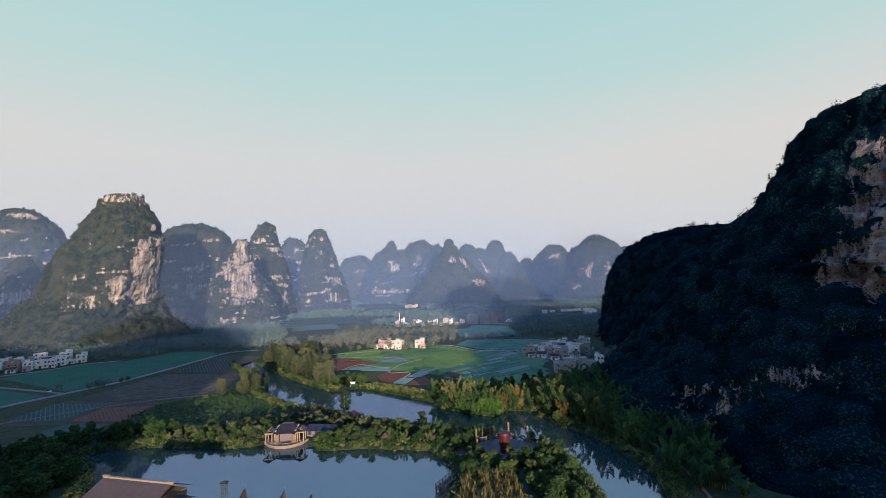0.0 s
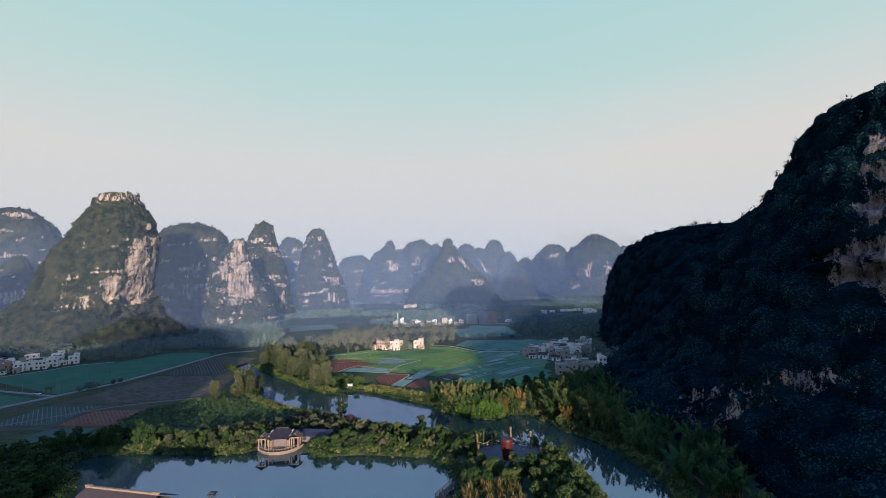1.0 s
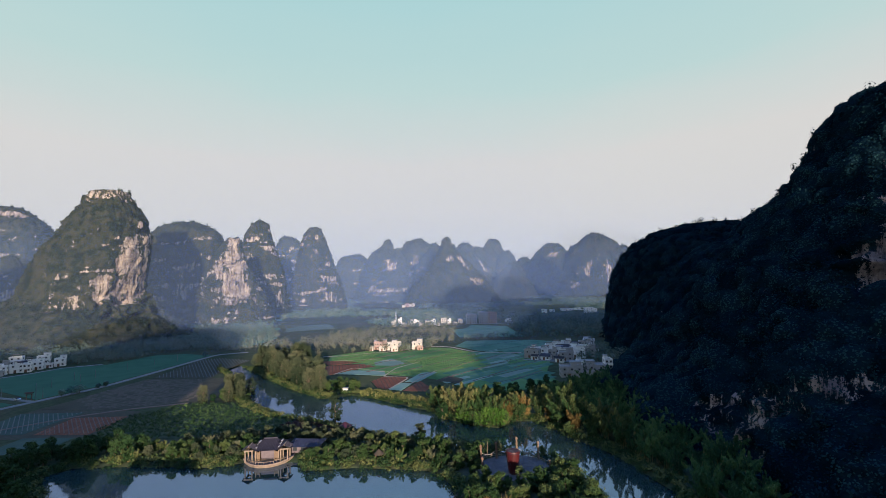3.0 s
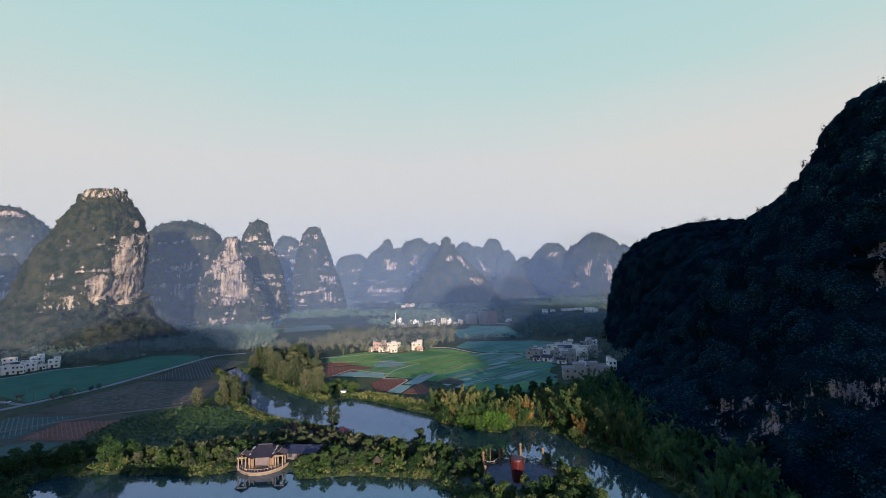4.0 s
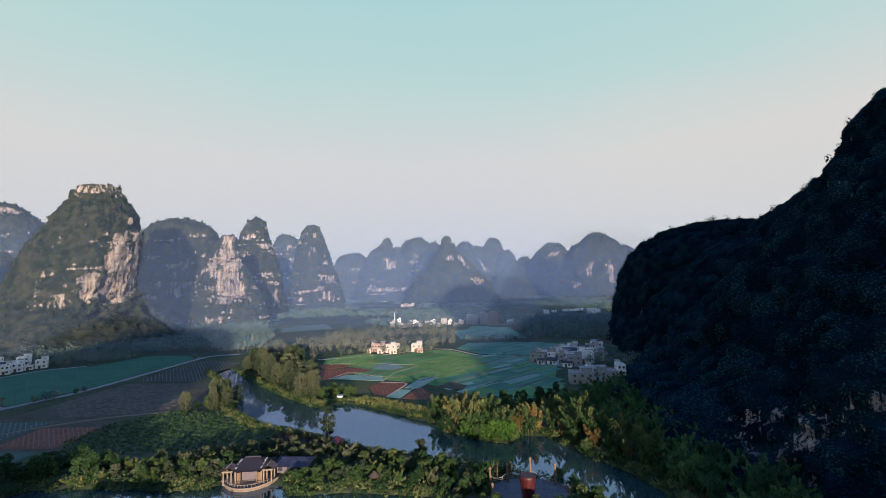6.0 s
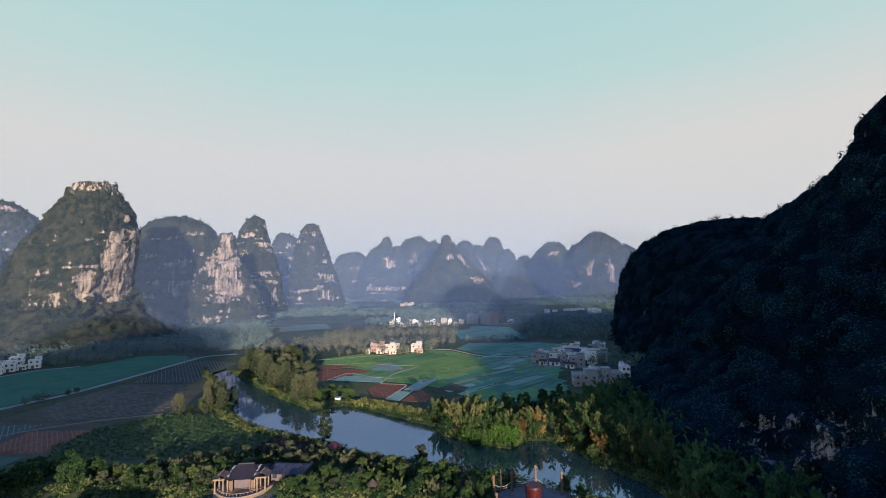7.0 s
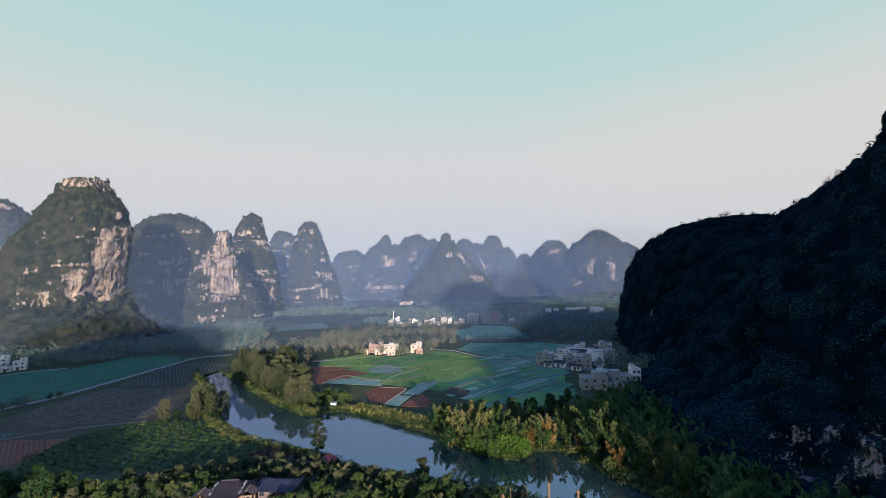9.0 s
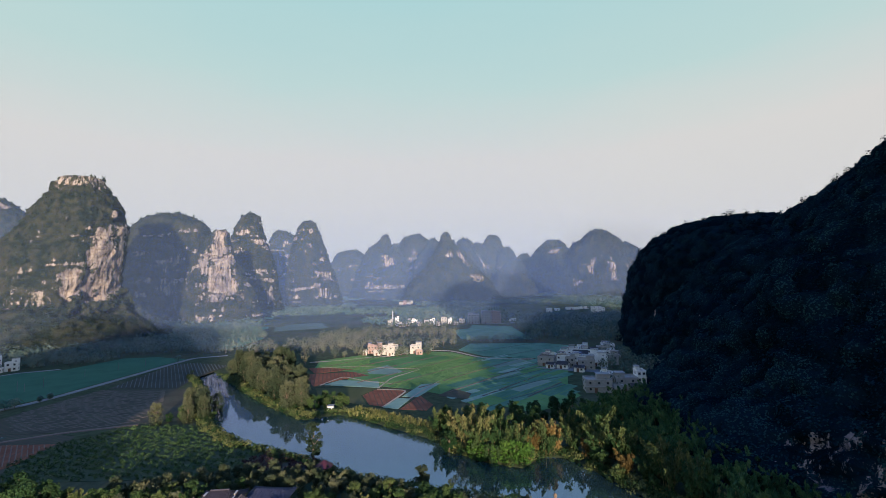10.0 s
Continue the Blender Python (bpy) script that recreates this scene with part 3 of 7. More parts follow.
FAR = [
    ("hill_north_a", [(0, -181, 118), (33, -181, 108), (92, -180, 89), (141, -179, 69), (171, -189, 40), (191, -176, 22), (211, -172, 12), (217, -172, 6)], 1500, [(275, 40, 30, 52), (290, 20, 105, 145)]),
    ("hill_north_b", [(0, -91, 118), (27, -91, 108), (113, -78, 87), (179, -66, 61), (212, -75, 43), (227, -75, 22), (231, -75, 11)], 1650, [(300, 26, 60, 130), (260, 16, 120, 170)]),
    ("hill_pyramid", [(0, 36, 140), (18, 36, 126), (49, 33, 106), (81, 35, 82), (112, 35, 56), (144, 26, 29), (168, 25, 17), (181, 23, 10), (186, 25, 5)], 1200, [(330, 26, 50, 75), (315, 20, 90, 140), (270, 20, 110, 135)]),
    ("hill_north_c", [(0, 138, 118), (22, 138, 110), (106, 130, 79), (160, 103, 45), (192, 100, 32), (205, 98, 17)], 1600, [(280, 40, 60, 150)]),
    ("hill_north_d", [(0, 283, 170), (12, 283, 162), (113, 249, 100), (163, 239, 77), (201, 241, 44), (234, 243, 30), (249, 241, 13)], 1900, [(250, 20, 60, 110)]),
    ("hill_north_e", [(0, 440, 220), (10, 440, 211), (105, 409, 129), (139, 452, 77), (174, 460, 54), (198, 465, 35), (212, 465, 20)], 1780, [(275, 30, 150, 175)]),
    ("hill_north_f", [(0, 485, 134), (54, 476, 104), (107, 477, 89), (151, 485, 73), (174, 489, 54), (190, 490, 37), (199, 489, 21)], 1340, [(244, 9, 55, 112), (222, 10, 30, 56), (288, 8, 40, 110)]),
    ("hill_north_g", [(0, 734, 165), (116, 741, 90), (161, 738, 51), (184, 734, 23), (191, 734, 11)], 1700, []),
    ("hill_north_h", [(0, -424, 140), (24, -424, 130), (140, -430, 109), (183, -430, 80), (204, -434, 55), (215, -415, 22)], 2200, []),
]
# lower heads that stand out of the same ranges: x, y, height and half width
HEADS = [(-221, 1560, 174, 35), (-151, 1600, 194, 32), (-112, 1680, 226, 34), (-13, 1420, 190, 35), (85, 1400, 186, 35), (163, 1800, 211, 36), (291, 1820, 191, 36), (-509, 2300, 211, 34), (-415, 2300, 222, 46), (458, 2300, 189, 46), (441, 1820, 187, 36), (496, 1790, 212, 36), (459, 1420, 176, 36), (587, 1480, 199, 41), (630, 1500, 169, 45), (257, 1500, 128, 37)]
for k, (hx, hy, hz, hwid) in enumerate(HEADS):
    lean = (-6, 5, -3, 8)[k % 4]
    FAR.append(("hill_north_head", [(0, hx, hwid * 2.4), (hz * 0.3, hx, hwid * 1.9), (hz * 0.6, hx - lean, hwid * 1.45), (hz * 0.82, hx + lean * 0.5, hwid), (hz * 0.93, hx + lean * 0.5, hwid * 0.66), (hz * 0.985, hx, hwid * 0.34), (hz, hx, hwid * 0.15)], hy, [(275 + 12 * (k % 3), 26, hz * 0.25, hz * 0.55)] if k % 3 else []))
for k, (nm, prof, yy, cl) in enumerate(FAR):
    hill(nm, LIME, prof, yy, 0.8, cl, 5.5, 0.09, 0.5, 10.3 + k * 1.9, 4.8, 0.11 if yy < 1900 else 0.05, 2.2, peak=0.64)
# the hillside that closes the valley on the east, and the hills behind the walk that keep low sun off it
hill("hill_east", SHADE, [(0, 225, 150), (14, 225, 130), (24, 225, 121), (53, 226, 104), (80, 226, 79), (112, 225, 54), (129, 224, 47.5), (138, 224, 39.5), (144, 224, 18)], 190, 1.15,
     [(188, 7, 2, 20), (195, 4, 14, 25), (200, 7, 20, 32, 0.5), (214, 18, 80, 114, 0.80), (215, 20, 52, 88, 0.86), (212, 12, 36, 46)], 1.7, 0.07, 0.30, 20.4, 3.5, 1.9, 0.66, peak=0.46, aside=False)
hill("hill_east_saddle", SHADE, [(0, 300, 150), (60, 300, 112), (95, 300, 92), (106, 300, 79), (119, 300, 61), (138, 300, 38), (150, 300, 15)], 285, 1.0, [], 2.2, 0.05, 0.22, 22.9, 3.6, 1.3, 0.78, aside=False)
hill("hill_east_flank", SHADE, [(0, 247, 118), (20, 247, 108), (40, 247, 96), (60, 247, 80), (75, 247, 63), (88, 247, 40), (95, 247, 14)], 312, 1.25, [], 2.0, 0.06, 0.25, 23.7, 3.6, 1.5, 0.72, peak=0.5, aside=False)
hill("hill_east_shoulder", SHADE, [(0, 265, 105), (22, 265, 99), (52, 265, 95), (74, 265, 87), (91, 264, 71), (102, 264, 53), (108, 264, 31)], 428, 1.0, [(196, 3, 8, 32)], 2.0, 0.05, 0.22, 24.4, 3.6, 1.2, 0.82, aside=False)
# never in view: placed and shaped from the shadow edges on the valley floor
hill("hill_south_west", SHADE, [(0, -112, 98), (45, -112, 90), (80, -112, 82), (100, -114, 68), (112, -116, 40), (117, -116, 15)], -260, 0.8, [], 9.0, 0.04, 0.3, 26.1, trees=False, aside=False)
hill("hill_south_west_low", SHADE, [(0, -350, 260), (45, -350, 235), (70, -345, 205), (92, -340, 155), (98, -340, 40)], -280, 0.4, [], 9.0, 0.04, 0.3, 27.3, trees=False, aside=False)
hill("hill_south_east", SHADE, [(0, 346, 240), (42, 346, 218), (68, 346, 198), (114, 346, 128), (170, 354, 80), (215, 358, 30)], -210, 0.55, [], 9.0, 0.04, 0.3, 28.6, trees=False, aside=False)
# unseen hills, added to hold low western sky light off the east hillside
hill("hill_far_west", LIME, [(0, -620, 190), (60, -620, 165), (140, -620, 120), (200, -620, 80), (235, -620, 30)], 90, 1.0, [], 11.0, 0.05, 0.5, 31.2, trees=False, aside=False)
hill("hill_far_south_west", LIME, [(0, -640, 180), (80, -640, 140), (160, -640, 100), (205, -640, 40)], -330, 1.0, [], 11.0, 0.05, 0.5, 33.2, trees=False, aside=False)

# ---- woods, trees and crops ----


def wood(name, label, pts, height, crown, leaves, leaf, mat, seed=1, trunk=True, tint=(-0.3, 0.6)):
    """Many trees as one object: leaf clouds on short stems, for woods that nobody counts."""
    r = np.random.default_rng(seed)
    k = len(pts)
    h = height * r.uniform(0.45, 1.3, k)
    w = crown * np.clip(h / height, 0.55, 1.2) * r.uniform(0.8, 1.2, k)
    base = np.stack([pts[:, 0], pts[:, 1], ground_height(pts[:, 0], pts[:, 1])], 1)
    d = r.normal(size=(k, leaves, 3))
    d /= np.linalg.norm(d, axis=2)[..., None]
    lobe = 1 + 0.35 * np.sin(3 * np.arctan2(d[..., 1], d[..., 0]) + r.uniform(0, 6, (k, 1))) * np.cos(2 * d[..., 2] + r.uniform(0, 6, (k, 1)))
    rad = (r.uniform(0.3, 1, (k, leaves)) ** 0.45) * lobe
    pos = base[:, None] + d * rad[..., None] * np.stack([w, w, h * 0.42], 1)[:, None] + np.stack([0 * h, 0 * h, h * 0.58], 1)[:, None]
    v, f = cards(pos.reshape(-1, 3), (d + np.array([0, 0, 0.5])).reshape(-1, 3), leaf, 1.0, 0.6, r)
    t = np.repeat(r.uniform(*tint, k), leaves * 4)
    ob = new(name, fast_mesh(name, v, f, mat, False, tint=t))
    tagged(ob, label, "woodland", kind="stuff")
    if trunk:
        a = np.linspace(0, 2 * np.pi, 4, endpoint=False)
        ringv = np.stack([np.cos(a), np.sin(a), 0 * a], 1)
        lo = base[:, None] + ringv * 0.22 - np.array([0, 0, 0.3])
        hi = base[:, None] + ringv * 0.12 + (h * 0.6)[:, None, None] * np.array([0, 0, 1.0])
        tv = np.concatenate([lo, hi], 1).reshape(-1, 3)
        q = np.array([(j, (j + 1) % 4, 4 + (j + 1) % 4, 4 + j) for j in range(4)])
        stems = new(name + "_stems", fast_mesh("stems", tv, (q[None] + 8 * np.arange(k)[:, None, None]).reshape(-1, 4), M_BARK))
        tagged(stems, "slender brown stems of a dense wood", "woodland", kind="stuff")
    return ob


def crown_mesh(seed, blobs, leaves, radius, height, base, leaf, mat, flat=0.8, aspect=1.0):
    r = np.random.default_rng(seed)
    p, o = crown_points(r, blobs, leaves, radius, height, base, flat)
    v, f = cards(p, o, leaf, aspect, 1.0, r)
    # crown shading in the tint: low leaves darker, top leaves lighter
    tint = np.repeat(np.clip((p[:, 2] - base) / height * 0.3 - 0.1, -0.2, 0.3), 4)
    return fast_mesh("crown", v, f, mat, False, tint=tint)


def trunk_mesh(seed, height, thick, spread, limbs=4):
    r = np.random.default_rng(seed)
    lean = r.normal(size=2) * 0.06 * height
    top = np.array([lean[0], lean[1], height])
    pieces = [tube([(0, 0, -0.4), (lean[0] * 0.3, lean[1] * 0.3, height * 0.4), top], [thick, thick * 0.7, thick * 0.3])]
    for i in range(limbs):
        a = 2 * np.pi * i / limbs + r.uniform(-0.5, 0.5)
        z = height * r.uniform(0.3, 0.6)
        s = np.array([lean[0] * 0.3, lean[1] * 0.3, z])
        e = s + np.array([np.cos(a) * spread, np.sin(a) * spread, height * 0.32])
        pieces.append(tube([s, (s + e) / 2 + (0, 0, height * 0.03), e], [thick * 0.45, thick * 0.3, thick * 0.12], 5))
    v, f = joined(pieces)
    return fast_mesh("trunk", v, f, M_BARK, True)


def tree(name, label, seed, height, radius, mat, blobs=14, leaves=80, leaf=0.5, stem=0.35, group="", flat=0.8):
    ob = tagged(new(name), label, "tree", group)
    part("trunk", trunk_mesh(seed, height * 0.72, 0.03 * height, radius * 0.6), parent=ob)
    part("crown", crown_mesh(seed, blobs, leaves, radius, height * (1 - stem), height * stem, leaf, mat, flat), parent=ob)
    return ob


def bamboo(name, label, seed, height, mat, culms=11, leaves=230, spread=0.34, group=""):
    """A clump of arching canes; each carries its own feathery plume, with dark gaps between the plumes."""
    r = np.random.default_rng(seed)
    ob = tagged(new(name), label, "bamboo", group)
    stems, pts, outs, tints = [], [], [], []
    for i in range(culms):
        a = 2 * np.pi * (i + r.uniform(-0.3, 0.3)) / culms
        h = height * r.uniform(0.55, 1.0)
        s = np.array([np.cos(a), np.sin(a), 0])
        b = s * r.uniform(0.02, 0.10) * height
        reach = height * spread * r.uniform(0.25, 1.0)
        t = np.linspace(0, 1, 7)
        path = b + s * (reach * t ** 2.2)[:, None] + np.stack([0 * t, 0 * t, h * (t - 0.17 * t ** 4) - 0.3 * (t == 0)], 1)
        stems.append(tube(path, 0.085 * (1 - 0.85 * t), 3))
        u = r.uniform(0.15, 1.0, leaves) ** 0.75
        c = np.stack([np.interp(u, t, path[:, q]) for q in range(3)], 1)
        # tufts: leaves gather at a few joints of the cane and thin out towards its tip
        joint = r.normal(size=(9, 3)) * 0.050 * height * np.array([1, 1, 0.5])
        girth = 0.040 * height * (0.35 + np.sin(np.pi * np.clip(u * 0.9 + 0.08, 0, 1)))
        fan = r.normal(size=(leaves, 3)) * girth[:, None] * 0.55 + joint[np.minimum((u * 9).astype(int), 8)] * (1.15 - u)[:, None]
        p = c + fan
        p[:, 2] -= 0.035 * height * r.uniform(0, 1, leaves) * u
        pts.append(p)
        outs.append(fan + s * 0.4 + np.array([0, 0, 0.6]))
        # lit tips put into the tint: lighter with height, plus chance cane by cane
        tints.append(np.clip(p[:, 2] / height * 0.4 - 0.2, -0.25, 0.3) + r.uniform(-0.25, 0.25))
    v, f = joined(stems)
    part("cane", fast_mesh("cane", v, f, M_CULM, True), parent=ob)["kind"] = "stuff"
    p = np.concatenate(pts)
    p[:, 2] = np.maximum(p[:, 2], 0.5)
    v, f = blades(p, np.concatenate(outs), 0.30, 3.2, r)
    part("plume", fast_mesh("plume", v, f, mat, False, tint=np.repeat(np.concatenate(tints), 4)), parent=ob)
    return ob


def palm(name, label, height):
    ob = tagged(new(name), label, "palm")
    v, f = tube([(0, 0, -0.3), (0.15, 0, height * 0.5), (0.1, 0.1, height)], [0.17, 0.13, 0.11])
    part("trunk", fast_mesh("trunk", v, f, M_BARK, True), parent=ob)
    r = np.random.default_rng(5)
    pts, outs, k = [], [], 0
    for i in range(14):
        a = i * 2.4
        for t in np.linspace(0.15, 1, 12):
            reach = 2.3 * t
            pts.append((0.1 + np.cos(a) * reach, 0.1 + np.sin(a) * reach, height + 1.0 * t - 1.7 * t * t + 0.3))
            outs.append((0, 0, 1))
    v, f = cards(np.array(pts), np.array(outs, float), 0.5, 1.0, 0.4, r)
    part("crown", fast_mesh("crown", v, f, M_LEAF_GREEN, False, tint=np.zeros(len(v))), parent=ob)
    return ob


def set_out(kinds, pts, r, lo=0.75, hi=1.2):
    """Stands copies of the given trees on the ground at the points; the first copies are the trees themselves."""
    used = set()
    for x, y in pts:
        k = kinds[int(r.integers(len(kinds)))]
        s = r.uniform(lo, hi)
        m = pose(x, y, float(ground_height(np.array([x]), np.array([y]))[0]), 0, 0, r.uniform(0, 360)) @ Matrix.Diagonal((s * r.uniform(0.9, 1.12), s * r.uniform(0.9, 1.12), s, 1))
        if k.name in used or k.matrix_basis != Matrix.Identity(4):
            copy = copy_thing(k, Matrix.Identity(4))
            copy.matrix_basis = m
        else:
            k.matrix_basis = m
            used.add(k.name)


def dry(margin):
    """Keeps points that stand on land, margin metres from the water's edge."""
    def keep(x, y):
        ok = np.ones(len(x), bool)
        for poly in (RIVER, POND):
            ok &= ~inside(poly, x, y) & (edge_distance(poly, x, y) > margin)
        return ok
    return keep


def clear_of(*rects):
    def keep(x, y):
        ok = dry(0.3)(x, y)
        for x0, y0, x1, y1 in rects:
            ok &= ~((x > x0) & (x < x1) & (y > y0) & (y < y1))
        return ok
    return keep


tr = np.random.default_rng(21)
PAVILION_YARD, HALL_YARD, PLAZA = (-70.5, 158, -51.5, 179), (-57.5, 172.5, -44.5, 183.5), (13, 147, 33, 171)

GREEN = "bushy bright green broadleaf tree beside the water"
greens = [tree("broadleaf_tree", GREEN, 31 + i, 5.2 + 0.4 * i, 2.5, M_LEAF_GREEN, 46, 52, 0.33, 0.06, "trees on the island") for i in range(4)]
GREY = "low rounded grey-green shrub tree on the island"
greys = [tree("shrub_tree", GREY, 41 + i, 4.2 + 0.3 * i, 2.4, M_LEAF_GREY, 46, 48, 0.30, 0.04, "shrubs on the island") for i in range(3)]
DARKT = "dark green broadleaf tree on the pond bank"
darks = [tree("bank_tree", DARKT, 51 + i, 7.0 + 0.7 * i, 3.0, M_CROP, 46, 50, 0.38, 0.12, "trees on the pond bank") for i in range(3)]
TALL = "tall grey-green tree with a feathery crown on the riverbank"
talls = [tree("riverbank_tree", TALL, 61 + i, 13.0 + 1.2 * i, 4.6, M_LEAF_GREY, 70, 62, 0.42, 0.0, "tall trees on the riverbank", 1.1) for i in range(3)]
GOLD = "tall golden-green bamboo clump arching over the river"
golds = [bamboo("bamboo_clump", GOLD, 71 + i, 13.5 + i, M_LEAF_BAMBOO, 11, 230, 0.34, "golden bamboo on the riverbank") for i in range(3)]
DRYB = "dry orange-brown bamboo clump on the riverbank"
dryb = [bamboo("dry_bamboo_clump", DRYB, 76 + i, 13.0, M_LEAF_DRY, 12, 120, 0.24, "golden bamboo on the riverbank") for i in range(2)]
DARKB = "dark green bamboo clump in the shade of the hill"
darkb = [bamboo("shaded_bamboo_clump", DARKB, 81 + i, 11.0 + i, M_LEAF_DARK, 11, 190, 0.40, "dark bamboo under the hill") for i in range(3)]

ISLAND = [(-114, 173), (-112, 184), (-88, 190), (-66, 199), (-40, 196), (-12, 183), (10, 173), (20, 171), (12, 165), (6, 154), (-6, 162), (-29, 166), (-47, 164), (-68, 168), (-83, 170), (-106, 173)]
back_row = lambda x, y: clear_of(PAVILION_YARD, HALL_YARD, PLAZA)(x, y) & (y > 181 - 0.05 * x)
front_row = lambda x, y: clear_of(PAVILION_YARD, HALL_YARD, PLAZA)(x, y) & (y <= 181 - 0.05 * x)
PLUME = "low feathery pale green bamboo shrub on the island"
plumes = [bamboo("bamboo_shrub", PLUME, 181 + i, 5.4, (M_LEAF_GREY, M_LEAF_BAMBOO)[i], 9, 120, 0.42, "bamboo shrubs on the island") for i in range(2)]
set_out(greys + plumes[:1], scatter(ISLAND, 3.3, tr, back_row), tr, 0.4, 1.05)
set_out(greens + greys + plumes, scatter(ISLAND, 3.2, tr, front_row), tr, 0.4, 1.05)
set_out(greens, scatter([(0, 122), (6, 138), (6, 150), (14, 150), (34, 150), (41, 152), (41, 130), (39, 112), (4, 112)], 4.2, tr, lambda x, y: clear_of(PLAZA)(x, y) & ~((x < 22) & (y < 134))), tr, 0.7, 1.1)
set_out(greens[:2], np.array([(36, 154), (38, 150), (35.5, 160), (36, 165), (33, 170), (10, 158), (9, 163), (8, 152), (-8, 121), (12, 149), (14.5, 146), (17.5, 144.5), (27, 145), (30.5, 147)]), tr, 0.6, 0.95)
set_out(darks, scatter([(-170, 150), (-150, 172), (-140, 184), (-112, 186), (-112, 175), (-133, 173), (-140, 162), (-122, 148), (-116, 136), (-118, 112), (-160, 112)], 4.6, tr, dry(0.5)), tr, 0.7, 1.15)
set_out(greens[:2], np.array([(-122, 142), (-119, 138), (-125, 138), (-121, 133)]), tr, 1.0, 1.3)
set_out(golds, np.array([(-4, 226), (0, 219), (5, 213), (10.5, 208), (16, 206), (21.5, 205), (36, 210), (41, 206), (46, 197), (8, 221), (18, 216), (42, 216), (52, 191), (55.5, 184), (58.5, 178), (62, 171), (64.5, 163), (50, 203), (56, 196), (61, 188), (66, 176), (25, 208), (32, 206.5)]), tr, 0.7, 1.3)
limes = [tree("lime_tree", "bushy lime green tree hanging over the river", 151 + i, 5.6 + 0.6 * i, 2.8, M_LEAF_LIME, 50, 52, 0.34, 0.0, "trees on the riverbank") for i in range(2)]
set_out(limes, np.array([(7, 206.5), (10.5, 203.8), (13.8, 202.6), (17, 201.6), (20.3, 200.6), (23, 200.4), (25.5, 203)]), tr, 0.85, 1.2)
set_out(dryb, np.array([(-1, 228), (2, 222), (27, 208), (31.5, 209.5), (33.5, 209), (28.5, 207.5), (35.5, 207.5), (29, 214), (44, 200.5), (50, 186.5), (23, 212)]), tr, 0.7, 1.05)
set_out(greens, np.array([(12, 202.5), (16, 202), (20, 200.5), (14, 206), (8, 206), (24, 202), (-1, 213), (30, 209), (48, 186), (54, 178), (46, 193)]), tr, 0.9, 1.3)
set_out(darkb, scatter([(56, 180), (61, 170), (66, 150), (67, 136), (66, 118), (84, 118), (88, 150), (92, 180), (100, 215), (108, 262), (92, 268), (66, 252), (44, 228), (48, 205)], 6.0, tr, dry(0.5)), tr, 0.6, 1.1)
set_out(darks + greens[:1], scatter([(20, 216), (60, 250), (62, 262), (24, 250), (-2, 240), (0, 232)], 6.0, tr, dry(1)), tr, 0.6, 1.0)
set_out(talls, scatter([(-146, 352), (-116, 316), (-90, 284), (-76, 266), (-68, 268), (-78, 300), (-96, 330), (-110, 372), (-140, 380)], 7.5, tr, dry(1.0)), tr, 0.75, 1.15)
set_out(greens, scatter([(-70, 262), (-52, 264), (-46, 268), (-52, 280), (-66, 280)], 4.2, tr, dry(0.6)), tr, 0.7, 1.1)
set_out(talls + greens[:1], np.array([(-114, 262), (-111, 257), (-117, 268), (-109, 254), (-119, 262), (-114, 250), (-123, 252), (-126, 248), (-118, 254), (-110, 268), (-121, 258), (-107, 259)]), tr, 0.7, 1.05)
slender = tree("slender_tree", "slender dark tree standing alone on the bank", 91, 12.0, 3.0, M_LEAF_SCRUB, 46, 60, 0.42, 0.06)
slender.matrix_basis = pose(-47.5, 208.8, 0.6) @ Matrix.Diagonal((1.25, 1.25, 1.1, 1))
copy_thing(slender, pose(-9.5, 186.5, 0.5, 0, 0, 60) @ Matrix.Diagonal((0.8, 0.8, 0.5, 1)))
palm("palm", "small palm with drooping fronds beside the plaza", 5.0).matrix_basis = pose(14, 168, GROUND)

wr = np.random.default_rng(33)
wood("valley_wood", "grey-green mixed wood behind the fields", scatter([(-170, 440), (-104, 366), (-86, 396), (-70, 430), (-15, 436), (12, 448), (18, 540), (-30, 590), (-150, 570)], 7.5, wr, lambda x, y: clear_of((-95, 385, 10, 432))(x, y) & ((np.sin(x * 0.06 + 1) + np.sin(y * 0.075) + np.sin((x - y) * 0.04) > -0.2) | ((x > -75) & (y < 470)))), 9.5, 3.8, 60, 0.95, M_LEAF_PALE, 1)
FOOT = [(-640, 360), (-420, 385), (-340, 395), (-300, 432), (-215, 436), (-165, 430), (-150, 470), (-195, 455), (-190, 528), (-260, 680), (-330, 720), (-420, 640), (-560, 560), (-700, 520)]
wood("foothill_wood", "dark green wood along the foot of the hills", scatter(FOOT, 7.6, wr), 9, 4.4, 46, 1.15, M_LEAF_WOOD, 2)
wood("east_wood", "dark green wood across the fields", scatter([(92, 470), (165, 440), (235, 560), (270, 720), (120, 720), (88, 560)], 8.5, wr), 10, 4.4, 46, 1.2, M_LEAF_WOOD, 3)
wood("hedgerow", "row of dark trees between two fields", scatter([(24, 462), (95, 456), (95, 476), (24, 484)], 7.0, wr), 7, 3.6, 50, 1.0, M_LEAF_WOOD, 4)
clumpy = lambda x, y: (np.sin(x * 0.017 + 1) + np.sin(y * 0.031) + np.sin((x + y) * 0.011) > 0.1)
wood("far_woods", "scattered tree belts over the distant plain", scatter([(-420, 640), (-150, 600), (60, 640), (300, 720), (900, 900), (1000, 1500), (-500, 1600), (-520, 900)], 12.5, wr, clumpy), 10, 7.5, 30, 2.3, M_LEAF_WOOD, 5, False)
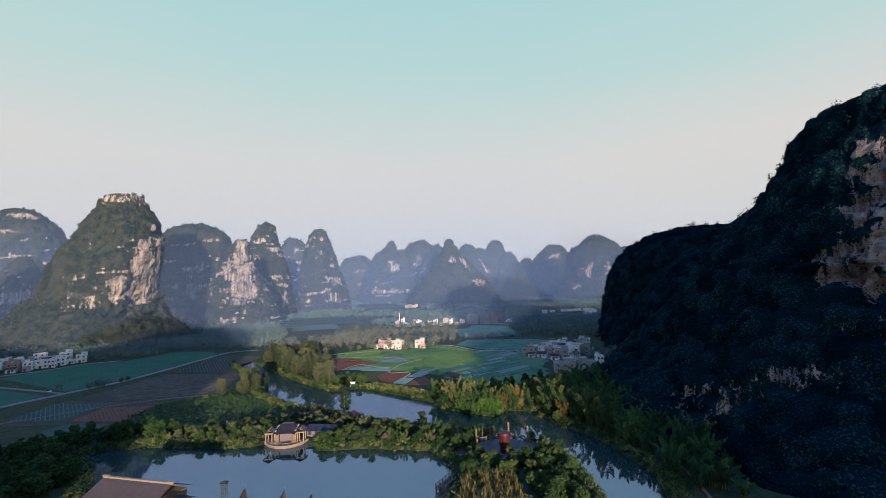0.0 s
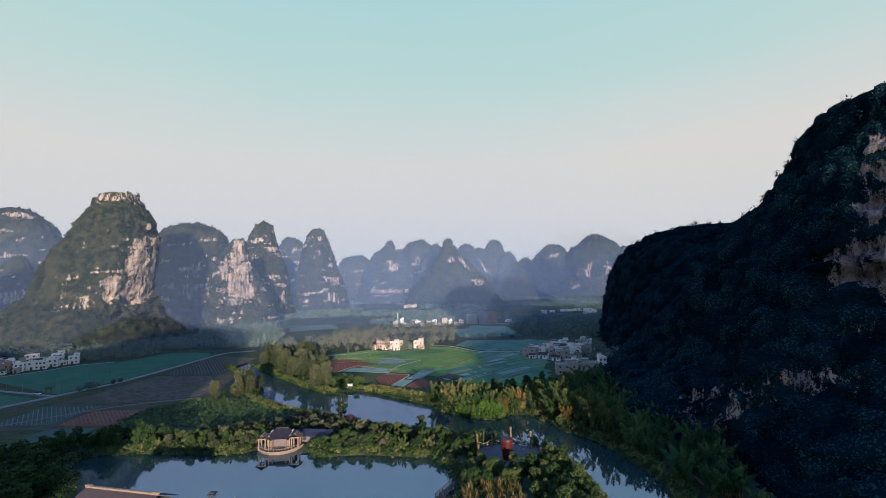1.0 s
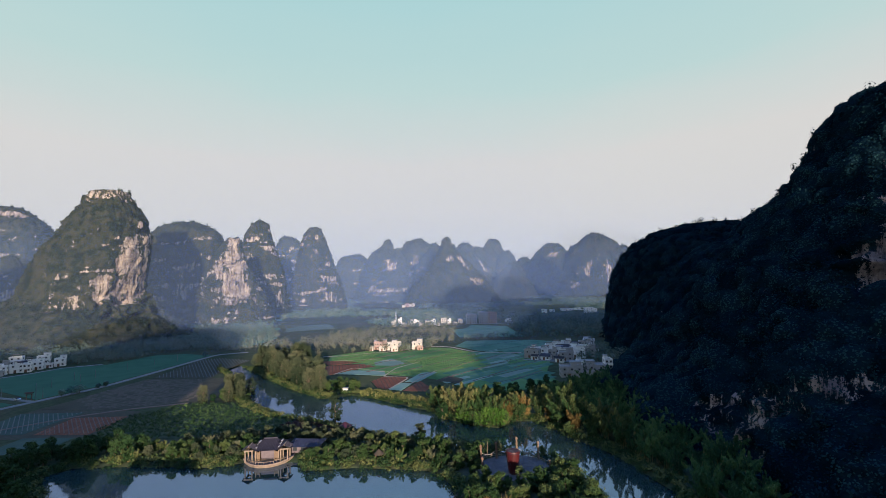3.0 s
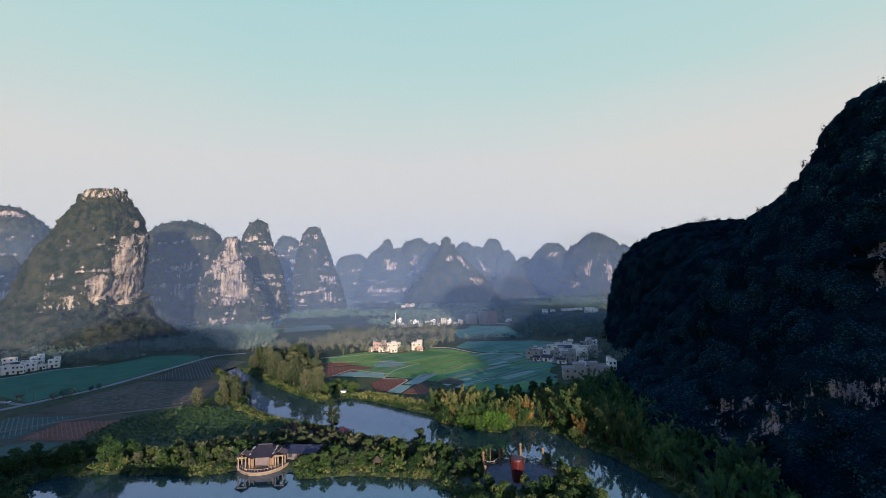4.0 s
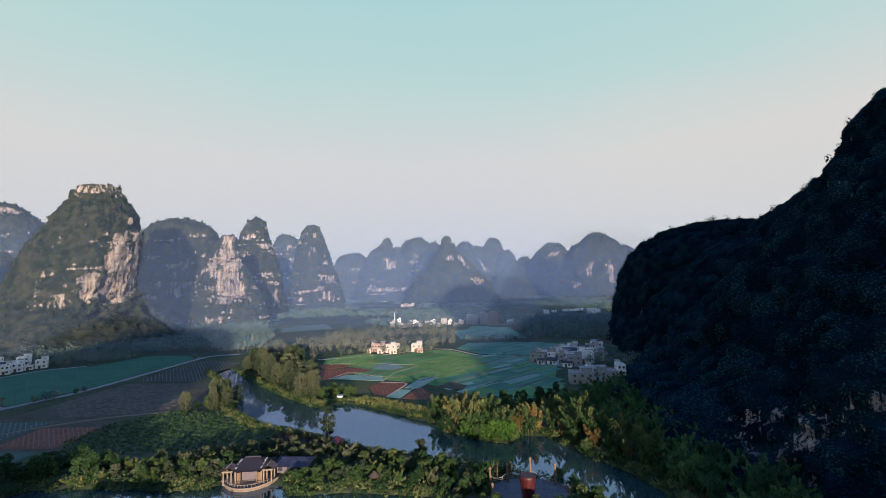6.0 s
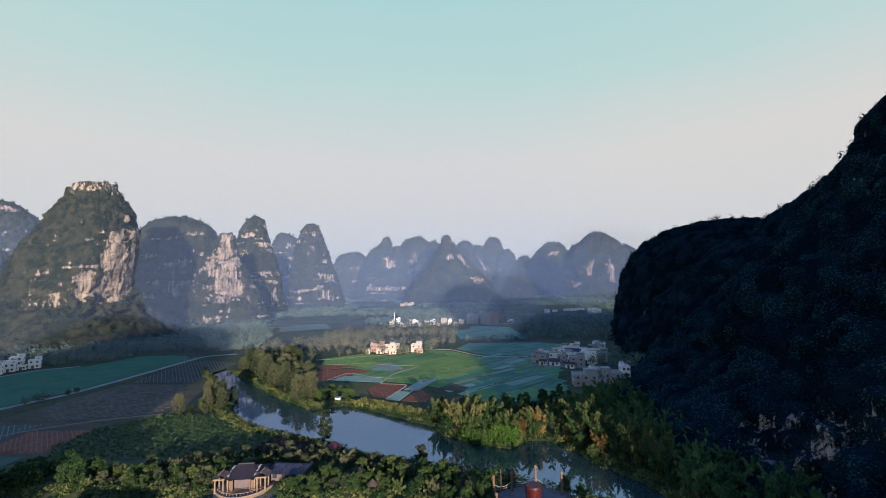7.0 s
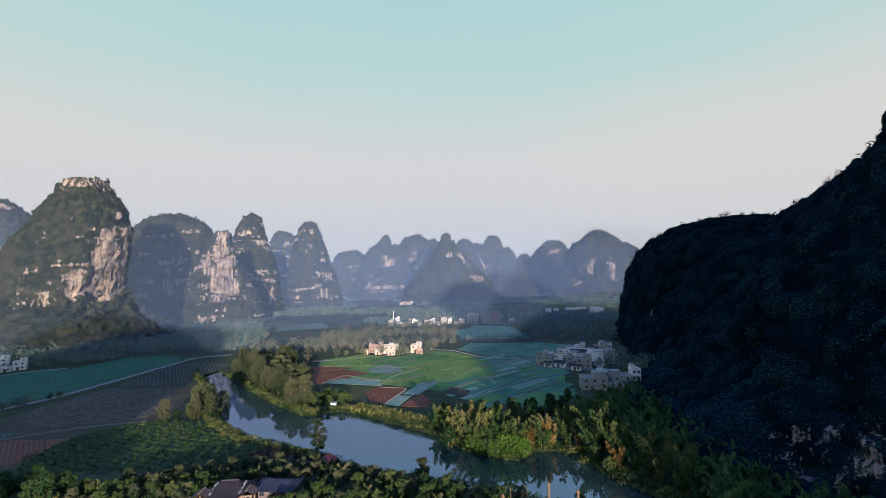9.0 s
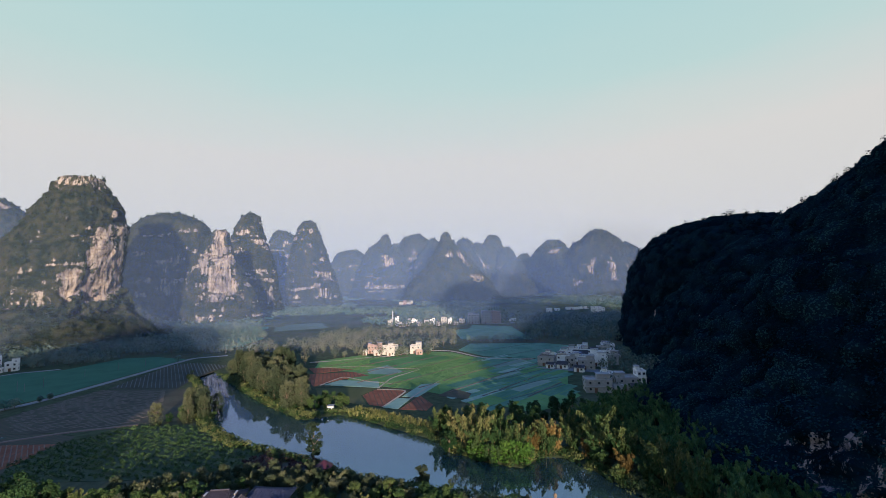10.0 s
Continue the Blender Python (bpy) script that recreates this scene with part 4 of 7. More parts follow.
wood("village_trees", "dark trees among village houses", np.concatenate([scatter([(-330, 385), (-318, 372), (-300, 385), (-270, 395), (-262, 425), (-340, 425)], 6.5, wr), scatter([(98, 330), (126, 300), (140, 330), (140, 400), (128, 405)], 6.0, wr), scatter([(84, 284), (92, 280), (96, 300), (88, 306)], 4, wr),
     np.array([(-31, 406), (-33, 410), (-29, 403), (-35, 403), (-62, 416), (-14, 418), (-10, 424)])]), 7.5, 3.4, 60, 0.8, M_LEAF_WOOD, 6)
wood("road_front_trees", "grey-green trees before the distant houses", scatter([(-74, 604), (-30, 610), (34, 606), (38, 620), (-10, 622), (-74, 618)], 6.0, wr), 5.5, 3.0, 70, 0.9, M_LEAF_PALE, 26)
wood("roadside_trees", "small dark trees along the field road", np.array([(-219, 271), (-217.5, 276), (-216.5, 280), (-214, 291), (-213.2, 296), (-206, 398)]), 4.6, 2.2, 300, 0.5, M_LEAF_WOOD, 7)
# crops in rows
ORCHARD = [(-150, 208), (-149, 226), (-134, 246), (-114, 246), (-97, 238), (-80, 223), (-66, 213), (-70, 202), (-80, 195), (-140, 196)]
orchard = scatter(ORCHARD, 1.35, wr, dry(1.0))
orchard = orchard[(np.sin((orchard[:, 0] * 0.35 + orchard[:, 1] * 0.94) * 2 * np.pi / 3.4) > -0.35)]
wood("orchard_crop", "rows of low leafy green crop bushes", orchard, 1.4, 0.78, 36, 0.30, M_CROP, 8, False)
near_water = lambda x, y: clear_of(PAVILION_YARD, HALL_YARD, PLAZA)(x, y) & (np.minimum(edge_distance(RIVER, x, y), edge_distance(POND, x, y)) < 4.5 + 2 * np.sin(x * 0.4) * np.sin(y * 0.31))
banks = scatter([(-172, 356), (-150, 300), (-140, 150), (-118, 112), (-96, 112), (-96, 150), (8, 112), (70, 112), (70, 200), (40, 215), (-10, 245), (-60, 275), (-110, 330)], 1.7, wr, near_water)
over_edge = lambda x, y: (np.minimum(edge_distance(RIVER, x, y), edge_distance(POND, x, y)) < 1.3) & ~((x > -71) & (x < -51) & (y < 178)) & ~((x > 3) & (x < 22) & (y < 134)) & (np.sin(x * 0.7) + np.sin(y * 0.9 + 1) > -1.0)
edge = scatter([(-140, 158), (-118, 150), (-104, 166), (-72, 166), (-48, 158), (-8, 154), (2, 140), (6, 112), (66, 112), (70, 170), (44, 212), (-8, 232), (-46, 262), (-92, 282), (-140, 350), (-168, 352), (-122, 282), (-104, 240), (-60, 204), (-80, 176), (-130, 176)], 1.5, wr, over_edge)
wood("edge_scrub", "tangled green scrub hanging over the water's edge", edge, 1.9, 1.4, 46, 0.40, M_LEAF_GREEN, 19, False)
wood("bank_scrub", "tangled green scrub along the water's edge", banks, 2.1, 1.5, 64, 0.46, M_LEAF_GREEN, 9, False)


def reeds(name, label, pts, height, mat, seed):
    """Upright blades in tufts, as one bed."""
    r = np.random.default_rng(seed)
    n = 26
    base = np.repeat(np.stack([pts[:, 0], pts[:, 1], ground_height(pts[:, 0], pts[:, 1])], 1), n, 0)
    a = r.uniform(0, 2 * np.pi, len(base))
    out = np.stack([np.cos(a), np.sin(a), 0 * a], 1)
    side = np.stack([-np.sin(a), np.cos(a), 0 * a], 1)
    h = height * r.uniform(0.5, 1.1, len(base))
    b = base + out * r.uniform(0, 0.7, (len(base), 1))
    tip = b + out * (0.35 * h)[:, None] * r.uniform(0.1, 1, (len(base), 1)) + np.stack([0 * h, 0 * h, h], 1)
    midp = (b + tip) / 2 + np.stack([0 * h, 0 * h, 0.12 * h], 1)
    v = np.stack([b - side * 0.06, b + side * 0.06, midp + side * 0.13, midp - side * 0.13, midp - side * 0.13, midp + side * 0.13, tip + side * 0.04, tip - side * 0.04], 1).reshape(-1, 3)
    k = np.arange(len(base))[:, None] * 8
    f = np.concatenate([k + np.array([[0, 1, 2, 3]]), k + np.array([[4, 5, 6, 7]])])
    tint = np.repeat(r.uniform(-0.2, 0.6, len(pts)), n * 8)
    tagged(new(name, fast_mesh(name, v, f, mat, False, tint=tint)), label, "reeds", kind="stuff")


wood("dry_brush", "dry tan brush and reeds by the pond", scatter([(2, 118), (6, 134), (12, 137), (21, 134), (23, 112), (2, 112)], 1.8, wr, dry(0.2)), 2.5, 1.2, 90, 0.26, M_LEAF_BAMBOO, 18, False)
reeds("reed_bed", "dry golden-brown reeds by the pond", scatter([(2, 120), (6, 134), (12, 137), (21, 134), (22, 112), (2, 112)], 2.6, wr, dry(0.2)), 3.0, M_REED, 3)
reeds("bank_reeds", "yellow-green reeds along the far riverbank", scatter([(-46, 256), (-20, 239), (-4, 228), (0, 232), (-18, 246), (-42, 263)], 1.6, wr, dry(0.0)), 2.3, M_REEDGREEN, 4)
wood("house_trees", "grey-green trees standing among sunlit houses", np.array([(-33, 403), (-30, 407), (-36, 399), (-64, 403), (-68, 409), (-72, 415), (-13, 411), (-8, 419), (-12, 405), (-50, 404), (-78, 402), (-84, 396)]), 9.5, 3.6, 150, 0.8, M_LEAF_PALE, 16)
wood("wine_shrubs", "low wine-brown shrubs on bare island earth", scatter([(-72, 206), (-62, 215), (-54, 208), (-42, 204), (-44, 198), (-60, 198)], 2.2, wr, dry(0.4)), 1.8, 1.3, 50, 0.42, M_LEAF_WINE, 17, False)
M_PADDY = leaf_mat("paddy_blades", (0.060, 0.125, 0.042), (0.085, 0.155, 0.052), (0.120, 0.180, 0.066))
PADDY = [(-92, 388), (-66, 407), (-44, 393), (-12, 416), (7, 411), (30, 376), (64, 366), (88, 362), (74, 332), (64, 300), (63, 279), (52, 266), (29, 264), (-3, 288), (-22, 301), (-58, 318), (-56, 347), (-88, 364)]
blade_pts = scatter(PADDY, 1.1, wr)
FILMED = [[(-71, 312), (-64, 323), (-40, 318), (-37, 302)], [(-52, 351), (-40, 366), (-27, 343), (-34, 335), (-49, 339)], [(-23, 283), (-14, 308), (-3, 309), (-15, 281)], [(-91, 341), (-60, 346), (-48, 334), (-63, 326), (-76, 309)],
          [(-3, 305), (31, 327), (26, 398), (65, 384), (92, 366), (76, 322), (66, 277), (44, 260), (27, 260), (6, 274), (-4, 288)]]
for poly in FILMED:
    blade_pts = blade_pts[~inside(poly, blade_pts[:, 0], blade_pts[:, 1])]
blade_pts = blade_pts[np.sin(blade_pts[:, 0] * 0.09 + 1) + np.sin(blade_pts[:, 1] * 0.11) + np.sin((blade_pts[:, 0] - blade_pts[:, 1]) * 0.05) > -0.3]
bz = np.full(len(blade_pts), GROUND + 0.36)
bv, bf = blades(np.concatenate([np.stack([blade_pts[:, 0] + wr.normal(size=len(bz)) * 0.3, blade_pts[:, 1] + wr.normal(size=len(bz)) * 0.3, bz], 1) for q in range(3)]), np.zeros((3 * len(bz), 3)), 0.28, 1.3, wr)
tagged(new("paddy_crop", fast_mesh("paddy_crop", bv, bf, M_PADDY, False, tint=np.tile(np.repeat(0.25 + 0.25 * np.sin(blade_pts[:, 0] * 0.06) * np.sin(blade_pts[:, 1] * 0.08), 4), 3))), "young bright green crop standing in the paddy", "crop", kind="stuff")

# ---- fields, roads and village houses ----
M_RICE = field_mat("rice_field", (0.034, 0.100, 0.060), (0.046, 0.125, 0.072), (0.040, 0.110, 0.066), 3.0, 25, 0.35, 0.08)
M_GREENFIELD = field_mat("green_paddy", (0.068, 0.155, 0.055), (0.120, 0.225, 0.075), (0.100, 0.190, 0.085), 4.0, -40, 0.3, 0.05)
M_TEAL = field_mat("blue_green_crop", (0.062, 0.150, 0.100), (0.098, 0.195, 0.130), (0.120, 0.205, 0.15), 3.6, -42, 0.3, 0.06)
M_BROWN = field_mat("ploughed_brown_soil", (0.058, 0.052, 0.038), (0.092, 0.076, 0.055), (0.050, 0.060, 0.038), 2.2, 70, 0.4, 0.12)
M_RED = field_mat("red_clay_soil", (0.16, 0.060, 0.036), (0.24, 0.092, 0.055), (0.10, 0.068, 0.046), 2.4, -14, 0.25, 0.2)
M_VINE = field_mat("trellised_rows", (0.055, 0.055, 0.040), (0.080, 0.075, 0.055), (0.070, 0.066, 0.050), 3.2, 12, 0.3, 0.1)
M_STRIPE = field_mat("seedling_rows", (0.040, 0.075, 0.060), (0.060, 0.095, 0.072), (0.065, 0.090, 0.066), 2.6, 8, 0.28, 0.1)
M_OLIVE = field_mat("olive_grass", (0.060, 0.072, 0.030), (0.10, 0.095, 0.045), (0.08, 0.085, 0.04), 6.0, 0, 0.3, 0.03)
M_ROAD = plain("pale_concrete_road", (0.115, 0.115, 0.110), (0.20, 0.195, 0.185), 0.9, 0.4, 0.1)
M_TRACK = plain("earth_track", (0.24, 0.19, 0.14), (0.36, 0.30, 0.23), 0.95, 0.5, 0.2)
M_BUND = plain("grassy_bund", (0.035, 0.075, 0.055), (0.06, 0.10, 0.075), 0.95, 0.5, 0.3)
M_WEED = plain("weedy_green_ground", (0.016, 0.032, 0.011), (0.036, 0.056, 0.020), 0.95, 0.6, 0.3)
M_REDTRACK = plain("red_earth_track", (0.10, 0.065, 0.050), (0.16, 0.10, 0.075), 0.95, 0.5, 0.2)
M_FILM = plain("plastic_mulch_film", (0.090, 0.165, 0.120), (0.145, 0.220, 0.170), 0.8, 0.25, 0.3, per_object=0.3)
M_BED = field_mat("flooded_bed", (0.044, 0.122, 0.080), (0.070, 0.158, 0.102), (0.09, 0.18, 0.125), 2.2, -43, 0.25, 0.09)
M_WHITE = plain("white_render", (0.64, 0.62, 0.59), (0.80, 0.78, 0.75), 0.85, 0.5, 0.1)
# dimmed copy of the white render, its tone lowered for walls in full sun
M_CREAM = plain("sun_dimmed_cream_render", (0.34, 0.31, 0.27), (0.48, 0.44, 0.39), 0.85, 0.5, 0.1)
M_GREYWALL = plain("grey_concrete_wall", (0.24, 0.23, 0.225), (0.36, 0.345, 0.335), 0.9, 0.5, 0.15)
M_PINK = plain("pink_brick_wall", (0.27, 0.18, 0.15), (0.37, 0.25, 0.21), 0.9, 0.6, 0.15)
M_FLATROOF = plain("grey_flat_roof", (0.20, 0.19, 0.18), (0.34, 0.32, 0.30), 0.95, 0.4, 0.1)
M_TILE = plain("dark_grey_roof_tile", (0.055, 0.055, 0.065), (0.095, 0.090, 0.10), 0.75, 1.2, 0.3, per_object=0.15)
M_PANE = plain("dark_window_glass", (0.02, 0.025, 0.03), (0.045, 0.05, 0.06), 0.12, 0.8, 0.0)
M_DOOR = plain("brown_door", (0.10, 0.05, 0.035), (0.16, 0.08, 0.05), 0.7, 1.0, 0.1)


def slab(name, label, poly, mat, z=GROUND, thick=0.12, category="field", kind="structure"):
    """A field or yard as a low slab on the ground."""
    bm = bmesh.new()
    vs = [bm.verts.new((x, y, z + thick)) for x, y in poly]
    face = bm.faces.new(vs)
    if face.normal.z < 0:
        face.normal_flip()
    ext = bmesh.ops.extrude_face_region(bm, geom=[face])
    bmesh.ops.translate(bm, verts=[v for v in ext["geom"] if isinstance(v, bmesh.types.BMVert)], vec=(0, 0, -thick - 0.3))
    bmesh.ops.recalc_face_normals(bm, faces=bm.faces)
    return tagged(part(name, bm, mat), label, category, kind=kind)


def ribbon(name, label, pts, width, mat, thick=0.16, z=GROUND, category="road", kind="structure"):
    """A road of even width along a line, with real edges."""
    p = np.array(pts, float)
    t = np.linspace(0, len(p) - 1, len(p) * 6)
    p = np.stack([np.interp(t, np.arange(len(p)), p[:, k]) for k in range(2)], 1)
    for i in range(2):
        p[1:-1] = (p[:-2] + 2 * p[1:-1] + p[2:]) / 4
    d = np.gradient(p, axis=0)
    d /= np.linalg.norm(d, axis=1)[:, None]
    nrm = np.stack([-d[:, 1], d[:, 0]], 1) * width / 2
    n = len(p)
    zz = np.full((n, 1), z + thick)
    v = np.concatenate([np.hstack([p + nrm, zz]), np.hstack([p - nrm, zz]), np.hstack([p + nrm * 1.15, zz * 0 + z - 0.3]), np.hstack([p - nrm * 1.15, zz * 0 + z - 0.3])])
    f = []
    for i in range(n - 1):
        f += [(i, n + i, n + i + 1, i + 1), (i, i + 1, 2 * n + i + 1, 2 * n + i), (n + i, 3 * n + i, 3 * n + i + 1, n + i + 1)]
    return tagged(new(name, fast_mesh(name, v, f, mat)), label, category, kind=kind)


slab("field_rice", "flat deep green rice field beside the road", [(-318, 314), (-229, 266), (-217, 300), (-213, 345), (-209, 392), (-207, 411), (-238, 424), (-264, 421), (-275, 377), (-301, 367), (-313, 334)], M_RICE)
slab("field_rice_near", "flat deep green rice field below the lane", [(-340, 300), (-290, 281), (-233, 257), (-238, 232), (-246, 200), (-340, 190)], M_RICE)
slab("field_ploughed", "dull brown ploughed field", [(-208, 246), (-205, 262), (-203, 290), (-199, 314), (-158, 311), (-141, 308), (-127, 288), (-119, 268), (-128, 252), (-160, 241), (-181, 240)], M_BROWN)
slab("field_fallow", "dull fallow ground between the fields", [(-210, 200), (-209, 250), (-180, 244), (-150, 236), (-146, 222), (-146, 200)], M_BROWN, thick=0.05)
slab("field_trellis", "brown field with pale trellis rows", [(-197, 316), (-203, 384), (-190, 393), (-157, 378), (-160, 342), (-155, 312)], M_VINE)
slab("field_red_rows", "red clay field with planted rows", [(-174, 205), (-176, 228), (-151, 228), (-148, 210), (-150, 203)], M_RED)
slab("field_seedlings", "dark field with pale seedling rows", [(-210, 238), (-178, 237), (-179, 206), (-206, 206)], M_STRIPE)
slab("field_seedlings_near", "dark field with pale seedling rows", [(-174, 201), (-152, 200), (-152, 191), (-155, 182), (-174, 184)], M_STRIPE)
slab("field_paddy", "bright green paddy field", [(-94, 390), (-66, 410), (-44, 396), (-12, 420), (7, 414), (30, 379), (66, 370), (92, 368), (78, 332), (68, 300), (67, 276), (54, 262), (41, 253), (29, 259), (-3, 286), (-22, 299), (-60, 316), (-58, 345), (-90, 362)], M_GREENFIELD)
slab("field_east", "blue-green crop field under the hill", [(13, 424), (32, 392), (68, 380), (112, 372), (128, 420), (92, 452), (26, 458)], M_TEAL)
slab("field_east_far", "blue-green crop field beyond the trees", [(20, 490), (88, 480), (88, 590), (40, 620), (15, 560)], M_TEAL)
slab("field_clay", "bare red clay field", [(-44, 287), (-38, 300), (-22, 295), (-31, 266), (-38, 270)], M_RED)
slab("field_scrub", "rough olive grass above the riverbank", [(-74, 306), (-39, 301), (-45, 287), (-39, 269), (-66, 284)], M_OLIVE, thick=0.115)
slab("field_clay_corner", "bare red clay corner by the river", [(-22.5, 261), (-14, 284), (-7, 267), (-10, 258)], M_RED)
slab("field_clay_west", "bare red clay field", [(-91, 341), (-60, 346), (-48, 334), (-63, 326), (-76, 309)], M_RED, thick=0.128)
slab("field_clay_strip", "narrow red clay strip", [(-94, 361), (-81, 364), (-61, 354), (-85, 344)], M_RED, thick=0.128)
slab("field_far_pale", "pale blue-green field below the hills", [(-340, 706), (-300, 845), (-192, 528), (-198, 458)], M_TEAL)
slab("field_bare", "bare purple-brown earth on the island", [(-71, 207), (-62, 214), (-54, 207), (-44, 203), (-48, 199), (-60, 199)], M_BROWN)
fr = np.random.default_rng(12)
for k in range(34):
    x, y = fr.uniform(-330, 420), fr.uniform(640, 1250)
    w, d, a = fr.uniform(30, 70), fr.uniform(18, 50), fr.uniform(-0.4, 0.4)
    quad = [(x + u * math.cos(a) * w - v * math.sin(a) * d, y + u * math.sin(a) * w + v * math.cos(a) * d) for u, v in ((-1, -1), (1, -0.8), (0.9, 1), (-1, 1))]
    slab("field_distant", "distant field on the plain", quad, (M_OLIVE, M_BUND, M_OLIVE, M_BROWN, M_OLIVE)[k % 5], thick=0.10 + 0.012 * k)

# plastic sheets over the crop beds
FILMS = [[(-71, 312), (-64, 323), (-40, 318), (-37, 302)], [(-52, 351), (-40, 366), (-27, 343), (-34, 335), (-49, 339)], [(-23, 283), (-14, 308), (-3, 309), (-15, 281)]]
for k, poly in enumerate(FILMS):
    tagged(slab("crop_cover", "", poly, M_FILM, thick=0.135 + 0.004 * k), "long pale plastic film sheet over a crop bed", "crop cover", "plastic sheets on the paddy")
# flooded beds of the east paddy, strip beside strip, with low bunds left between them
BEDS = [(-4, 300), (30, 324), (24, 396), (65, 381), (88, 364), (75, 322), (64, 280), (43, 262), (28, 262), (8, 275)]
ur, vr = Vector((math.cos(radians(43)), math.sin(radians(43)), 0)), Vector((-math.sin(radians(43)), math.cos(radians(43)), 0))
pr = np.random.default_rng(64)
off = -70.0
while off < 70:
    wide = pr.uniform(3.6, 8.5)
    along = -90.0 + pr.uniform(0, 14)
    while along < 90:
        run = pr.uniform(13, 34)
        skew = pr.uniform(-1.2, 1.2, 4)
        c = Vector((38, 322, 0)) + ur * (along + run / 2) + vr * (off + wide / 2)
        if bool(inside(BEDS, np.array([c.x]), np.array([c.y]))[0]):
            quad = [Vector((38, 322, 0)) + ur * (along + du * (run - 0.8) + skew[i]) + vr * (off + dv * (wide - 0.7)) for i, (du, dv) in enumerate(((0, 0), (1, 0), (1, 1), (0, 1)))]
            slab("field_bed", "narrow flooded crop bed in the paddy", [(p.x, p.y) for p in quad], (M_BED, M_FILM, M_TEAL, M_BED, M_TEAL, M_GREENFIELD, M_BED)[int(pr.integers(7))], thick=0.125 + 0.004 * int(pr.integers(9)))
        along += run
    off += wide
slab("field_orchard", "dark green weedy ground under the crop bushes", [(x, y) for x, y in ORCHARD], M_WEED, thick=0.1)
slab("field_purple", "bare purple-brown bed in the paddy", [(-5, 283), (4, 296), (13, 285), (10, 275)], M_BROWN, thick=0.185)
slab("film_bed", "large pale plastic sheet over a crop bed", [(-30.5, 264.5), (-25, 280), (-18.5, 278), (-23.5, 261.5)], M_FILM, thick=0.2, category="crop cover")

ribbon("road", "narrow pale concrete road between fields", [(-256, 120), (-246, 190), (-236, 236), (-226, 262), (-214, 292), (-209, 345), (-206, 390), (-203, 414), (-180, 424)], 4.2, M_ROAD)
ribbon("road_lane", "narrow pale lane joining the road", [(-345, 300), (-288, 284), (-254, 272), (-227, 262)], 2.6, M_ROAD, 0.15)
ribbon("road_village", "pale lane in front of the village", [(-345, 312), (-322, 326), (-309, 345), (-302, 368), (-280, 380)], 3.5, M_ROAD, 0.15)
ribbon("track", "curved pale earth track past the paddy", [(-100, 384), (-83, 387), (-64, 396), (-42, 402), (-27, 416), (-11, 426), (8, 421), (28, 387), (47, 378), (66, 376)], 2.2, M_TRACK, 0.18)
ribbon("track_brown", "thin earth path between brown fields", [(-206, 203), (-177, 230), (-160, 240), (-134, 249)], 2.2, M_REDTRACK, 0.16)
for pts in ([(-38, 301), (-33, 326), (-17, 348)], [(-38, 299), (-21, 295), (-31, 265)], [(-73, 311), (-64, 333), (-45, 317), (-30, 311)], [(-85, 362), (-59, 365), (-34, 354), (-18, 352)], [(-4, 314), (-14, 291), (-19, 278)]):
    ribbon("track_bund", "narrow pale earth bund between paddy beds", pts, 0.9, M_TRACK, 0.22)
for pts in ([(21, 310), (39, 320), (65, 340)], [(24, 286), (57, 312), (70, 318)], [(31, 273), (66, 299)], [(26, 326), (54, 340), (68, 352)], [(5, 332), (24, 344), (43, 365)], [(36, 384), (70, 410), (100, 430)], [(24, 410), (60, 436), (84, 452)]):
    ribbon("track_bund", "low dark grassy bund between paddy beds", pts, 1.1, M_BUND, 0.24)
ribbon("road_far", "pale road past the distant houses", [(60, 626), (110, 640), (140, 668), (165, 700)], 5, M_ROAD, 0.16)


def rows_of(name, label, poly, pitch, turn, width, height, mat, gaps=0.08):
    """Raised plant rows across a field, one joined bed of low ridges clipped to its outline."""
    r = np.random.default_rng(len(poly) + int(pitch * 10))
    c, s = math.cos(radians(turn)), math.sin(radians(turn))
    p = np.asarray(poly, float)
    mid = p.mean(0)
    reach = np.abs(p - mid).max() * 1.5
    vs, fs, k = [], [], 0
    for off in np.arange(-reach, reach, pitch):
        t = np.arange(-reach, reach, 2.5)
        x0, y0 = mid[0] + c * t - s * off, mid[1] + s * t + c * off
        ok = inside(poly, x0, y0) & inside(poly, x0 + c * 2.5, y0 + s * 2.5) & (r.uniform(0, 1, len(t)) > gaps)
        for i in np.nonzero(ok)[0]:
            h = height * r.uniform(0.6, 1.3)
            for u, w, z in ((0, -1, 0), (0, -0.5, h), (0, 0.5, h), (0, 1, 0), (2.5, -1, 0), (2.5, -0.5, h), (2.5, 0.5, h), (2.5, 1, 0)):
                vs.append((x0[i] + c * u - s * w * width / 2, y0[i] + s * u + c * w * width / 2, GROUND + 0.11 + z))
            fs += [(k + q, k + q + 1, k + q + 5, k + q + 4) for q in range(3)]
            k += 8
    tagged(new(name, fast_mesh(name, vs, fs, mat)), label, "crop rows", kind="stuff")


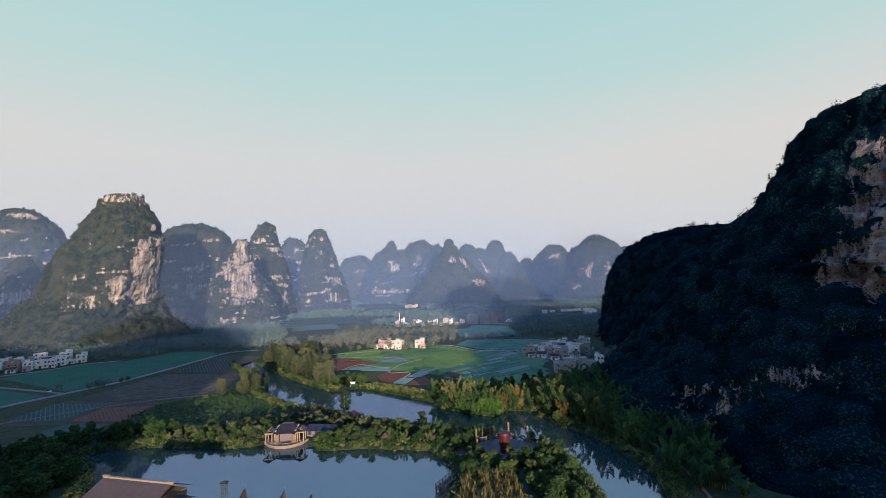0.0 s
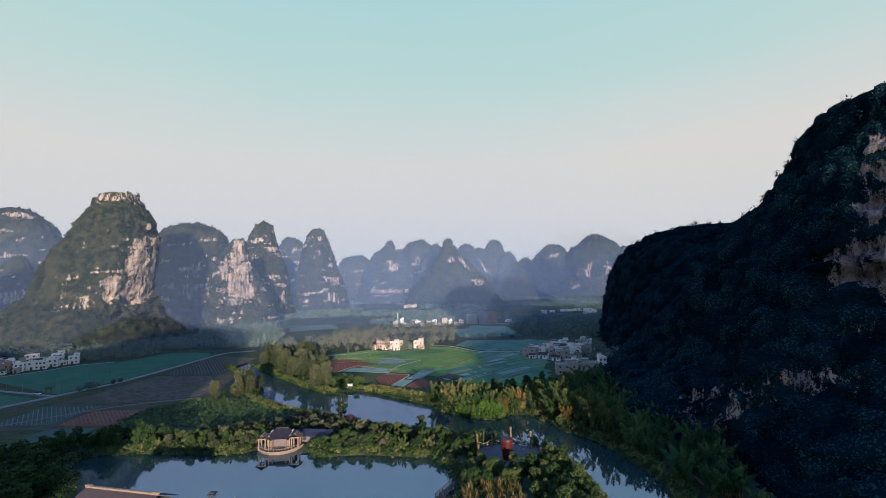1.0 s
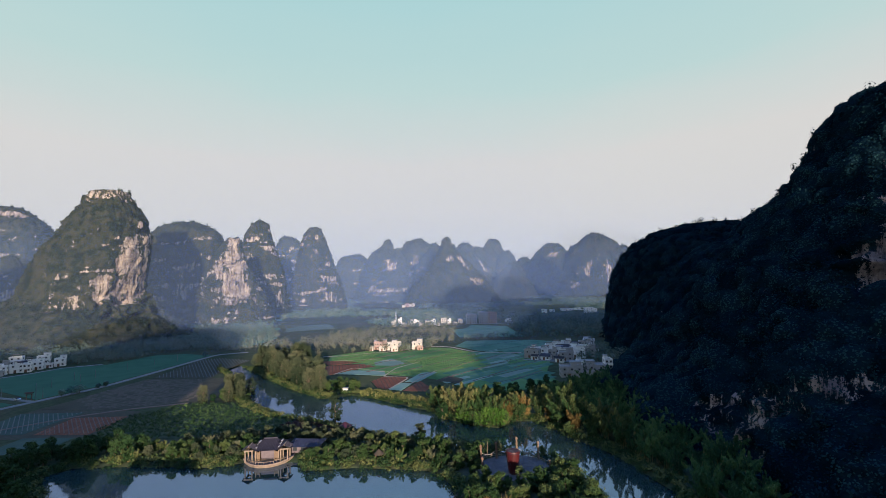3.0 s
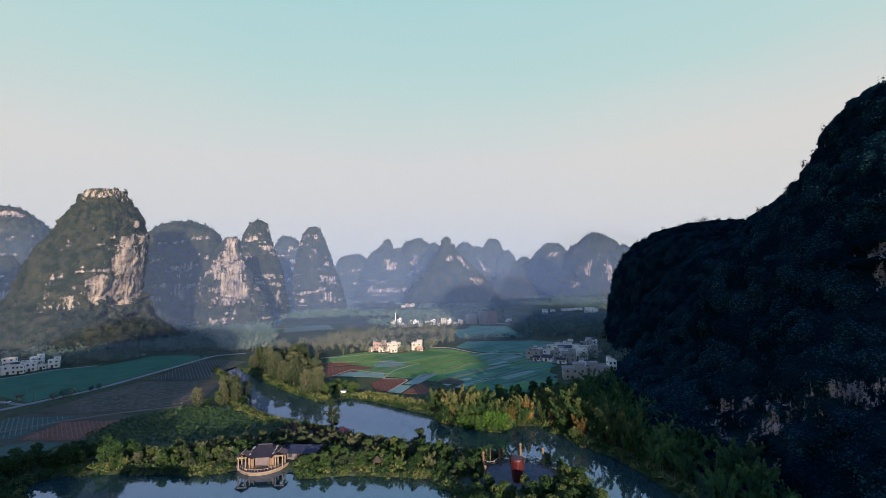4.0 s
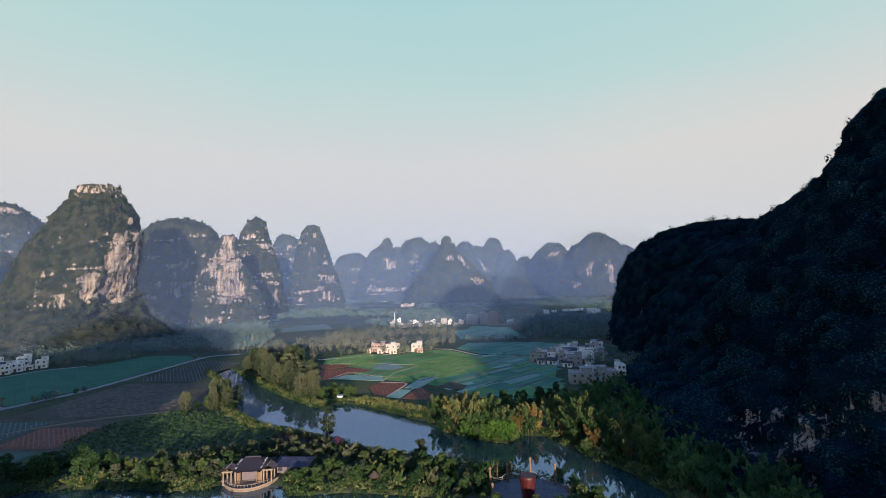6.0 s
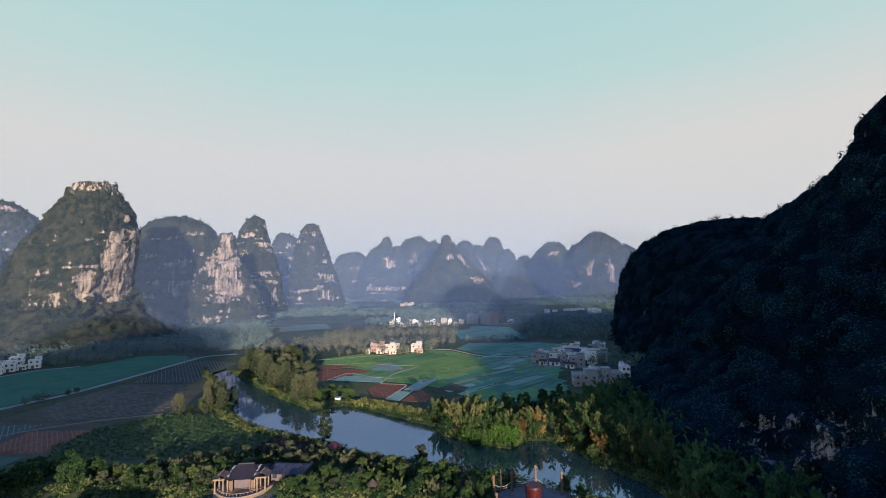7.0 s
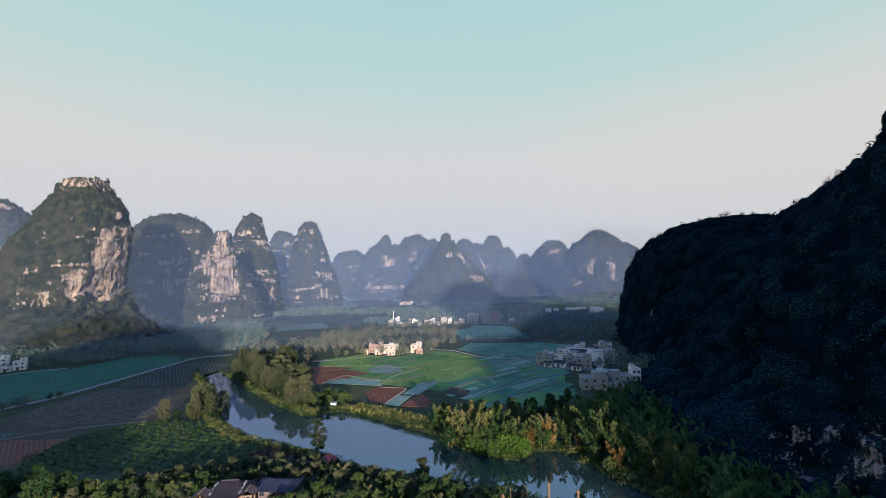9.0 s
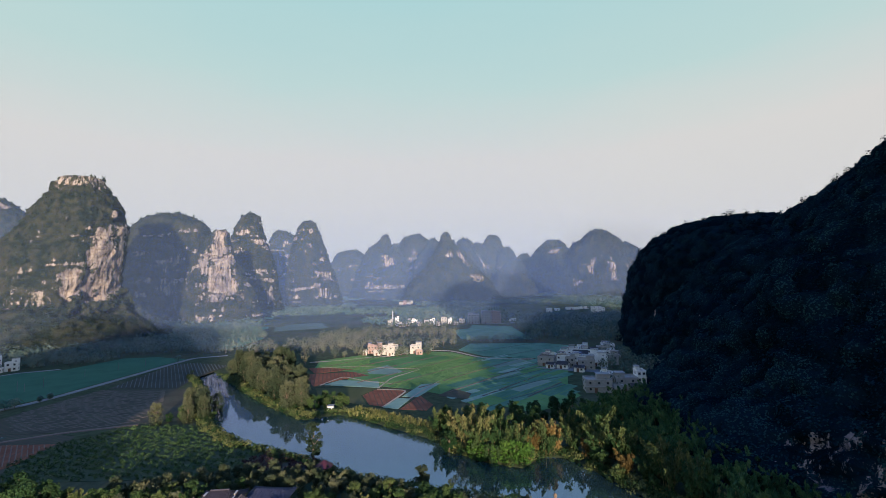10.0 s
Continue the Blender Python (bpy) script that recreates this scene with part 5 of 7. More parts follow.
M_PALEROW = plain("pale_row_cover", (0.070, 0.085, 0.072), (0.120, 0.125, 0.108), 0.8, 0.8, 0.1)
M_DULLROW = plain("dull_row", (0.075, 0.060, 0.044), (0.13, 0.095, 0.070), 0.9, 0.8, 0.1)
M_CLAYROW = plain("clay_row", (0.12, 0.070, 0.05), (0.19, 0.115, 0.085), 0.9, 0.8, 0.1)
rows_of("trellis_rows", "pale trellis rows across a brown field", [(-197, 316), (-203, 384), (-190, 393), (-157, 378), (-160, 342), (-155, 312)], 2.1, 122, 0.38, 0.5, M_PALEROW, 0.02)
rows_of("plough_ridges", "low brown ridges of a ploughed field", [(-205, 262), (-203, 290), (-199, 312), (-157, 308), (-133, 262), (-136, 252), (-160, 243), (-181, 242)], 2.4, 30, 0.9, 0.12, M_DULLROW, 0.3)
rows_of("clay_ridges", "pale rows across a red clay field", [(-174, 205), (-176, 228), (-151, 228), (-148, 210), (-150, 203)], 1.5, 132, 0.45, 0.3, M_CLAYROW, 0.02)
rows_of("seedling_rows", "pale seedling rows across a dark field", [(-210, 238), (-178, 237), (-179, 206), (-206, 206)], 1.7, 132, 0.45, 0.3, M_PALEROW, 0.05)
rows_of("paddy_bunds", "low green bunds across the paddy", [(-58, 318), (-22, 301), (0, 288), (28, 270), (60, 282), (84, 362), (40, 370), (7, 410), (-12, 416), (-44, 394), (-66, 406), (-88, 390), (-86, 364), (-56, 347)], 19.0, 48, 0.7, 0.3, M_DULLROW)


M_BLUESHEET = plain("faded_blue_sheet", (0.07, 0.10, 0.19), (0.12, 0.15, 0.25), 0.6, 1.0, 0.1)
M_RUSTSHEET = plain("rusty_roof_sheet", (0.13, 0.09, 0.075), (0.22, 0.16, 0.135), 0.8, 1.0, 0.2)
M_TANK = plain("dull_steel_tank", (0.26, 0.26, 0.27), (0.36, 0.36, 0.37), 0.5, 1.0, 0.05, metal=0.5)


def cyl(bm, x, y, z0, r0, r1, h, n=10):
    bmesh.ops.create_cone(bm, cap_ends=True, segments=n, radius1=r0, radius2=r1, depth=h, matrix=Matrix.Translation((x, y, z0 + h / 2)))


def window_meshes():
    f = bmesh.new()
    for dx in (-0.62, 0.62):
        box(f, dx, 0, -0.7, 0.12, 0.10, 1.4)
    for dz in (-0.75, 0.65):
        box(f, 0, 0, dz, 1.36, 0.12, 0.12)
    fm = bpy.data.meshes.new("frame")
    f.to_mesh(fm)
    f.free()
    fm.materials.append(M_FLATROOF)
    g = bmesh.new()
    box(g, 0, 0.0, -0.55, 1.0, 0.06, 1.1)
    gm = bpy.data.meshes.new("pane")
    g.to_mesh(gm)
    g.free()
    gm.materials.append(M_PANE)
    return fm, gm


FRAME_ME, PANE_ME = window_meshes()


def house(label, x, y, turn, w, d, storeys, mat, roof="flat", group="village houses", hut=True, bays=None, frames=True):
    """A village house: walls, roof or parapet, stair hut, door and windows."""
    H = 2.9 * storeys
    ob = tagged(new("house"), label, "house", group)
    bm = bmesh.new()
    box(bm, 0, 0, -0.3, w, d, H + 0.3)
    part("wall", bm, mat, ob)
    if roof == "flat":
        bm = bmesh.new()
        for cx, cy, sx, sy in ((0, d / 2 - 0.1, w + 0.3, 0.25), (0, -d / 2 + 0.1, w + 0.3, 0.25), (w / 2 - 0.1, 0, 0.25, d - 0.1), (-w / 2 + 0.1, 0, 0.25, d - 0.1)):
            box(bm, cx, cy, H + 0.002, sx, sy, 0.9)
        part("parapet", bm, mat, ob)
        bm = bmesh.new()
        box(bm, 0, 0, H + 0.004, w - 0.5, d - 0.5, 0.1)
        part("roof", bm, M_FLATROOF, ob)
        odd = cell_tone((x, y, w))
        if hut and odd > 0.25:
            hx, hw, hh = w * (0.24 if odd > 0.6 else -0.24), w * (0.3 + 0.25 * odd), 1.7 + 1.2 * odd
            bm = bmesh.new()
            box(bm, hx, d * 0.16, H + 0.1, hw, d * 0.5, hh)
            part("stair_hut", bm, mat, ob)
            bm = bmesh.new()
            box(bm, hx, d * 0.16, H + 0.1 + hh, hw + 0.6, d * 0.5 + 0.6, 0.18)
            part("hut_roof", bm, M_FLATROOF, ob)
        if odd < 0.5:
            bm = bmesh.new()
            box(bm, -w * 0.1, d * 0.1, H + 2.3, w * 0.55, d * 0.7, 0.12)
            for px, py in ((-0.36, -0.23), (0.16, -0.23), (-0.36, 0.43), (0.16, 0.43)):
                box(bm, w * px, d * py, H + 0.1, 0.14, 0.14, 2.2)
            part("roof_shelter", bm, (M_BLUESHEET, M_RUSTSHEET)[odd < 0.3], ob)
        elif odd > 0.7:
            bm = bmesh.new()
            cyl(bm, w * 0.3, -d * 0.25, H + 0.1, 0.6, 0.6, 1.5, 10)
            part("water_tank", bm, M_TANK, ob)
        for s in range(1, storeys):
            bm = bmesh.new()
            box(bm, 0, -d / 2 - 0.3, 3.1 * s - 0.1, w + 0.4, 0.6, 0.2)
            part("floor_ledge", bm, mat, ob)
    else:
        bm = bmesh.new()
        rise = d * 0.30
        vs = [bm.verts.new(c) for c in ((-w / 2 - 0.4, -d / 2 - 0.6, H - 0.1), (w / 2 + 0.4, -d / 2 - 0.6, H - 0.1), (w / 2 + 0.4, 0, H + rise), (-w / 2 - 0.4, 0, H + rise), (w / 2 + 0.4, d / 2 + 0.6, H - 0.1), (-w / 2 - 0.4, d / 2 + 0.6, H - 0.1))]
        for q in ((0, 1, 2, 3), (3, 2, 4, 5)):
            bm.faces.new([vs[i] for i in q])
        bmesh.ops.solidify(bm, geom=list(bm.faces), thickness=0.25)
        part("roof", bm, M_TILE, ob)
        bm = bmesh.new()
        for sx in (-1, 1):
            a = [bm.verts.new((sx * (w / 2 - 0.01), yy, zz)) for yy, zz in ((-d / 2, H), (d / 2, H), (0, H + rise - 0.1))]
            b = [bm.verts.new((sx * (w / 2 - 0.25), yy, zz)) for yy, zz in ((-d / 2, H), (d / 2, H), (0, H + rise - 0.1))]
            bm.faces.new(a)
            bm.faces.new(b)
            bm.faces.new([a[0], a[2], b[2], b[0]])
            bm.faces.new([a[1], a[2], b[2], b[1]])
        bmesh.ops.recalc_face_normals(bm, faces=bm.faces)
        part("gable", bm, mat, ob)
    bm = bmesh.new()
    box(bm, -w * 0.12, -d / 2 - 0.02, 0, 1.5, 0.12, 2.3)
    part("door", bm, M_DOOR, ob)
    n = bays or max(2, int(w / 4.2))
    for s in range(storeys):
        for i in range(n):
            cx = -w / 2 + (i + 0.5) * w / n
            if s == 0 and abs(cx + w * 0.12) < 1.6:
                continue
            for side, cy in ((0, -d / 2 - 0.03),):
                win = new("window", FRAME_ME if frames else PANE_ME)
                win.parent = ob
                win.matrix_basis = pose(cx, cy, 3.1 * s + 1.75)
                if frames:
                    pn = new("pane", PANE_ME)
                    pn.parent = win
        for sx in (-1, 1):
            for cy in ((-d / 4, d / 4) if d > 7 else (0,)):
                win = new("window", FRAME_ME if frames else PANE_ME)
                win.parent = ob
                win.matrix_basis = pose(sx * (w / 2 + 0.03), cy, 3.1 * s + 1.75, 0, 0, 90)
                if frames:
                    pn = new("pane", PANE_ME)
                    pn.parent = win
    ob.matrix_basis = pose(x, y, GROUND, 0, 0, turn)
    return ob


WH, CR, GR, PK = "white rendered village house with flat roof", "cream rendered village house with flat roof", "bare grey concrete village house with flat roof", "pink brick village house with flat roof"
WEST = "houses of the village by the rice field"
for k, (lab, x, y, a, w, d, s, m, rf) in enumerate((
        (WH, -337, 336, 28, 10, 9, 2, M_WHITE, "flat"), ("white village house with dark tiled gable roof", -331, 331, 28, 8, 6, 1, M_WHITE, "gable"), (PK, -327, 343, 28, 10, 7, 2, M_PINK, "flat"), (WH, -320, 348, 28, 7, 7, 2, M_WHITE, "flat"),
        (WH, -316, 356, 30, 11, 9, 3, M_WHITE, "flat"), (WH, -311, 367, 32, 8, 8, 2, M_WHITE, "flat"), (WH, -315, 376, 32, 10, 8, 3, M_WHITE, "flat"), (WH, -305, 380, 32, 9, 7, 2, M_WHITE, "flat"), ("white village house with dark tiled gable roof", -320, 366, 30, 8, 7, 2, M_WHITE, "gable"),
        (WH, -349, 352, 28, 10, 8, 2, M_WHITE, "flat"), (WH, -343, 362, 28, 9, 8, 2, M_WHITE, "flat"), (WH, -352, 366, 28, 10, 8, 3, M_WHITE, "flat"), (WH, -335, 374, 28, 10, 8, 3, M_WHITE, "flat"), (GR, -330, 358, 28, 8, 7, 2, M_GREYWALL, "flat"), (WH, -350, 335, 28, 9, 8, 2, M_WHITE, "flat"),
        (WH, -332, 351, 28, 7, 6, 2, M_WHITE, "flat"), ("white village house with dark tiled gable roof", -323, 337, 28, 7, 5, 1, M_WHITE, "gable"), (WH, -310, 357, 30, 6, 6, 2, M_WHITE, "flat"), (PK, -340, 352, 28, 7, 6, 2, M_PINK, "flat"), (WH, -325, 375, 30, 8, 7, 3, M_WHITE, "flat"), (WH, -308, 373, 32, 6, 5, 1, M_WHITE, "flat"), ("white village house with dark tiled gable roof", -342, 331, 28, 7, 5, 1, M_WHITE, "gable"), (GR, -316, 342, 28, 5, 5, 1, M_GREYWALL, "flat"))):
    house(lab, x - 9, y - 1, a, w * 0.78, d * 0.8, min(s, 2) if k % 3 else s, m, rf, WEST, hut=s > 1)
EAST = "houses of the village under the hill"
for lab, x, y, a, w, d, s, m, rf in (
        ("large bare grey concrete house by the trees", 79, 285, -8, 13, 9, 2, M_GREYWALL, "flat"), ("large grey and white house by the trees", 95, 288, -8, 11, 9, 2, M_GREYWALL, "flat"), ("narrow white tower house", 103.5, 289, -8, 4.5, 7, 3, M_WHITE, "flat"), ("white house behind a grey one", 90, 299, -10, 6, 6, 2, M_WHITE, "flat"),
        (GR, 70, 352, -30, 11, 8, 2, M_GREYWALL, "flat"), ("small white house with dark gable roof", 78, 342, -30, 7, 6, 1, M_WHITE, "gable"), (GR, 92, 338, -15, 10, 8, 2, M_GREYWALL, "flat"), (WH, 82, 356, -20, 10, 8, 2, M_WHITE, "flat"), (WH, 92, 352, -20, 9, 8, 2, M_WHITE, "flat"),
        (WH, 103, 348, -15, 12, 7, 2, M_WHITE, "flat"), ("white village house with dark tiled gable roof", 97, 364, -20, 10, 7, 2, M_WHITE, "gable"), (WH, 108, 362, -20, 9, 8, 2, M_WHITE, "flat"), (WH, 117, 372, -20, 9, 8, 2, M_WHITE, "flat"), (CR, 122, 386, -20, 10, 8, 2, M_CREAM, "flat"), (WH, 106, 378, -20, 9, 8, 2, M_WHITE, "flat"),
        (GR, 114, 352, -20, 9, 7, 2, M_GREYWALL, "flat"), (WH, 90, 374, -20, 9, 7, 2, M_WHITE, "flat"), (WH, 130, 398, -20, 10, 8, 2, M_WHITE, "flat")):
    house(lab, x, y, a, w, d, s, m, rf, EAST, hut=s > 1)
for lab, x, y, a, w, d, s, m, rf in (
        ("low white lean-to with a dark tiled roof", 70, 343, -30, 5, 4, 1, M_WHITE, "gable"), ("low white lean-to with a dark tiled roof", 85, 331, -28, 6, 4, 1, M_WHITE, "gable"), (WH, 75, 364, -25, 7, 6, 2, M_WHITE, "flat"), (WH, 87, 364, -22, 6, 6, 1, M_WHITE, "flat"),
        (WH, 100, 356, -18, 6, 5, 1, M_WHITE, "flat"), (GR, 84, 346, -24, 6, 5, 2, M_GREYWALL, "flat"), ("white village house with dark tiled gable roof", 112, 378, -20, 8, 6, 2, M_WHITE, "gable"), (WH, 98, 384, -22, 8, 7, 2, M_WHITE, "flat"), (WH, 108, 392, -20, 8, 7, 2, M_WHITE, "flat"),
        (WH, 118, 398, -20, 8, 7, 1, M_WHITE, "flat"), ("white village house with dark tiled gable roof", 126, 376, -20, 8, 6, 1, M_WHITE, "gable"), (GR, 88, 280, -8, 5, 5, 1, M_GREYWALL, "flat"), ("grey shed with dark tiled gable roof", 98, 281, -8, 6, 5, 1, M_GREYWALL, "gable")):
    house(lab, x, y, a, w, d, s, m, rf, EAST, hut=s > 1)
slab("yard_east", "pale concrete yard below the village", [(60, 345), (74, 336), (98, 326), (104, 332), (72, 348)], M_ROAD, thick=0.2, category="yard")
MID = "sunlit houses by the paddy"
for lab, x, y, a, w, d, s, m, rf in ((PK, -60, 420, 8, 5, 7, 2, M_PINK, "flat"), (PK, -54, 418, 8, 8, 6, 2, M_PINK, "flat"), (CR, -53, 409, 8, 6, 5, 1, M_CREAM, "flat"), (CR, -45, 414, 6, 9, 8, 2, M_CREAM, "flat"), (CR, -41, 416, 6, 8, 8, 2, M_CREAM, "flat"), (CR, -42, 405, 6, 6, 5, 1, M_CREAM, "flat"),
                                  (CR, -22, 415, -4, 9, 8, 2, M_CREAM, "flat"), (PK, -19, 407, -4, 5, 4, 1, M_PINK, "flat"), (CR, -63, 410, 8, 3, 3, 1, M_CREAM, "flat")):
    house(lab, x, y, a, w, d, s, m, rf, MID, hut=s > 1)
FARV = "distant houses along the village road"
for k in range(13):
    s = (2, 3, 1, 2, 2, 1, 2, 2, 1, 3, 2, 1, 2)[k]
    house(CR, -66 + 7.9 * k, 632 + 9 * math.sin(k * 2.1), 5 * math.sin(k * 1.3), 6.2 + 1.4 * math.sin(k * 3.7), 9, s, (M_CREAM, M_WHITE, M_CREAM)[k % 3], "flat", FARV, True, 2, False)
for lab, x, w, s, m in (("grey apartment block on the plain", 45, 15, 4, M_GREYWALL), ("grey and white apartment block on the plain", 62, 13, 5, M_GREYWALL), ("pink brick apartment block on the plain", 75, 12, 5, M_PINK)):
    house(lab, x, 640, 0, w, 11, s, m, "flat", FARV, True, 4, False)
house("small white shed beside the far road", 101, 660, 0, 9, 6, 1, M_WHITE, "flat", FARV, False, 2, False)
for k in range(9):
    house(CR, -92 + 8.4 * k, 1120 + 9 * (k % 3), 0, 8, 9, 2 + (k % 2), (M_CREAM, M_PINK)[k % 3 == 1], "flat", "houses at the foot of the far hills", False, 2, False)
for k in range(8):
    house(CR, -360 + 10 * k, 1060 + 7 * (k % 3), 0, 8, 9, 2 + (k % 2), (M_CREAM, M_WHITE)[k % 2], "flat", "houses at the foot of the far hills", False, 2, False)
for x, y, w, s in ((262, 775, 14, 3), (276, 790, 10, 2), (246, 850, 22, 1), (272, 862, 18, 1), (190, 800, 8, 2), (212, 830, 7, 1)):
    house(WH, x, y, 0, w, 10, s, M_WHITE, "flat", "pale buildings beyond the east wood", False, 2, False)
# mast on the first far house
v, f = tube([(-63, 633, 9), (-63, 633, 20)], [0.55, 0.45], 8)
tagged(new("water_tower", fast_mesh("water_tower", v, f, M_WHITE)), "slim pale water tower among distant houses", "tower")

# concrete posts in the rice field
pole_v, pole_f = tube([(0, 0, -0.3), (0, 0, 3), (0, 0, 6.5)], [0.16, 0.14, 0.11], 8)
post = new("concrete_post", fast_mesh("concrete_post", pole_v, pole_f, M_ROAD))
tagged(post, "plain pale concrete post standing in a rice field", "post", "posts in the rice field")
for k, (x, y, s) in enumerate(((-268, 276, 0.8), (-254, 271.5, 0.9), (-232, 269, 1.3), (-229, 270, 0.9), (-249, 315, 0.9), (-244, 314, 0.7), (-242, 324, 0.9), (-248, 297, 1), (-240, 352, 0.8), (-232, 371, 0.8), (-222, 385, 0.9))):
    m = pose(x, y, GROUND + 0.1) @ Matrix.Diagonal((1, 1, s, 1))
    if k == 0:
        post.matrix_basis = m
    else:
        copy_thing(post, Matrix.Identity(4)).matrix_basis = m

# ---- the water pavilion, the plaza and the waterside ----
M_STONE = plain("warm_pale_stone", (0.16, 0.112, 0.080), (0.26, 0.19, 0.14), 0.85, 1.2, 0.2)
M_PLASTER = plain("mauve_plaster", (0.10, 0.078, 0.09), (0.15, 0.12, 0.135), 0.85, 0.8, 0.1)
M_WOOD = plain("weathered_brown_wood", (0.10, 0.055, 0.035), (0.20, 0.11, 0.07), 0.8, 2.0, 0.3)
M_PALEWOOD = plain("pale_carved_wood", (0.12, 0.075, 0.048), (0.20, 0.135, 0.088), 0.8, 2.0, 0.3)
M_DARKWOOD = plain("dark_tarred_wood", (0.018, 0.020, 0.024), (0.04, 0.04, 0.045), 0.6, 2.0, 0.2)
M_REDPAINT = plain("red_painted_drum", (0.036, 0.002, 0.004), (0.080, 0.004, 0.007), 0.55, 1.0, 0.15)
M_DARKRED = plain("dark_red_band", (0.028, 0.004, 0.006), (0.055, 0.008, 0.010), 0.6, 1.0, 0.1)
M_PAVING = plain("grey_stone_paving", (0.066, 0.058, 0.060), (0.116, 0.102, 0.100), 0.85, 0.5, 0.2, per_object=0.2)
M_SLATE = plain("dark_plum_roof_tile", (0.026, 0.022, 0.034), (0.050, 0.042, 0.058), 0.7, 0.8, 0.3, per_object=0.15)
M_PURPLE = plain("purple_brown_roof_tile", (0.052, 0.040, 0.050), (0.095, 0.074, 0.086), 0.8, 0.8, 0.3, per_object=0.10)
M_BLUEROOF = plain("dark_blue_roof_sheet", (0.030, 0.036, 0.070), (0.055, 0.060, 0.105), 0.6, 0.8, 0.15)
M_ROPE = plain("grey_rope", (0.25, 0.23, 0.2), (0.35, 0.32, 0.28), 0.9, 4.0, 0.0)
M_METAL = plain("grey_painted_metal", (0.08, 0.09, 0.10), (0.15, 0.16, 0.17), 0.5, 2.0, 0.1, metal=0.4)
M_CARWHITE = plain("white_car_paint", (0.70, 0.70, 0.70), (0.78, 0.78, 0.78), 0.25, 1.0, 0.0)
M_TYRE = plain("black_rubber", (0.015, 0.015, 0.015), (0.03, 0.03, 0.03), 0.8, 4.0, 0.0)


def hip_roof(w, d, rise, curl=0.5, ridge=0.45, eave=0.22, n=10):
    """A hipped roof with sweeping slopes and upturned corners, eaves at z 0; a solid shell."""
    bm = bmesh.new()
    grid = []
    for i in range(n + 1):
        row = []
        for j in range(n + 1):
            u, v = 2 * i / n - 1, 2 * j / n - 1
            t = max(abs(v), (abs(u) - ridge) / (1 - ridge) if abs(u) > ridge else 0)
            z = rise * (1 - t) ** 1.25 + curl * (abs(u) * abs(v)) ** 4
            row.append(bm.verts.new((u * w / 2, v * d / 2, z)))
        grid.append(row)
    for i in range(n):
        for j in range(n):
            bm.faces.new((grid[i][j], grid[i + 1][j], grid[i + 1][j + 1], grid[i][j + 1]))
    bmesh.ops.solidify(bm, geom=list(bm.faces), thickness=eave)
    bmesh.ops.recalc_face_normals(bm, faces=bm.faces)
    return bm


def tile_rows(w, d, rise, pitch=0.45):
    """Round tile ribs running down the two long slopes of a gabled roof."""
    bm = bmesh.new()
    k = int(w / pitch)
    for i in range(k):
        x = -w / 2 + (i + 0.5) * w / k
        for s in (-1, 1):
            a = Vector((x, 0, rise + 0.04))
            b = Vector((x, s * d / 2, 0.06))
            r = 0.07
            vs = []
            for p in (a, b):
                vs.append([bm.verts.new(p + Vector((q * r, 0, hgt))) for q, hgt in ((-1, 0), (0, r * 1.4), (1, 0))])
            for q in range(2):
                bm.faces.new((vs[0][q], vs[0][q + 1], vs[1][q + 1], vs[1][q]))
    return bm


def gable_roof(w, d, rise, thick=0.2):
    bm = bmesh.new()
    vs = [bm.verts.new(c) for c in ((-w / 2, -d / 2, 0), (w / 2, -d / 2, 0), (w / 2, 0, rise), (-w / 2, 0, rise), (w / 2, d / 2, 0), (-w / 2, d / 2, 0))]
    for q in ((0, 1, 2, 3), (3, 2, 4, 5)):
        bm.faces.new([vs[i] for i in q])
    bmesh.ops.solidify(bm, geom=list(bm.faces), thickness=thick)
    return bm


def placed(ob, m):
    ob.matrix_basis = m
    return ob


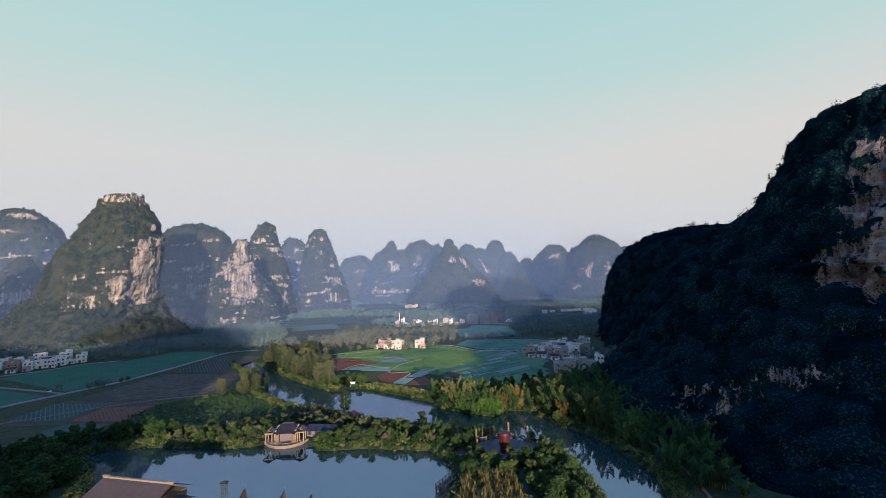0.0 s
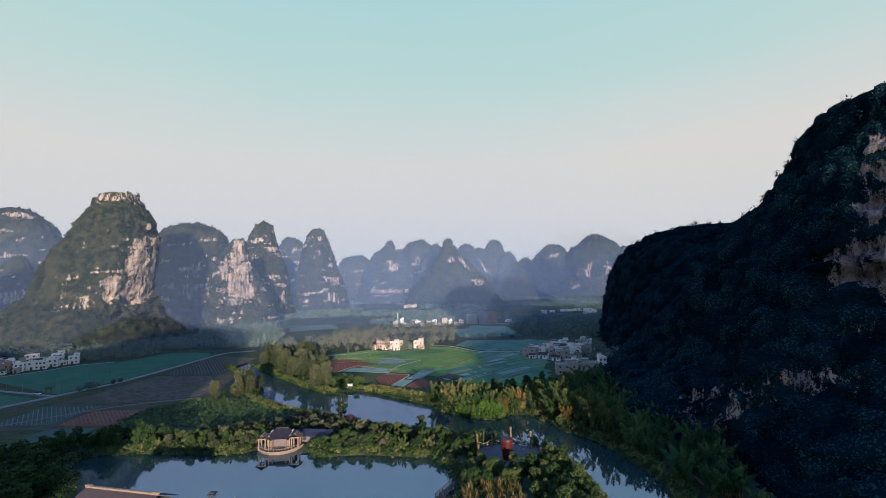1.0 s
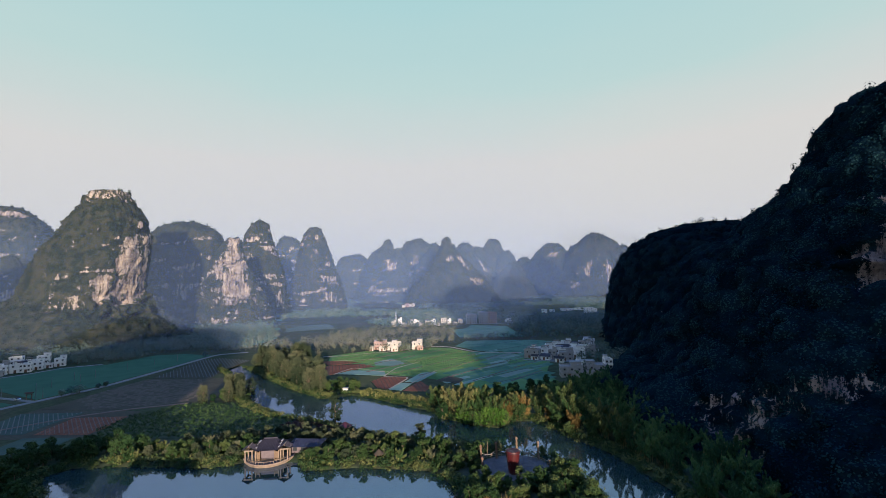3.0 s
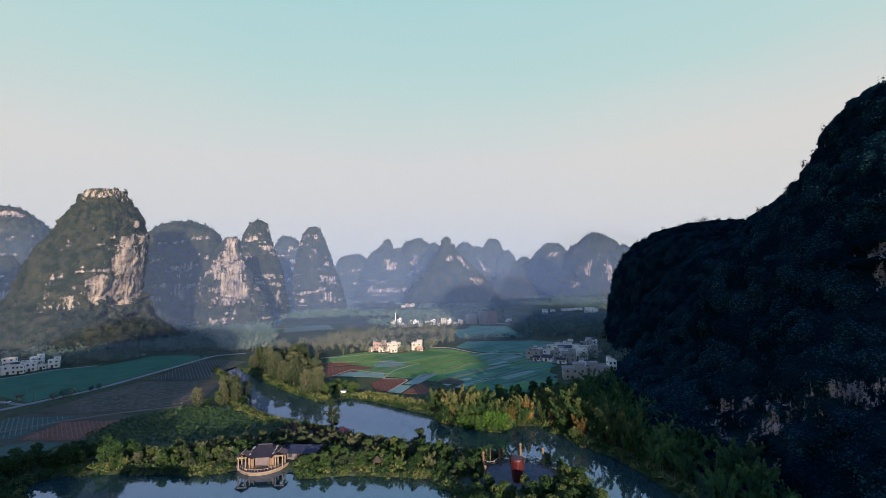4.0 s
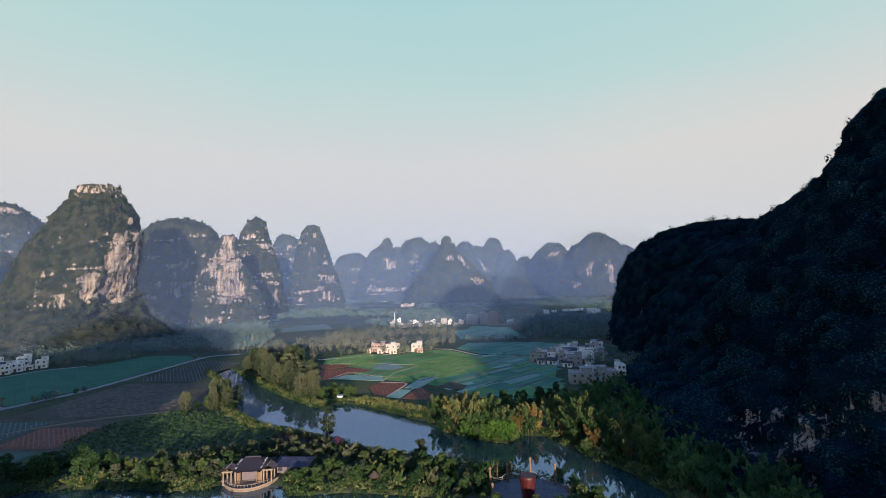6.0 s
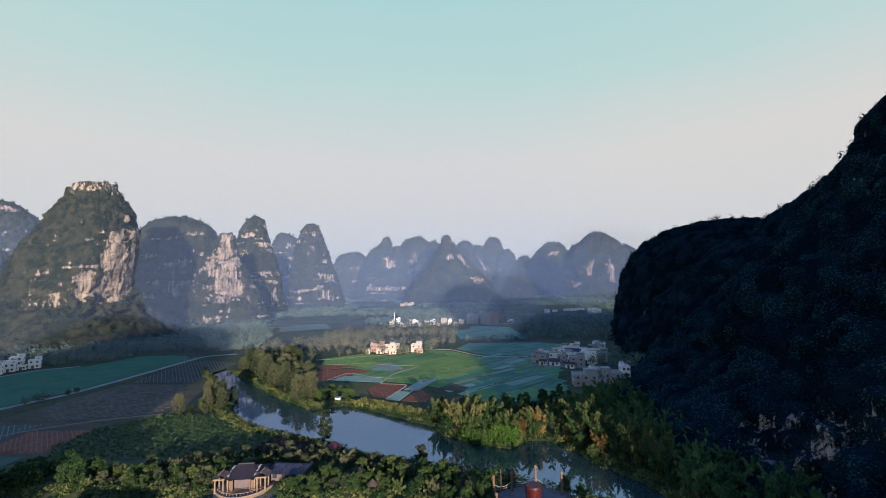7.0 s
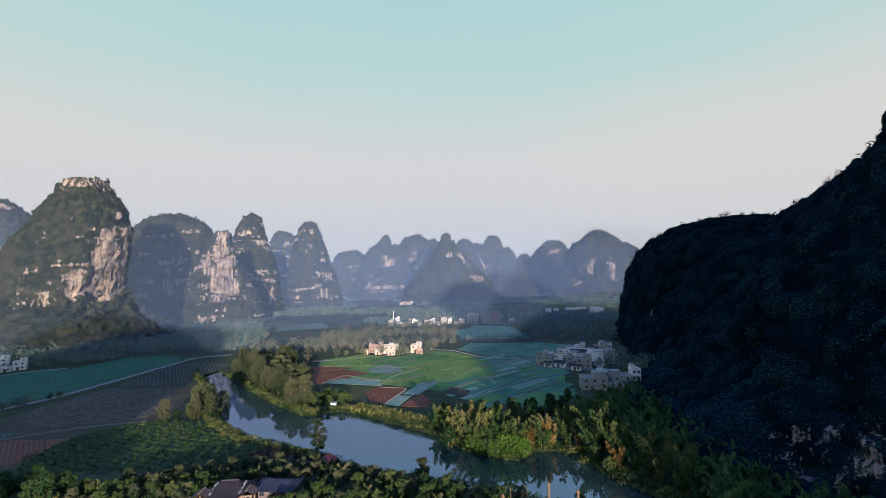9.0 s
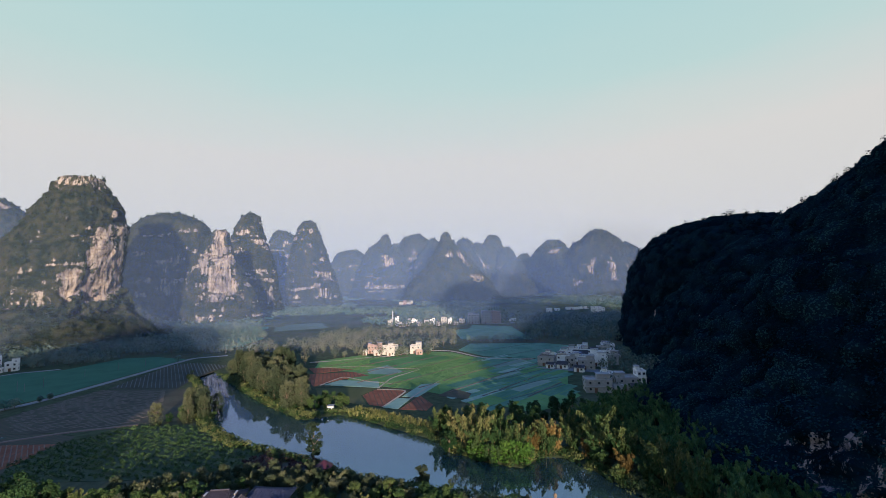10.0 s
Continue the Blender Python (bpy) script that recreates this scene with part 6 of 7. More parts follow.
def stone_boat_pavilion():
    """Boat-shaped stone terrace with a columned hall, two gate wings and stepped white gables."""
    ob = tagged(new("water_pavilion"), "boat-shaped pale stone pavilion with dark tiled roofs", "pavilion")
    n = 28
    for nm, scale, z0, z1, mat in (("hull", 1.0, -0.8, 0.75, M_STONE), ("deck", 0.94, 0.70, 0.85, M_PAVING)):
        bm = bmesh.new()
        lo, hi = [], []
        for i in range(n + 1):
            t = -1 + 2 * i / n
            y = -6.2 * (1 - abs(t) ** 2.2) * scale - 0.3
            lift = 0.55 * abs(t) ** 3 if nm == "hull" else 0
            lo.append(bm.verts.new((9.0 * t * scale * 0.95, y * 0.93, z0)))
            hi.append(bm.verts.new((9.6 * t * scale, y, z1 + lift)))
        for a in (lo, hi):
            a.append(bm.verts.new((9.0 * scale, 6.0, a[0].co.z if a is lo else z1)))
            a.append(bm.verts.new((-9.0 * scale, 6.0, a[0].co.z if a is lo else z1)))
        m = len(lo)
        for i in range(m):
            bm.faces.new((lo[i], lo[(i + 1) % m], hi[(i + 1) % m], hi[i]))
        bm.faces.new(hi)
        bmesh.ops.recalc_face_normals(bm, faces=bm.faces)
        part(nm, bm, mat, ob)
    # gunwale along the bow
    path = [(9.55 * t, -6.2 * (1 - abs(t) ** 2.2) - 0.25, 0.95 + 0.55 * abs(t) ** 3) for t in np.linspace(-1, 1, 26)]
    v, f = tube(path, [0.26] * 26, 6)
    part("gunwale", fast_mesh("gunwale", v, f, M_STONE, True), parent=ob)
    for k, t in enumerate(np.linspace(-0.9, 0.9, 15)):
        bm = bmesh.new()
        box(bm, 8.6 * t, -5.4 * (1 - abs(t) ** 2.2) - 0.1, 0.84, 0.18, 0.18, 0.95, 0.03)
        part("baluster", bm, M_STONE, ob)
    path = [(8.6 * t, -5.4 * (1 - abs(t) ** 2.2) - 0.1, 1.78) for t in np.linspace(-0.92, 0.92, 20)]
    v, f = tube(path, [0.10] * 20, 5)
    part("rail", fast_mesh("rail", v, f, M_STONE, True), parent=ob)
    for sx in (-1, 1):
        # gate wing: four columns, beam, small tiled gable
        for cx in (5.4, 8.0):
            for cy in (-2.6, 0.8):
                bm = bmesh.new()
                box(bm, sx * cx, cy, 0.85, 0.62, 0.62, 0.35, 0.05)
                cyl(bm, sx * cx, cy, 1.2, 0.28, 0.25, 3.5, 12)
                box(bm, sx * cx, cy, 4.7, 0.62, 0.62, 0.3, 0.05)
                part("column", bm, M_STONE, ob)
        bm = bmesh.new()
        box(bm, sx * 6.7, -2.6, 5.0, 3.6, 0.5, 0.5, 0.04)
        box(bm, sx * 6.7, 0.8, 5.0, 3.6, 0.5, 0.5, 0.04)
        box(bm, sx * 5.4, -0.9, 5.0, 0.5, 2.88, 0.46, 0.04)
        box(bm, sx * 8.0, -0.9, 5.0, 0.5, 2.88, 0.46, 0.04)
        part("beam", bm, M_STONE, ob)
        placed(part("wing_roof", gable_roof(4.2, 5.2, 1.3), M_SLATE, ob), pose(sx * 6.7, -0.9, 5.5, 0, 0, 90))
        placed(part("wing_tiles", tile_rows(4.2, 5.2, 1.3), M_SLATE, ob), pose(sx * 6.7, -0.9, 5.52, 0, 0, 90))
        bm = bmesh.new()
        box(bm, sx * 6.7, -0.9, 6.78, 0.35, 4.4, 0.3, 0.05)
        part("ridge", bm, M_STONE, ob)
        # stepped white gable wall
        bm = bmesh.new()
        box(bm, sx * 4.3, 1.5, 0.85, 0.4, 6.6, 4.6)
        for k, (y0, wd, h) in enumerate(((-0.6, 2.2, 0.3), (1.4, 2.0, 0.7), (3.4, 2.0, 1.1))):
            box(bm, sx * 4.3, y0, 5.45, 0.4, wd, h)
        part("gable_wall", bm, M_STONE, ob)
        for k, (y0, wd, h) in enumerate(((-0.6, 2.4, 0.3), (1.4, 2.2, 0.7), (3.4, 2.2, 1.1))):
            bm = bmesh.new()
            box(bm, sx * 4.3, y0, 5.45 + h + 0.004, 0.55, wd, 0.2, 0.04)
            part("coping", bm, M_CREAM, ob)
        # timber door leaves beside the centre
        bm = bmesh.new()
        box(bm, sx * 3.4, -1.4, 0.86, 1.2, 0.14, 3.3)
        for q in range(4):
            box(bm, sx * 3.4 - 0.45 + 0.3 * q, -1.49, 1.0, 0.07, 0.06, 3.0)
        part("door_leaf", bm, M_PALEWOOD, ob)
    bm = bmesh.new()
    box(bm, 0, 0.0, 0.86, 5.6, 0.3, 3.9)
    part("front_wall", bm, M_PLASTER, ob)
    for cx in (-2.8, 2.8):
        bm = bmesh.new()
        cyl(bm, cx, -1.7, 0.86, 0.2, 0.18, 4.2, 10)
        part("column", bm, M_PALEWOOD, ob)
    placed(part("main_roof", hip_roof(13.0, 11.5, 2.8, 0.5, 0.4), M_SLATE, ob), pose(0, 2.8, 5.0))
    for k in range(22):
        x = -6.2 + k * 12.4 / 21
        t0 = max(0.0, (abs(x) / 6.5 - 0.4) / 0.6)
        ys = np.linspace(-5.7, -5.75 * max(t0, 0.02), 7)
        pts = [(x, 2.8 + yv, 5.0 + 2.8 * (1 - max(abs(yv) / 5.75, t0)) ** 1.25 + 0.08 + 0.5 * (abs(x) / 6.5 * abs(yv) / 5.75) ** 4) for yv in ys]
        v, f = tube(pts, [0.09] * 7, 5)
        part("tile_rib", fast_mesh("tile_rib", v, f, M_SLATE, True), parent=ob)
    bm = bmesh.new()
    box(bm, 0, 2.8, 7.7, 5.4, 0.35, 0.4, 0.05)
    part("ridge", bm, M_SLATE, ob)
    return ob


placed(stone_boat_pavilion(), pose(-61.6, 171.5, 0.1, 0, 0, 4) @ Matrix.Diagonal((0.88, 0.88, 0.88, 1)))


def rear_hall():
    ob = tagged(new("hall"), "low hall with a dark blue-grey roof behind the pavilion", "hall")
    bm = bmesh.new()
    box(bm, 0, 0, -0.3, 9.5, 5.4, 2.9)
    part("wall", bm, M_PLASTER, ob)
    placed(part("roof", hip_roof(12.5, 8.5, 1.5, 0.2, 0.6, 0.2), M_BLUEROOF, ob), pose(0, 0, 2.6))
    for k in range(10):
        x = -4.5 + k
        t0 = max(0.0, (abs(x) / 6.25 - 0.6) / 0.4)
        ys = np.linspace(-4.2, -4.25 * max(t0, 0.03), 6)
        v, f = tube([(x, yv, 2.6 + 1.5 * (1 - max(abs(yv) / 4.25, t0)) ** 1.25 + 0.06) for yv in ys], [0.06] * 6, 4)
        part("roof_seam", fast_mesh("roof_seam", v, f, M_BLUEROOF, True), parent=ob)
    for cx in (-3, 0, 3):
        bm = bmesh.new()
        box(bm, cx, -2.72, 0.8, 1.4, 0.1, 1.3)
        part("window", bm, M_PANE, ob)
    return ob


placed(rear_hall(), pose(-50.8, 178.5, GROUND, 0, 0, -6))


def gazebo(label, roof_mat):
    ob = tagged(new("gazebo"), label, "gazebo")
    for sx in (-1, 1):
        for sy in (-1, 1):
            bm = bmesh.new()
            cyl(bm, sx * 1.2, sy * 1.2, -0.2, 0.12, 0.10, 2.9, 8)
            part("post", bm, M_WOOD, ob)
    bm = bmesh.new()
    bmesh.ops.create_cone(bm, cap_ends=True, segments=12, radius1=2.2, radius2=0.15, depth=1.7, matrix=Matrix.Translation((0, 0, 3.4)))
    part("roof", bm, roof_mat, ob)
    bm = bmesh.new()
    box(bm, 0, 1.1, 0.45, 2.3, 0.35, 0.08)
    part("bench", bm, M_WOOD, ob)
    return ob


M_THATCH = plain("brown_thatch", (0.035, 0.026, 0.017), (0.065, 0.048, 0.030), 0.95, 3.0, 0.5)
placed(gazebo("small thatched gazebo on wooden posts among shrubs", M_THATCH), pose(-22.8, 167.0, GROUND) @ Matrix.Diagonal((0.8, 0.8, 0.9, 1)))
placed(gazebo("small dark red roofed shelter among shrubs", M_DARKRED), pose(-40.5, 196, GROUND) @ Matrix.Diagonal((1.3, 1.3, 1, 1)))


def plaza():
    r = 11.4
    bm = bmesh.new()
    bmesh.ops.create_cone(bm, cap_ends=True, segments=40, radius1=r, radius2=r, depth=0.5, matrix=Matrix.Translation((0, 0, 0)) @ Matrix.Diagonal((1, 0.82, 1, 1)))
    base = placed(part("plaza", bm, M_PAVING), pose(21.2, 158.2, GROUND - 0.13))
    tagged(base, "round grey stone paved plaza on the island", "plaza", kind="structure")
    # ring courses of paving slabs
    for k, rad in enumerate(np.arange(1.2, 11.0, 1.4)):
        n = max(6, int(2 * np.pi * rad / 1.9))
        bm = bmesh.new()
        a0, a1 = 0.006 + 0.02 / rad, 2 * np.pi / n - 0.02 / rad
        vs = []
        for z in (0.0, 0.05):
            for rr, aa in ((rad, a0), (rad + 1.36, a0), (rad + 1.36, a1), (rad, a1)):
                vs.append(bm.verts.new((rr * math.cos(aa), rr * math.sin(aa), z)))
        bm.faces.new(vs[4:])
        for i in range(4):
            bm.faces.new((vs[i], vs[(i + 1) % 4], vs[4 + (i + 1) % 4], vs[4 + i]))
        me = bpy.data.meshes.new("paving_slab")
        bm.to_mesh(me)
        bm.free()
        me.materials.append(M_PAVING)
        for i in range(n):
            s = new("paving_slab", me)
            s.parent = base
            s.matrix_basis = Matrix.Translation((0, 0, 0.252)) @ Matrix.Diagonal((0.9, 0.75, 1, 1)) @ pose(0, 0, 0, 0, 0, 360 * i / n)
    return base


plaza()


def giant_drum():
    ob = tagged(new("giant_drum"), "giant red tapered drum standing on a stone plaza", "drum")
    prof = [(1.5, 0.0), (1.62, 0.5), (1.75, 1.6), (1.95, 3.4), (2.2, 5.2), (2.42, 6.6), (2.48, 7.2), (2.35, 7.5)]
    v, f = tube([(0, 0, z) for r, z in prof], [r for r, z in prof], 28)
    part("shell", fast_mesh("shell", v, f, M_REDPAINT, True), parent=ob)
    bm = bmesh.new()
    cyl(bm, 0, 0, 7.35, 2.3, 2.25, 0.16, 28)
    part("drumhead", bm, M_DARKRED, ob, "dark red drumhead")
    for z, r in ((0.3, 1.63), (3.3, 2.0), (6.9, 2.52)):
        v, f = tube([(r * math.cos(a), r * math.sin(a), z) for a in np.linspace(0, 2 * np.pi, 29)], [0.12] * 29, 6)
        part("hoop", fast_mesh("hoop", v, f, M_DARKRED, True), parent=ob)
    for k in range(14):
        a = 2 * np.pi * k / 14
        pts = [((r + 0.05) * math.cos(a + 0.06 * math.sin(z * 2)), (r + 0.05) * math.sin(a + 0.06 * math.sin(z * 2)), z) for r, z in prof[1:7]]
        v, f = tube(pts, [0.07] * 6, 5)
        part("cord", fast_mesh("cord", v, f, M_DARKRED, True), parent=ob)
    bm = bmesh.new()
    cyl(bm, 0, 0, -0.25, 2.2, 2.0, 0.26, 24)
    part("plinth", bm, M_PAVING, ob)
    return ob


placed(giant_drum(), pose(20.4, 153.4, GROUND + 0.40) @ Matrix.Diagonal((0.86, 0.86, 0.9, 1)))


def totem(label, h, mat):
    ob = tagged(new("totem_pole"), label, "totem pole", "poles round the plaza")
    bm = bmesh.new()
    cyl(bm, 0, 0, 0, 0.27, 0.25, h * 0.82, 12)
    part("shaft", bm, mat, ob)
    step = h * 0.8 / 7
    for k in range(7):
        bm = bmesh.new()
        cyl(bm, 0, 0, k * step, 0.36, 0.31 + 0.06 * (k % 2), step * 0.8, 12)
        part("carved_ring", bm, mat, ob)
    bm = bmesh.new()
    bmesh.ops.create_uvsphere(bm, u_segments=12, v_segments=8, radius=0.46, matrix=Matrix.Translation((0, 0, h * 0.88)) @ Matrix.Diagonal((1, 1, 1.25, 1)))
    part("finial", bm, mat, ob)
    bm = bmesh.new()
    box(bm, 0, 0, -0.1, 1.0, 1.0, 0.35, 0.05)
    part("base", bm, M_PAVING, ob)
    return ob


pale = totem("carved tan wooden totem pole beside the plaza", 6.2, M_PALEWOOD)
dark = totem("carved weathered grey-brown totem pole beside the plaza", 5.6, M_WOOD)
for k, (src, x, y, s) in enumerate(((dark, 11.4, 163.2, 1), (dark, 16.8, 165.2, 1), (pale, 23.8, 166.2, 1.1), (pale, 30.4, 163.2, 1), (pale, 32, 154.4, 0.6), (dark, 11.0, 154.4, 0.9))):
    m = pose(x, y, GROUND + 0.1, 0, 0, 30 * k) @ Matrix.Diagonal((1, 1, s, 1))
    if k in (0, 2):
        placed(src, m)
    else:
        copy_thing(src, Matrix.Identity(4)).matrix_basis = m
for k, ((x0, y0), (x1, y1)) in enumerate((((11.4, 163.2), (16.8, 165.2)), ((16.8, 165.2), (23.8, 166.2)), ((23.8, 166.2), (30.4, 163.2)))):
    pts = [(x0 + (x1 - x0) * t, y0 + (y1 - y0) * t, GROUND + 3.0 - 1.1 * math.sin(math.pi * t)) for t in np.linspace(0, 1, 12)]
    v, f = tube(pts, [0.06] * 12, 5)
    tagged(new("rope", fast_mesh("rope", v, f, M_ROPE, True)), "slack grey rope slung between two totem poles", "rope", "ropes round the plaza")


def railing(label, pts, h, mat, name="railing", gap=1.6):
    """Posts and two rails along a line."""
    ob = tagged(new(name), label, "railing")
    p = np.array(pts, float)
    for z in (h * 0.5, h):
        v, f = tube([(x, y, zz + z) for x, y, zz in p], [0.07] * len(p), 5)
        part("rail", fast_mesh("rail", v, f, mat, True), parent=ob)
    for (a, b) in zip(p[:-1], p[1:]):
        k = max(1, int(np.linalg.norm(b - a) / gap))
        for i in range(k):
            c = a + (b - a) * i / k
            bm = bmesh.new()
            box(bm, c[0], c[1], c[2] - 0.2, 0.16, 0.16, h + 0.3, 0.02)
            part("post", bm, mat, ob)
    return ob


railing("pale grey stone railing along the edge of the plaza", [(26.2, 166.6, 0.9), (29, 164.6, 0.9), (31.8, 161, 0.9), (33, 157.5, 0.9)], 1.1, M_STONE)
railing("pale grey stone railing along the edge of the plaza", [(12, 165, 0.9), (17, 167, 0.9), (22, 167.6, 0.9)], 1.1, M_STONE)


def bench(label):
    ob = tagged(new("bench"), label, "bench", "benches on the plaza")
    bm = bmesh.new()
    box(bm, 0, 0, 0.40, 1.8, 0.45, 0.08, 0.02)
    part("seat", bm, M_DARKWOOD, ob)
    for sx in (-0.7, 0.7):
        bm = bmesh.new()
        box(bm, sx, 0, 0, 0.1, 0.4, 0.4)
        part("leg", bm, M_DARKWOOD, ob)
    return ob


bn = bench("small dark wooden bench standing on the plaza")
placed(bn, pose(29.8, 155.5, GROUND + 0.18, 0, 0, 70))
for x, y, a in ((28.9, 153.4, 65), (25, 152.2, 10), (27.5, 151.6, 40)):
    copy_thing(bn, pose(x, y, GROUND + 0.18, 0, 0, a))


def zigzag_dock():
    ob = tagged(new("footbridge"), "dark wooden zigzag footbridge over the pond", "footbridge")
    line = [(3.4, 139.6), (-2.4, 129.4), (1.0, 127.2), (-3.4, 120.0)]
    for (x0, y0), (x1, y1) in zip(line[:-1], line[1:]):
        a, b = Vector((x0, y0, 1.0)), Vector((x1, y1, 1.0))
        L = (b - a).length
        ang = math.degrees(math.atan2(y1 - y0, x1 - x0))
        m = pose((x0 + x1) / 2, (y0 + y1) / 2, 0, 0, 0, ang)
        k = int(L / 0.4)
        for i in range(k):
            bm = bmesh.new()
            box(bm, -L / 2 + (i + 0.5) * L / k, 0, 0.95, L / k - 0.05, 1.7, 0.09)
            placed(part("plank", bm, M_DARKWOOD, ob), m)
        for sy in (-0.85, 0.85):
            bm = bmesh.new()
            box(bm, 0, sy, 2.0, L + 0.6, 0.12, 0.14)
            box(bm, 0, sy, 1.45, L + 0.6, 0.08, 0.10)
            placed(part("rail", bm, M_DARKWOOD, ob), m)
            for i in range(int(L / 1.8) + 1):
                bm = bmesh.new()
                box(bm, -L / 2 + i * L / int(L / 1.8), sy * 1.02, -1.5, 0.18, 0.18, 3.7)
                placed(part("post", bm, M_DARKWOOD, ob), m)
    return ob


zigzag_dock()


def waterside_house():
    """Long house with a broad purple-brown tiled roof and a pale ridge."""
    ob = tagged(new("waterside_house"), "waterside house with a broad purple-brown tiled roof", "house")
    L, D, rise, H = 24, 14, 3.4, 3.4
    bm = bmesh.new()
    box(bm, 0, 0, -1.5, L - 2, D - 2.4, H + 1.4)
    part("wall", bm, M_STONE, ob)
    placed(part("roof", gable_roof(L, D, rise, 0.25), M_PURPLE, ob), pose(0, 0, H))
    tile = tile_rows(1.0, D, rise, 0.9)
    me = bpy.data.meshes.new("tile_rib")
    tile.to_mesh(me)
    tile.free()
    me.materials.append(M_PURPLE)
    for k in range(48):
        t = new("tile_rib", me)
        t.parent = ob
        t.matrix_basis = pose(-L / 2 + 0.25 + k * 0.49, 0, H)
    bm = bmesh.new()
    box(bm, 0, 0, H + rise - 0.1, L + 0.1, 0.7, 0.5, 0.08)
    part("ridge", bm, M_STONE, ob, "pale plastered roof ridge")
    for sx in (-1, 1):
        bm = bmesh.new()
        box(bm, sx * (L / 2 - 0.8), 0, H + rise + 0.3, 2.0, 0.8, 0.35, 0.08)
        part("ridge_end", bm, M_STONE, ob)
    for cx in (-7, -3.5, 0, 3.5, 7):
        bm = bmesh.new()
        box(bm, cx, -D / 2 + 1.1, 0.7, 1.5, 0.14, 1.6)
        part("window", bm, M_PANE, ob)
    # lower porch roof at the pond end
    placed(part("porch_roof", gable_roof(6, 9, 1.6, 0.2), M_PURPLE, ob), pose(L / 2 + 1.6, -1, 2.3))
    for sy in (-4, 3):
        bm = bmesh.new()
        cyl(bm, L / 2 + 3.8, sy - 0.2, -1.5, 0.16, 0.14, 4.0, 8)
        part("porch_post", bm, M_WOOD, ob)
    return ob


placed(waterside_house(), pose(-86, 124.5, GROUND, 0, 0, -14))


def lantern_tower():
    ob = tagged(new("lantern_tower"), "slim dark lattice tower standing in the pond", "tower")
    for sx in (-0.55, 0.55):
        for sy in (-0.55, 0.55):
            bm = bmesh.new()
            box(bm, sx, sy, -2.0, 0.16, 0.16, 10.4)
            part("leg", bm, M_DARKWOOD, ob)
    for k in range(7):
        bm = bmesh.new()
        z = 0.4 + k * 1.25
        for sy in (-0.55, 0.55):
            box(bm, 0, sy, z, 1.1, 0.09, 0.12)
            box(bm, sy, 0, z + 0.004, 0.09, 1.0, 0.12)
        part("crossbar", bm, M_DARKWOOD, ob)
    bm = bmesh.new()
    box(bm, 0, 0, 8.4, 2.0, 2.0, 0.16, 0.04)
    box(bm, 0, 0, 8.56, 1.2, 1.2, 0.25, 0.06)
    part("cap", bm, M_DARKWOOD, ob)
    return ob


placed(lantern_tower(), pose(-59.5, 119.5, 0))


def upswept_hut(label):
    """A narrow waterside hut whose ridge sweeps up to a point."""
    ob = tagged(new("waterside_hut"), label, "hut", "upswept huts on the pond")
    bm = bmesh.new()
    n = 10
    left, right, top = [], [], []
    for i in range(n + 1):
        t = i / n
        y = -4 + 8 * t
        z = 3.2 + 3.0 * abs(2 * t - 1) ** 2.2
        top.append(bm.verts.new((0, y * (1 + 0.12 * abs(2 * t - 1)), z)))
        left.append(bm.verts.new((-1.9, y * 0.86, 1.7)))
        right.append(bm.verts.new((1.9, y * 0.86, 1.7)))
    for i in range(n):
        bm.faces.new((left[i], left[i + 1], top[i + 1], top[i]))
        bm.faces.new((top[i], top[i + 1], right[i + 1], right[i]))
    bmesh.ops.solidify(bm, geom=list(bm.faces), thickness=0.16)
    part("roof", bm, M_PURPLE, ob)
    bm = bmesh.new()
    box(bm, 0, 0, -1.2, 3.0, 6.2, 2.9)
    part("wall", bm, M_WOOD, ob)
    for sy in (-1, 1):
        v, f = tube([(0, sy * 4.48, 6.1), (0, sy * 4.6, 6.9)], [0.05, 0.03], 5)
        part("finial", fast_mesh("finial", v, f, M_METAL, True), parent=ob)
    bm = bmesh.new()
    box(bm, 0, -3.12, 0.1, 1.1, 0.1, 1.9)
    part("door", bm, M_DARKWOOD, ob)
    return ob


h0 = upswept_hut("brown waterside hut with an upswept pointed ridge")
placed(h0, pose(-55.2, 116.5, 0.4, 0, 0, -8))
for x, y, a in ((-44.2, 114.6, -14), (-36.4, 112.0, -16)):
    copy_thing(h0, pose(x, y, 0.4, 0, 0, a))


def pump_house():
    ob = tagged(new("pump_house"), "tiny white pump house on the riverbank", "pump house")
    bm = bmesh.new()
    box(bm, 0, 0, -0.3, 2.6, 2.4, 3.0)
    part("wall", bm, M_WHITE, ob)
    bm = bmesh.new()
    box(bm, 0, 0, 2.7, 3.0, 2.8, 0.16)
    part("roof", bm, M_FLATROOF, ob)
    bm = bmesh.new()
    box(bm, 0, -1.22, 0.1, 0.8, 0.08, 1.8)
    part("door", bm, M_PANE, ob)
    return ob


placed(pump_house(), pose(-54.5, 261.5, GROUND - 0.3))


def roadside_gate():
    ob = tagged(new("roadside_shelter"), "small red-brown wooden shelter beside the road", "shelter")
    for sx in (-1.2, 1.2):
        bm = bmesh.new()
        box(bm, sx, 0, -0.2, 0.3, 0.3, 3.8)
        part("post", bm, M_WOOD, ob)
    bm = bmesh.new()
    box(bm, 0, 0, 2.6, 3.2, 0.3, 0.3)
    part("beam", bm, M_WOOD, ob)
    placed(part("roof", gable_roof(3.8, 2.2, 0.8, 0.14), M_WOOD, ob), pose(0, 0, 3.5))
    return ob


placed(roadside_gate(), pose(-233.5, 266.5, GROUND + 0.1, 0, 0, 20))


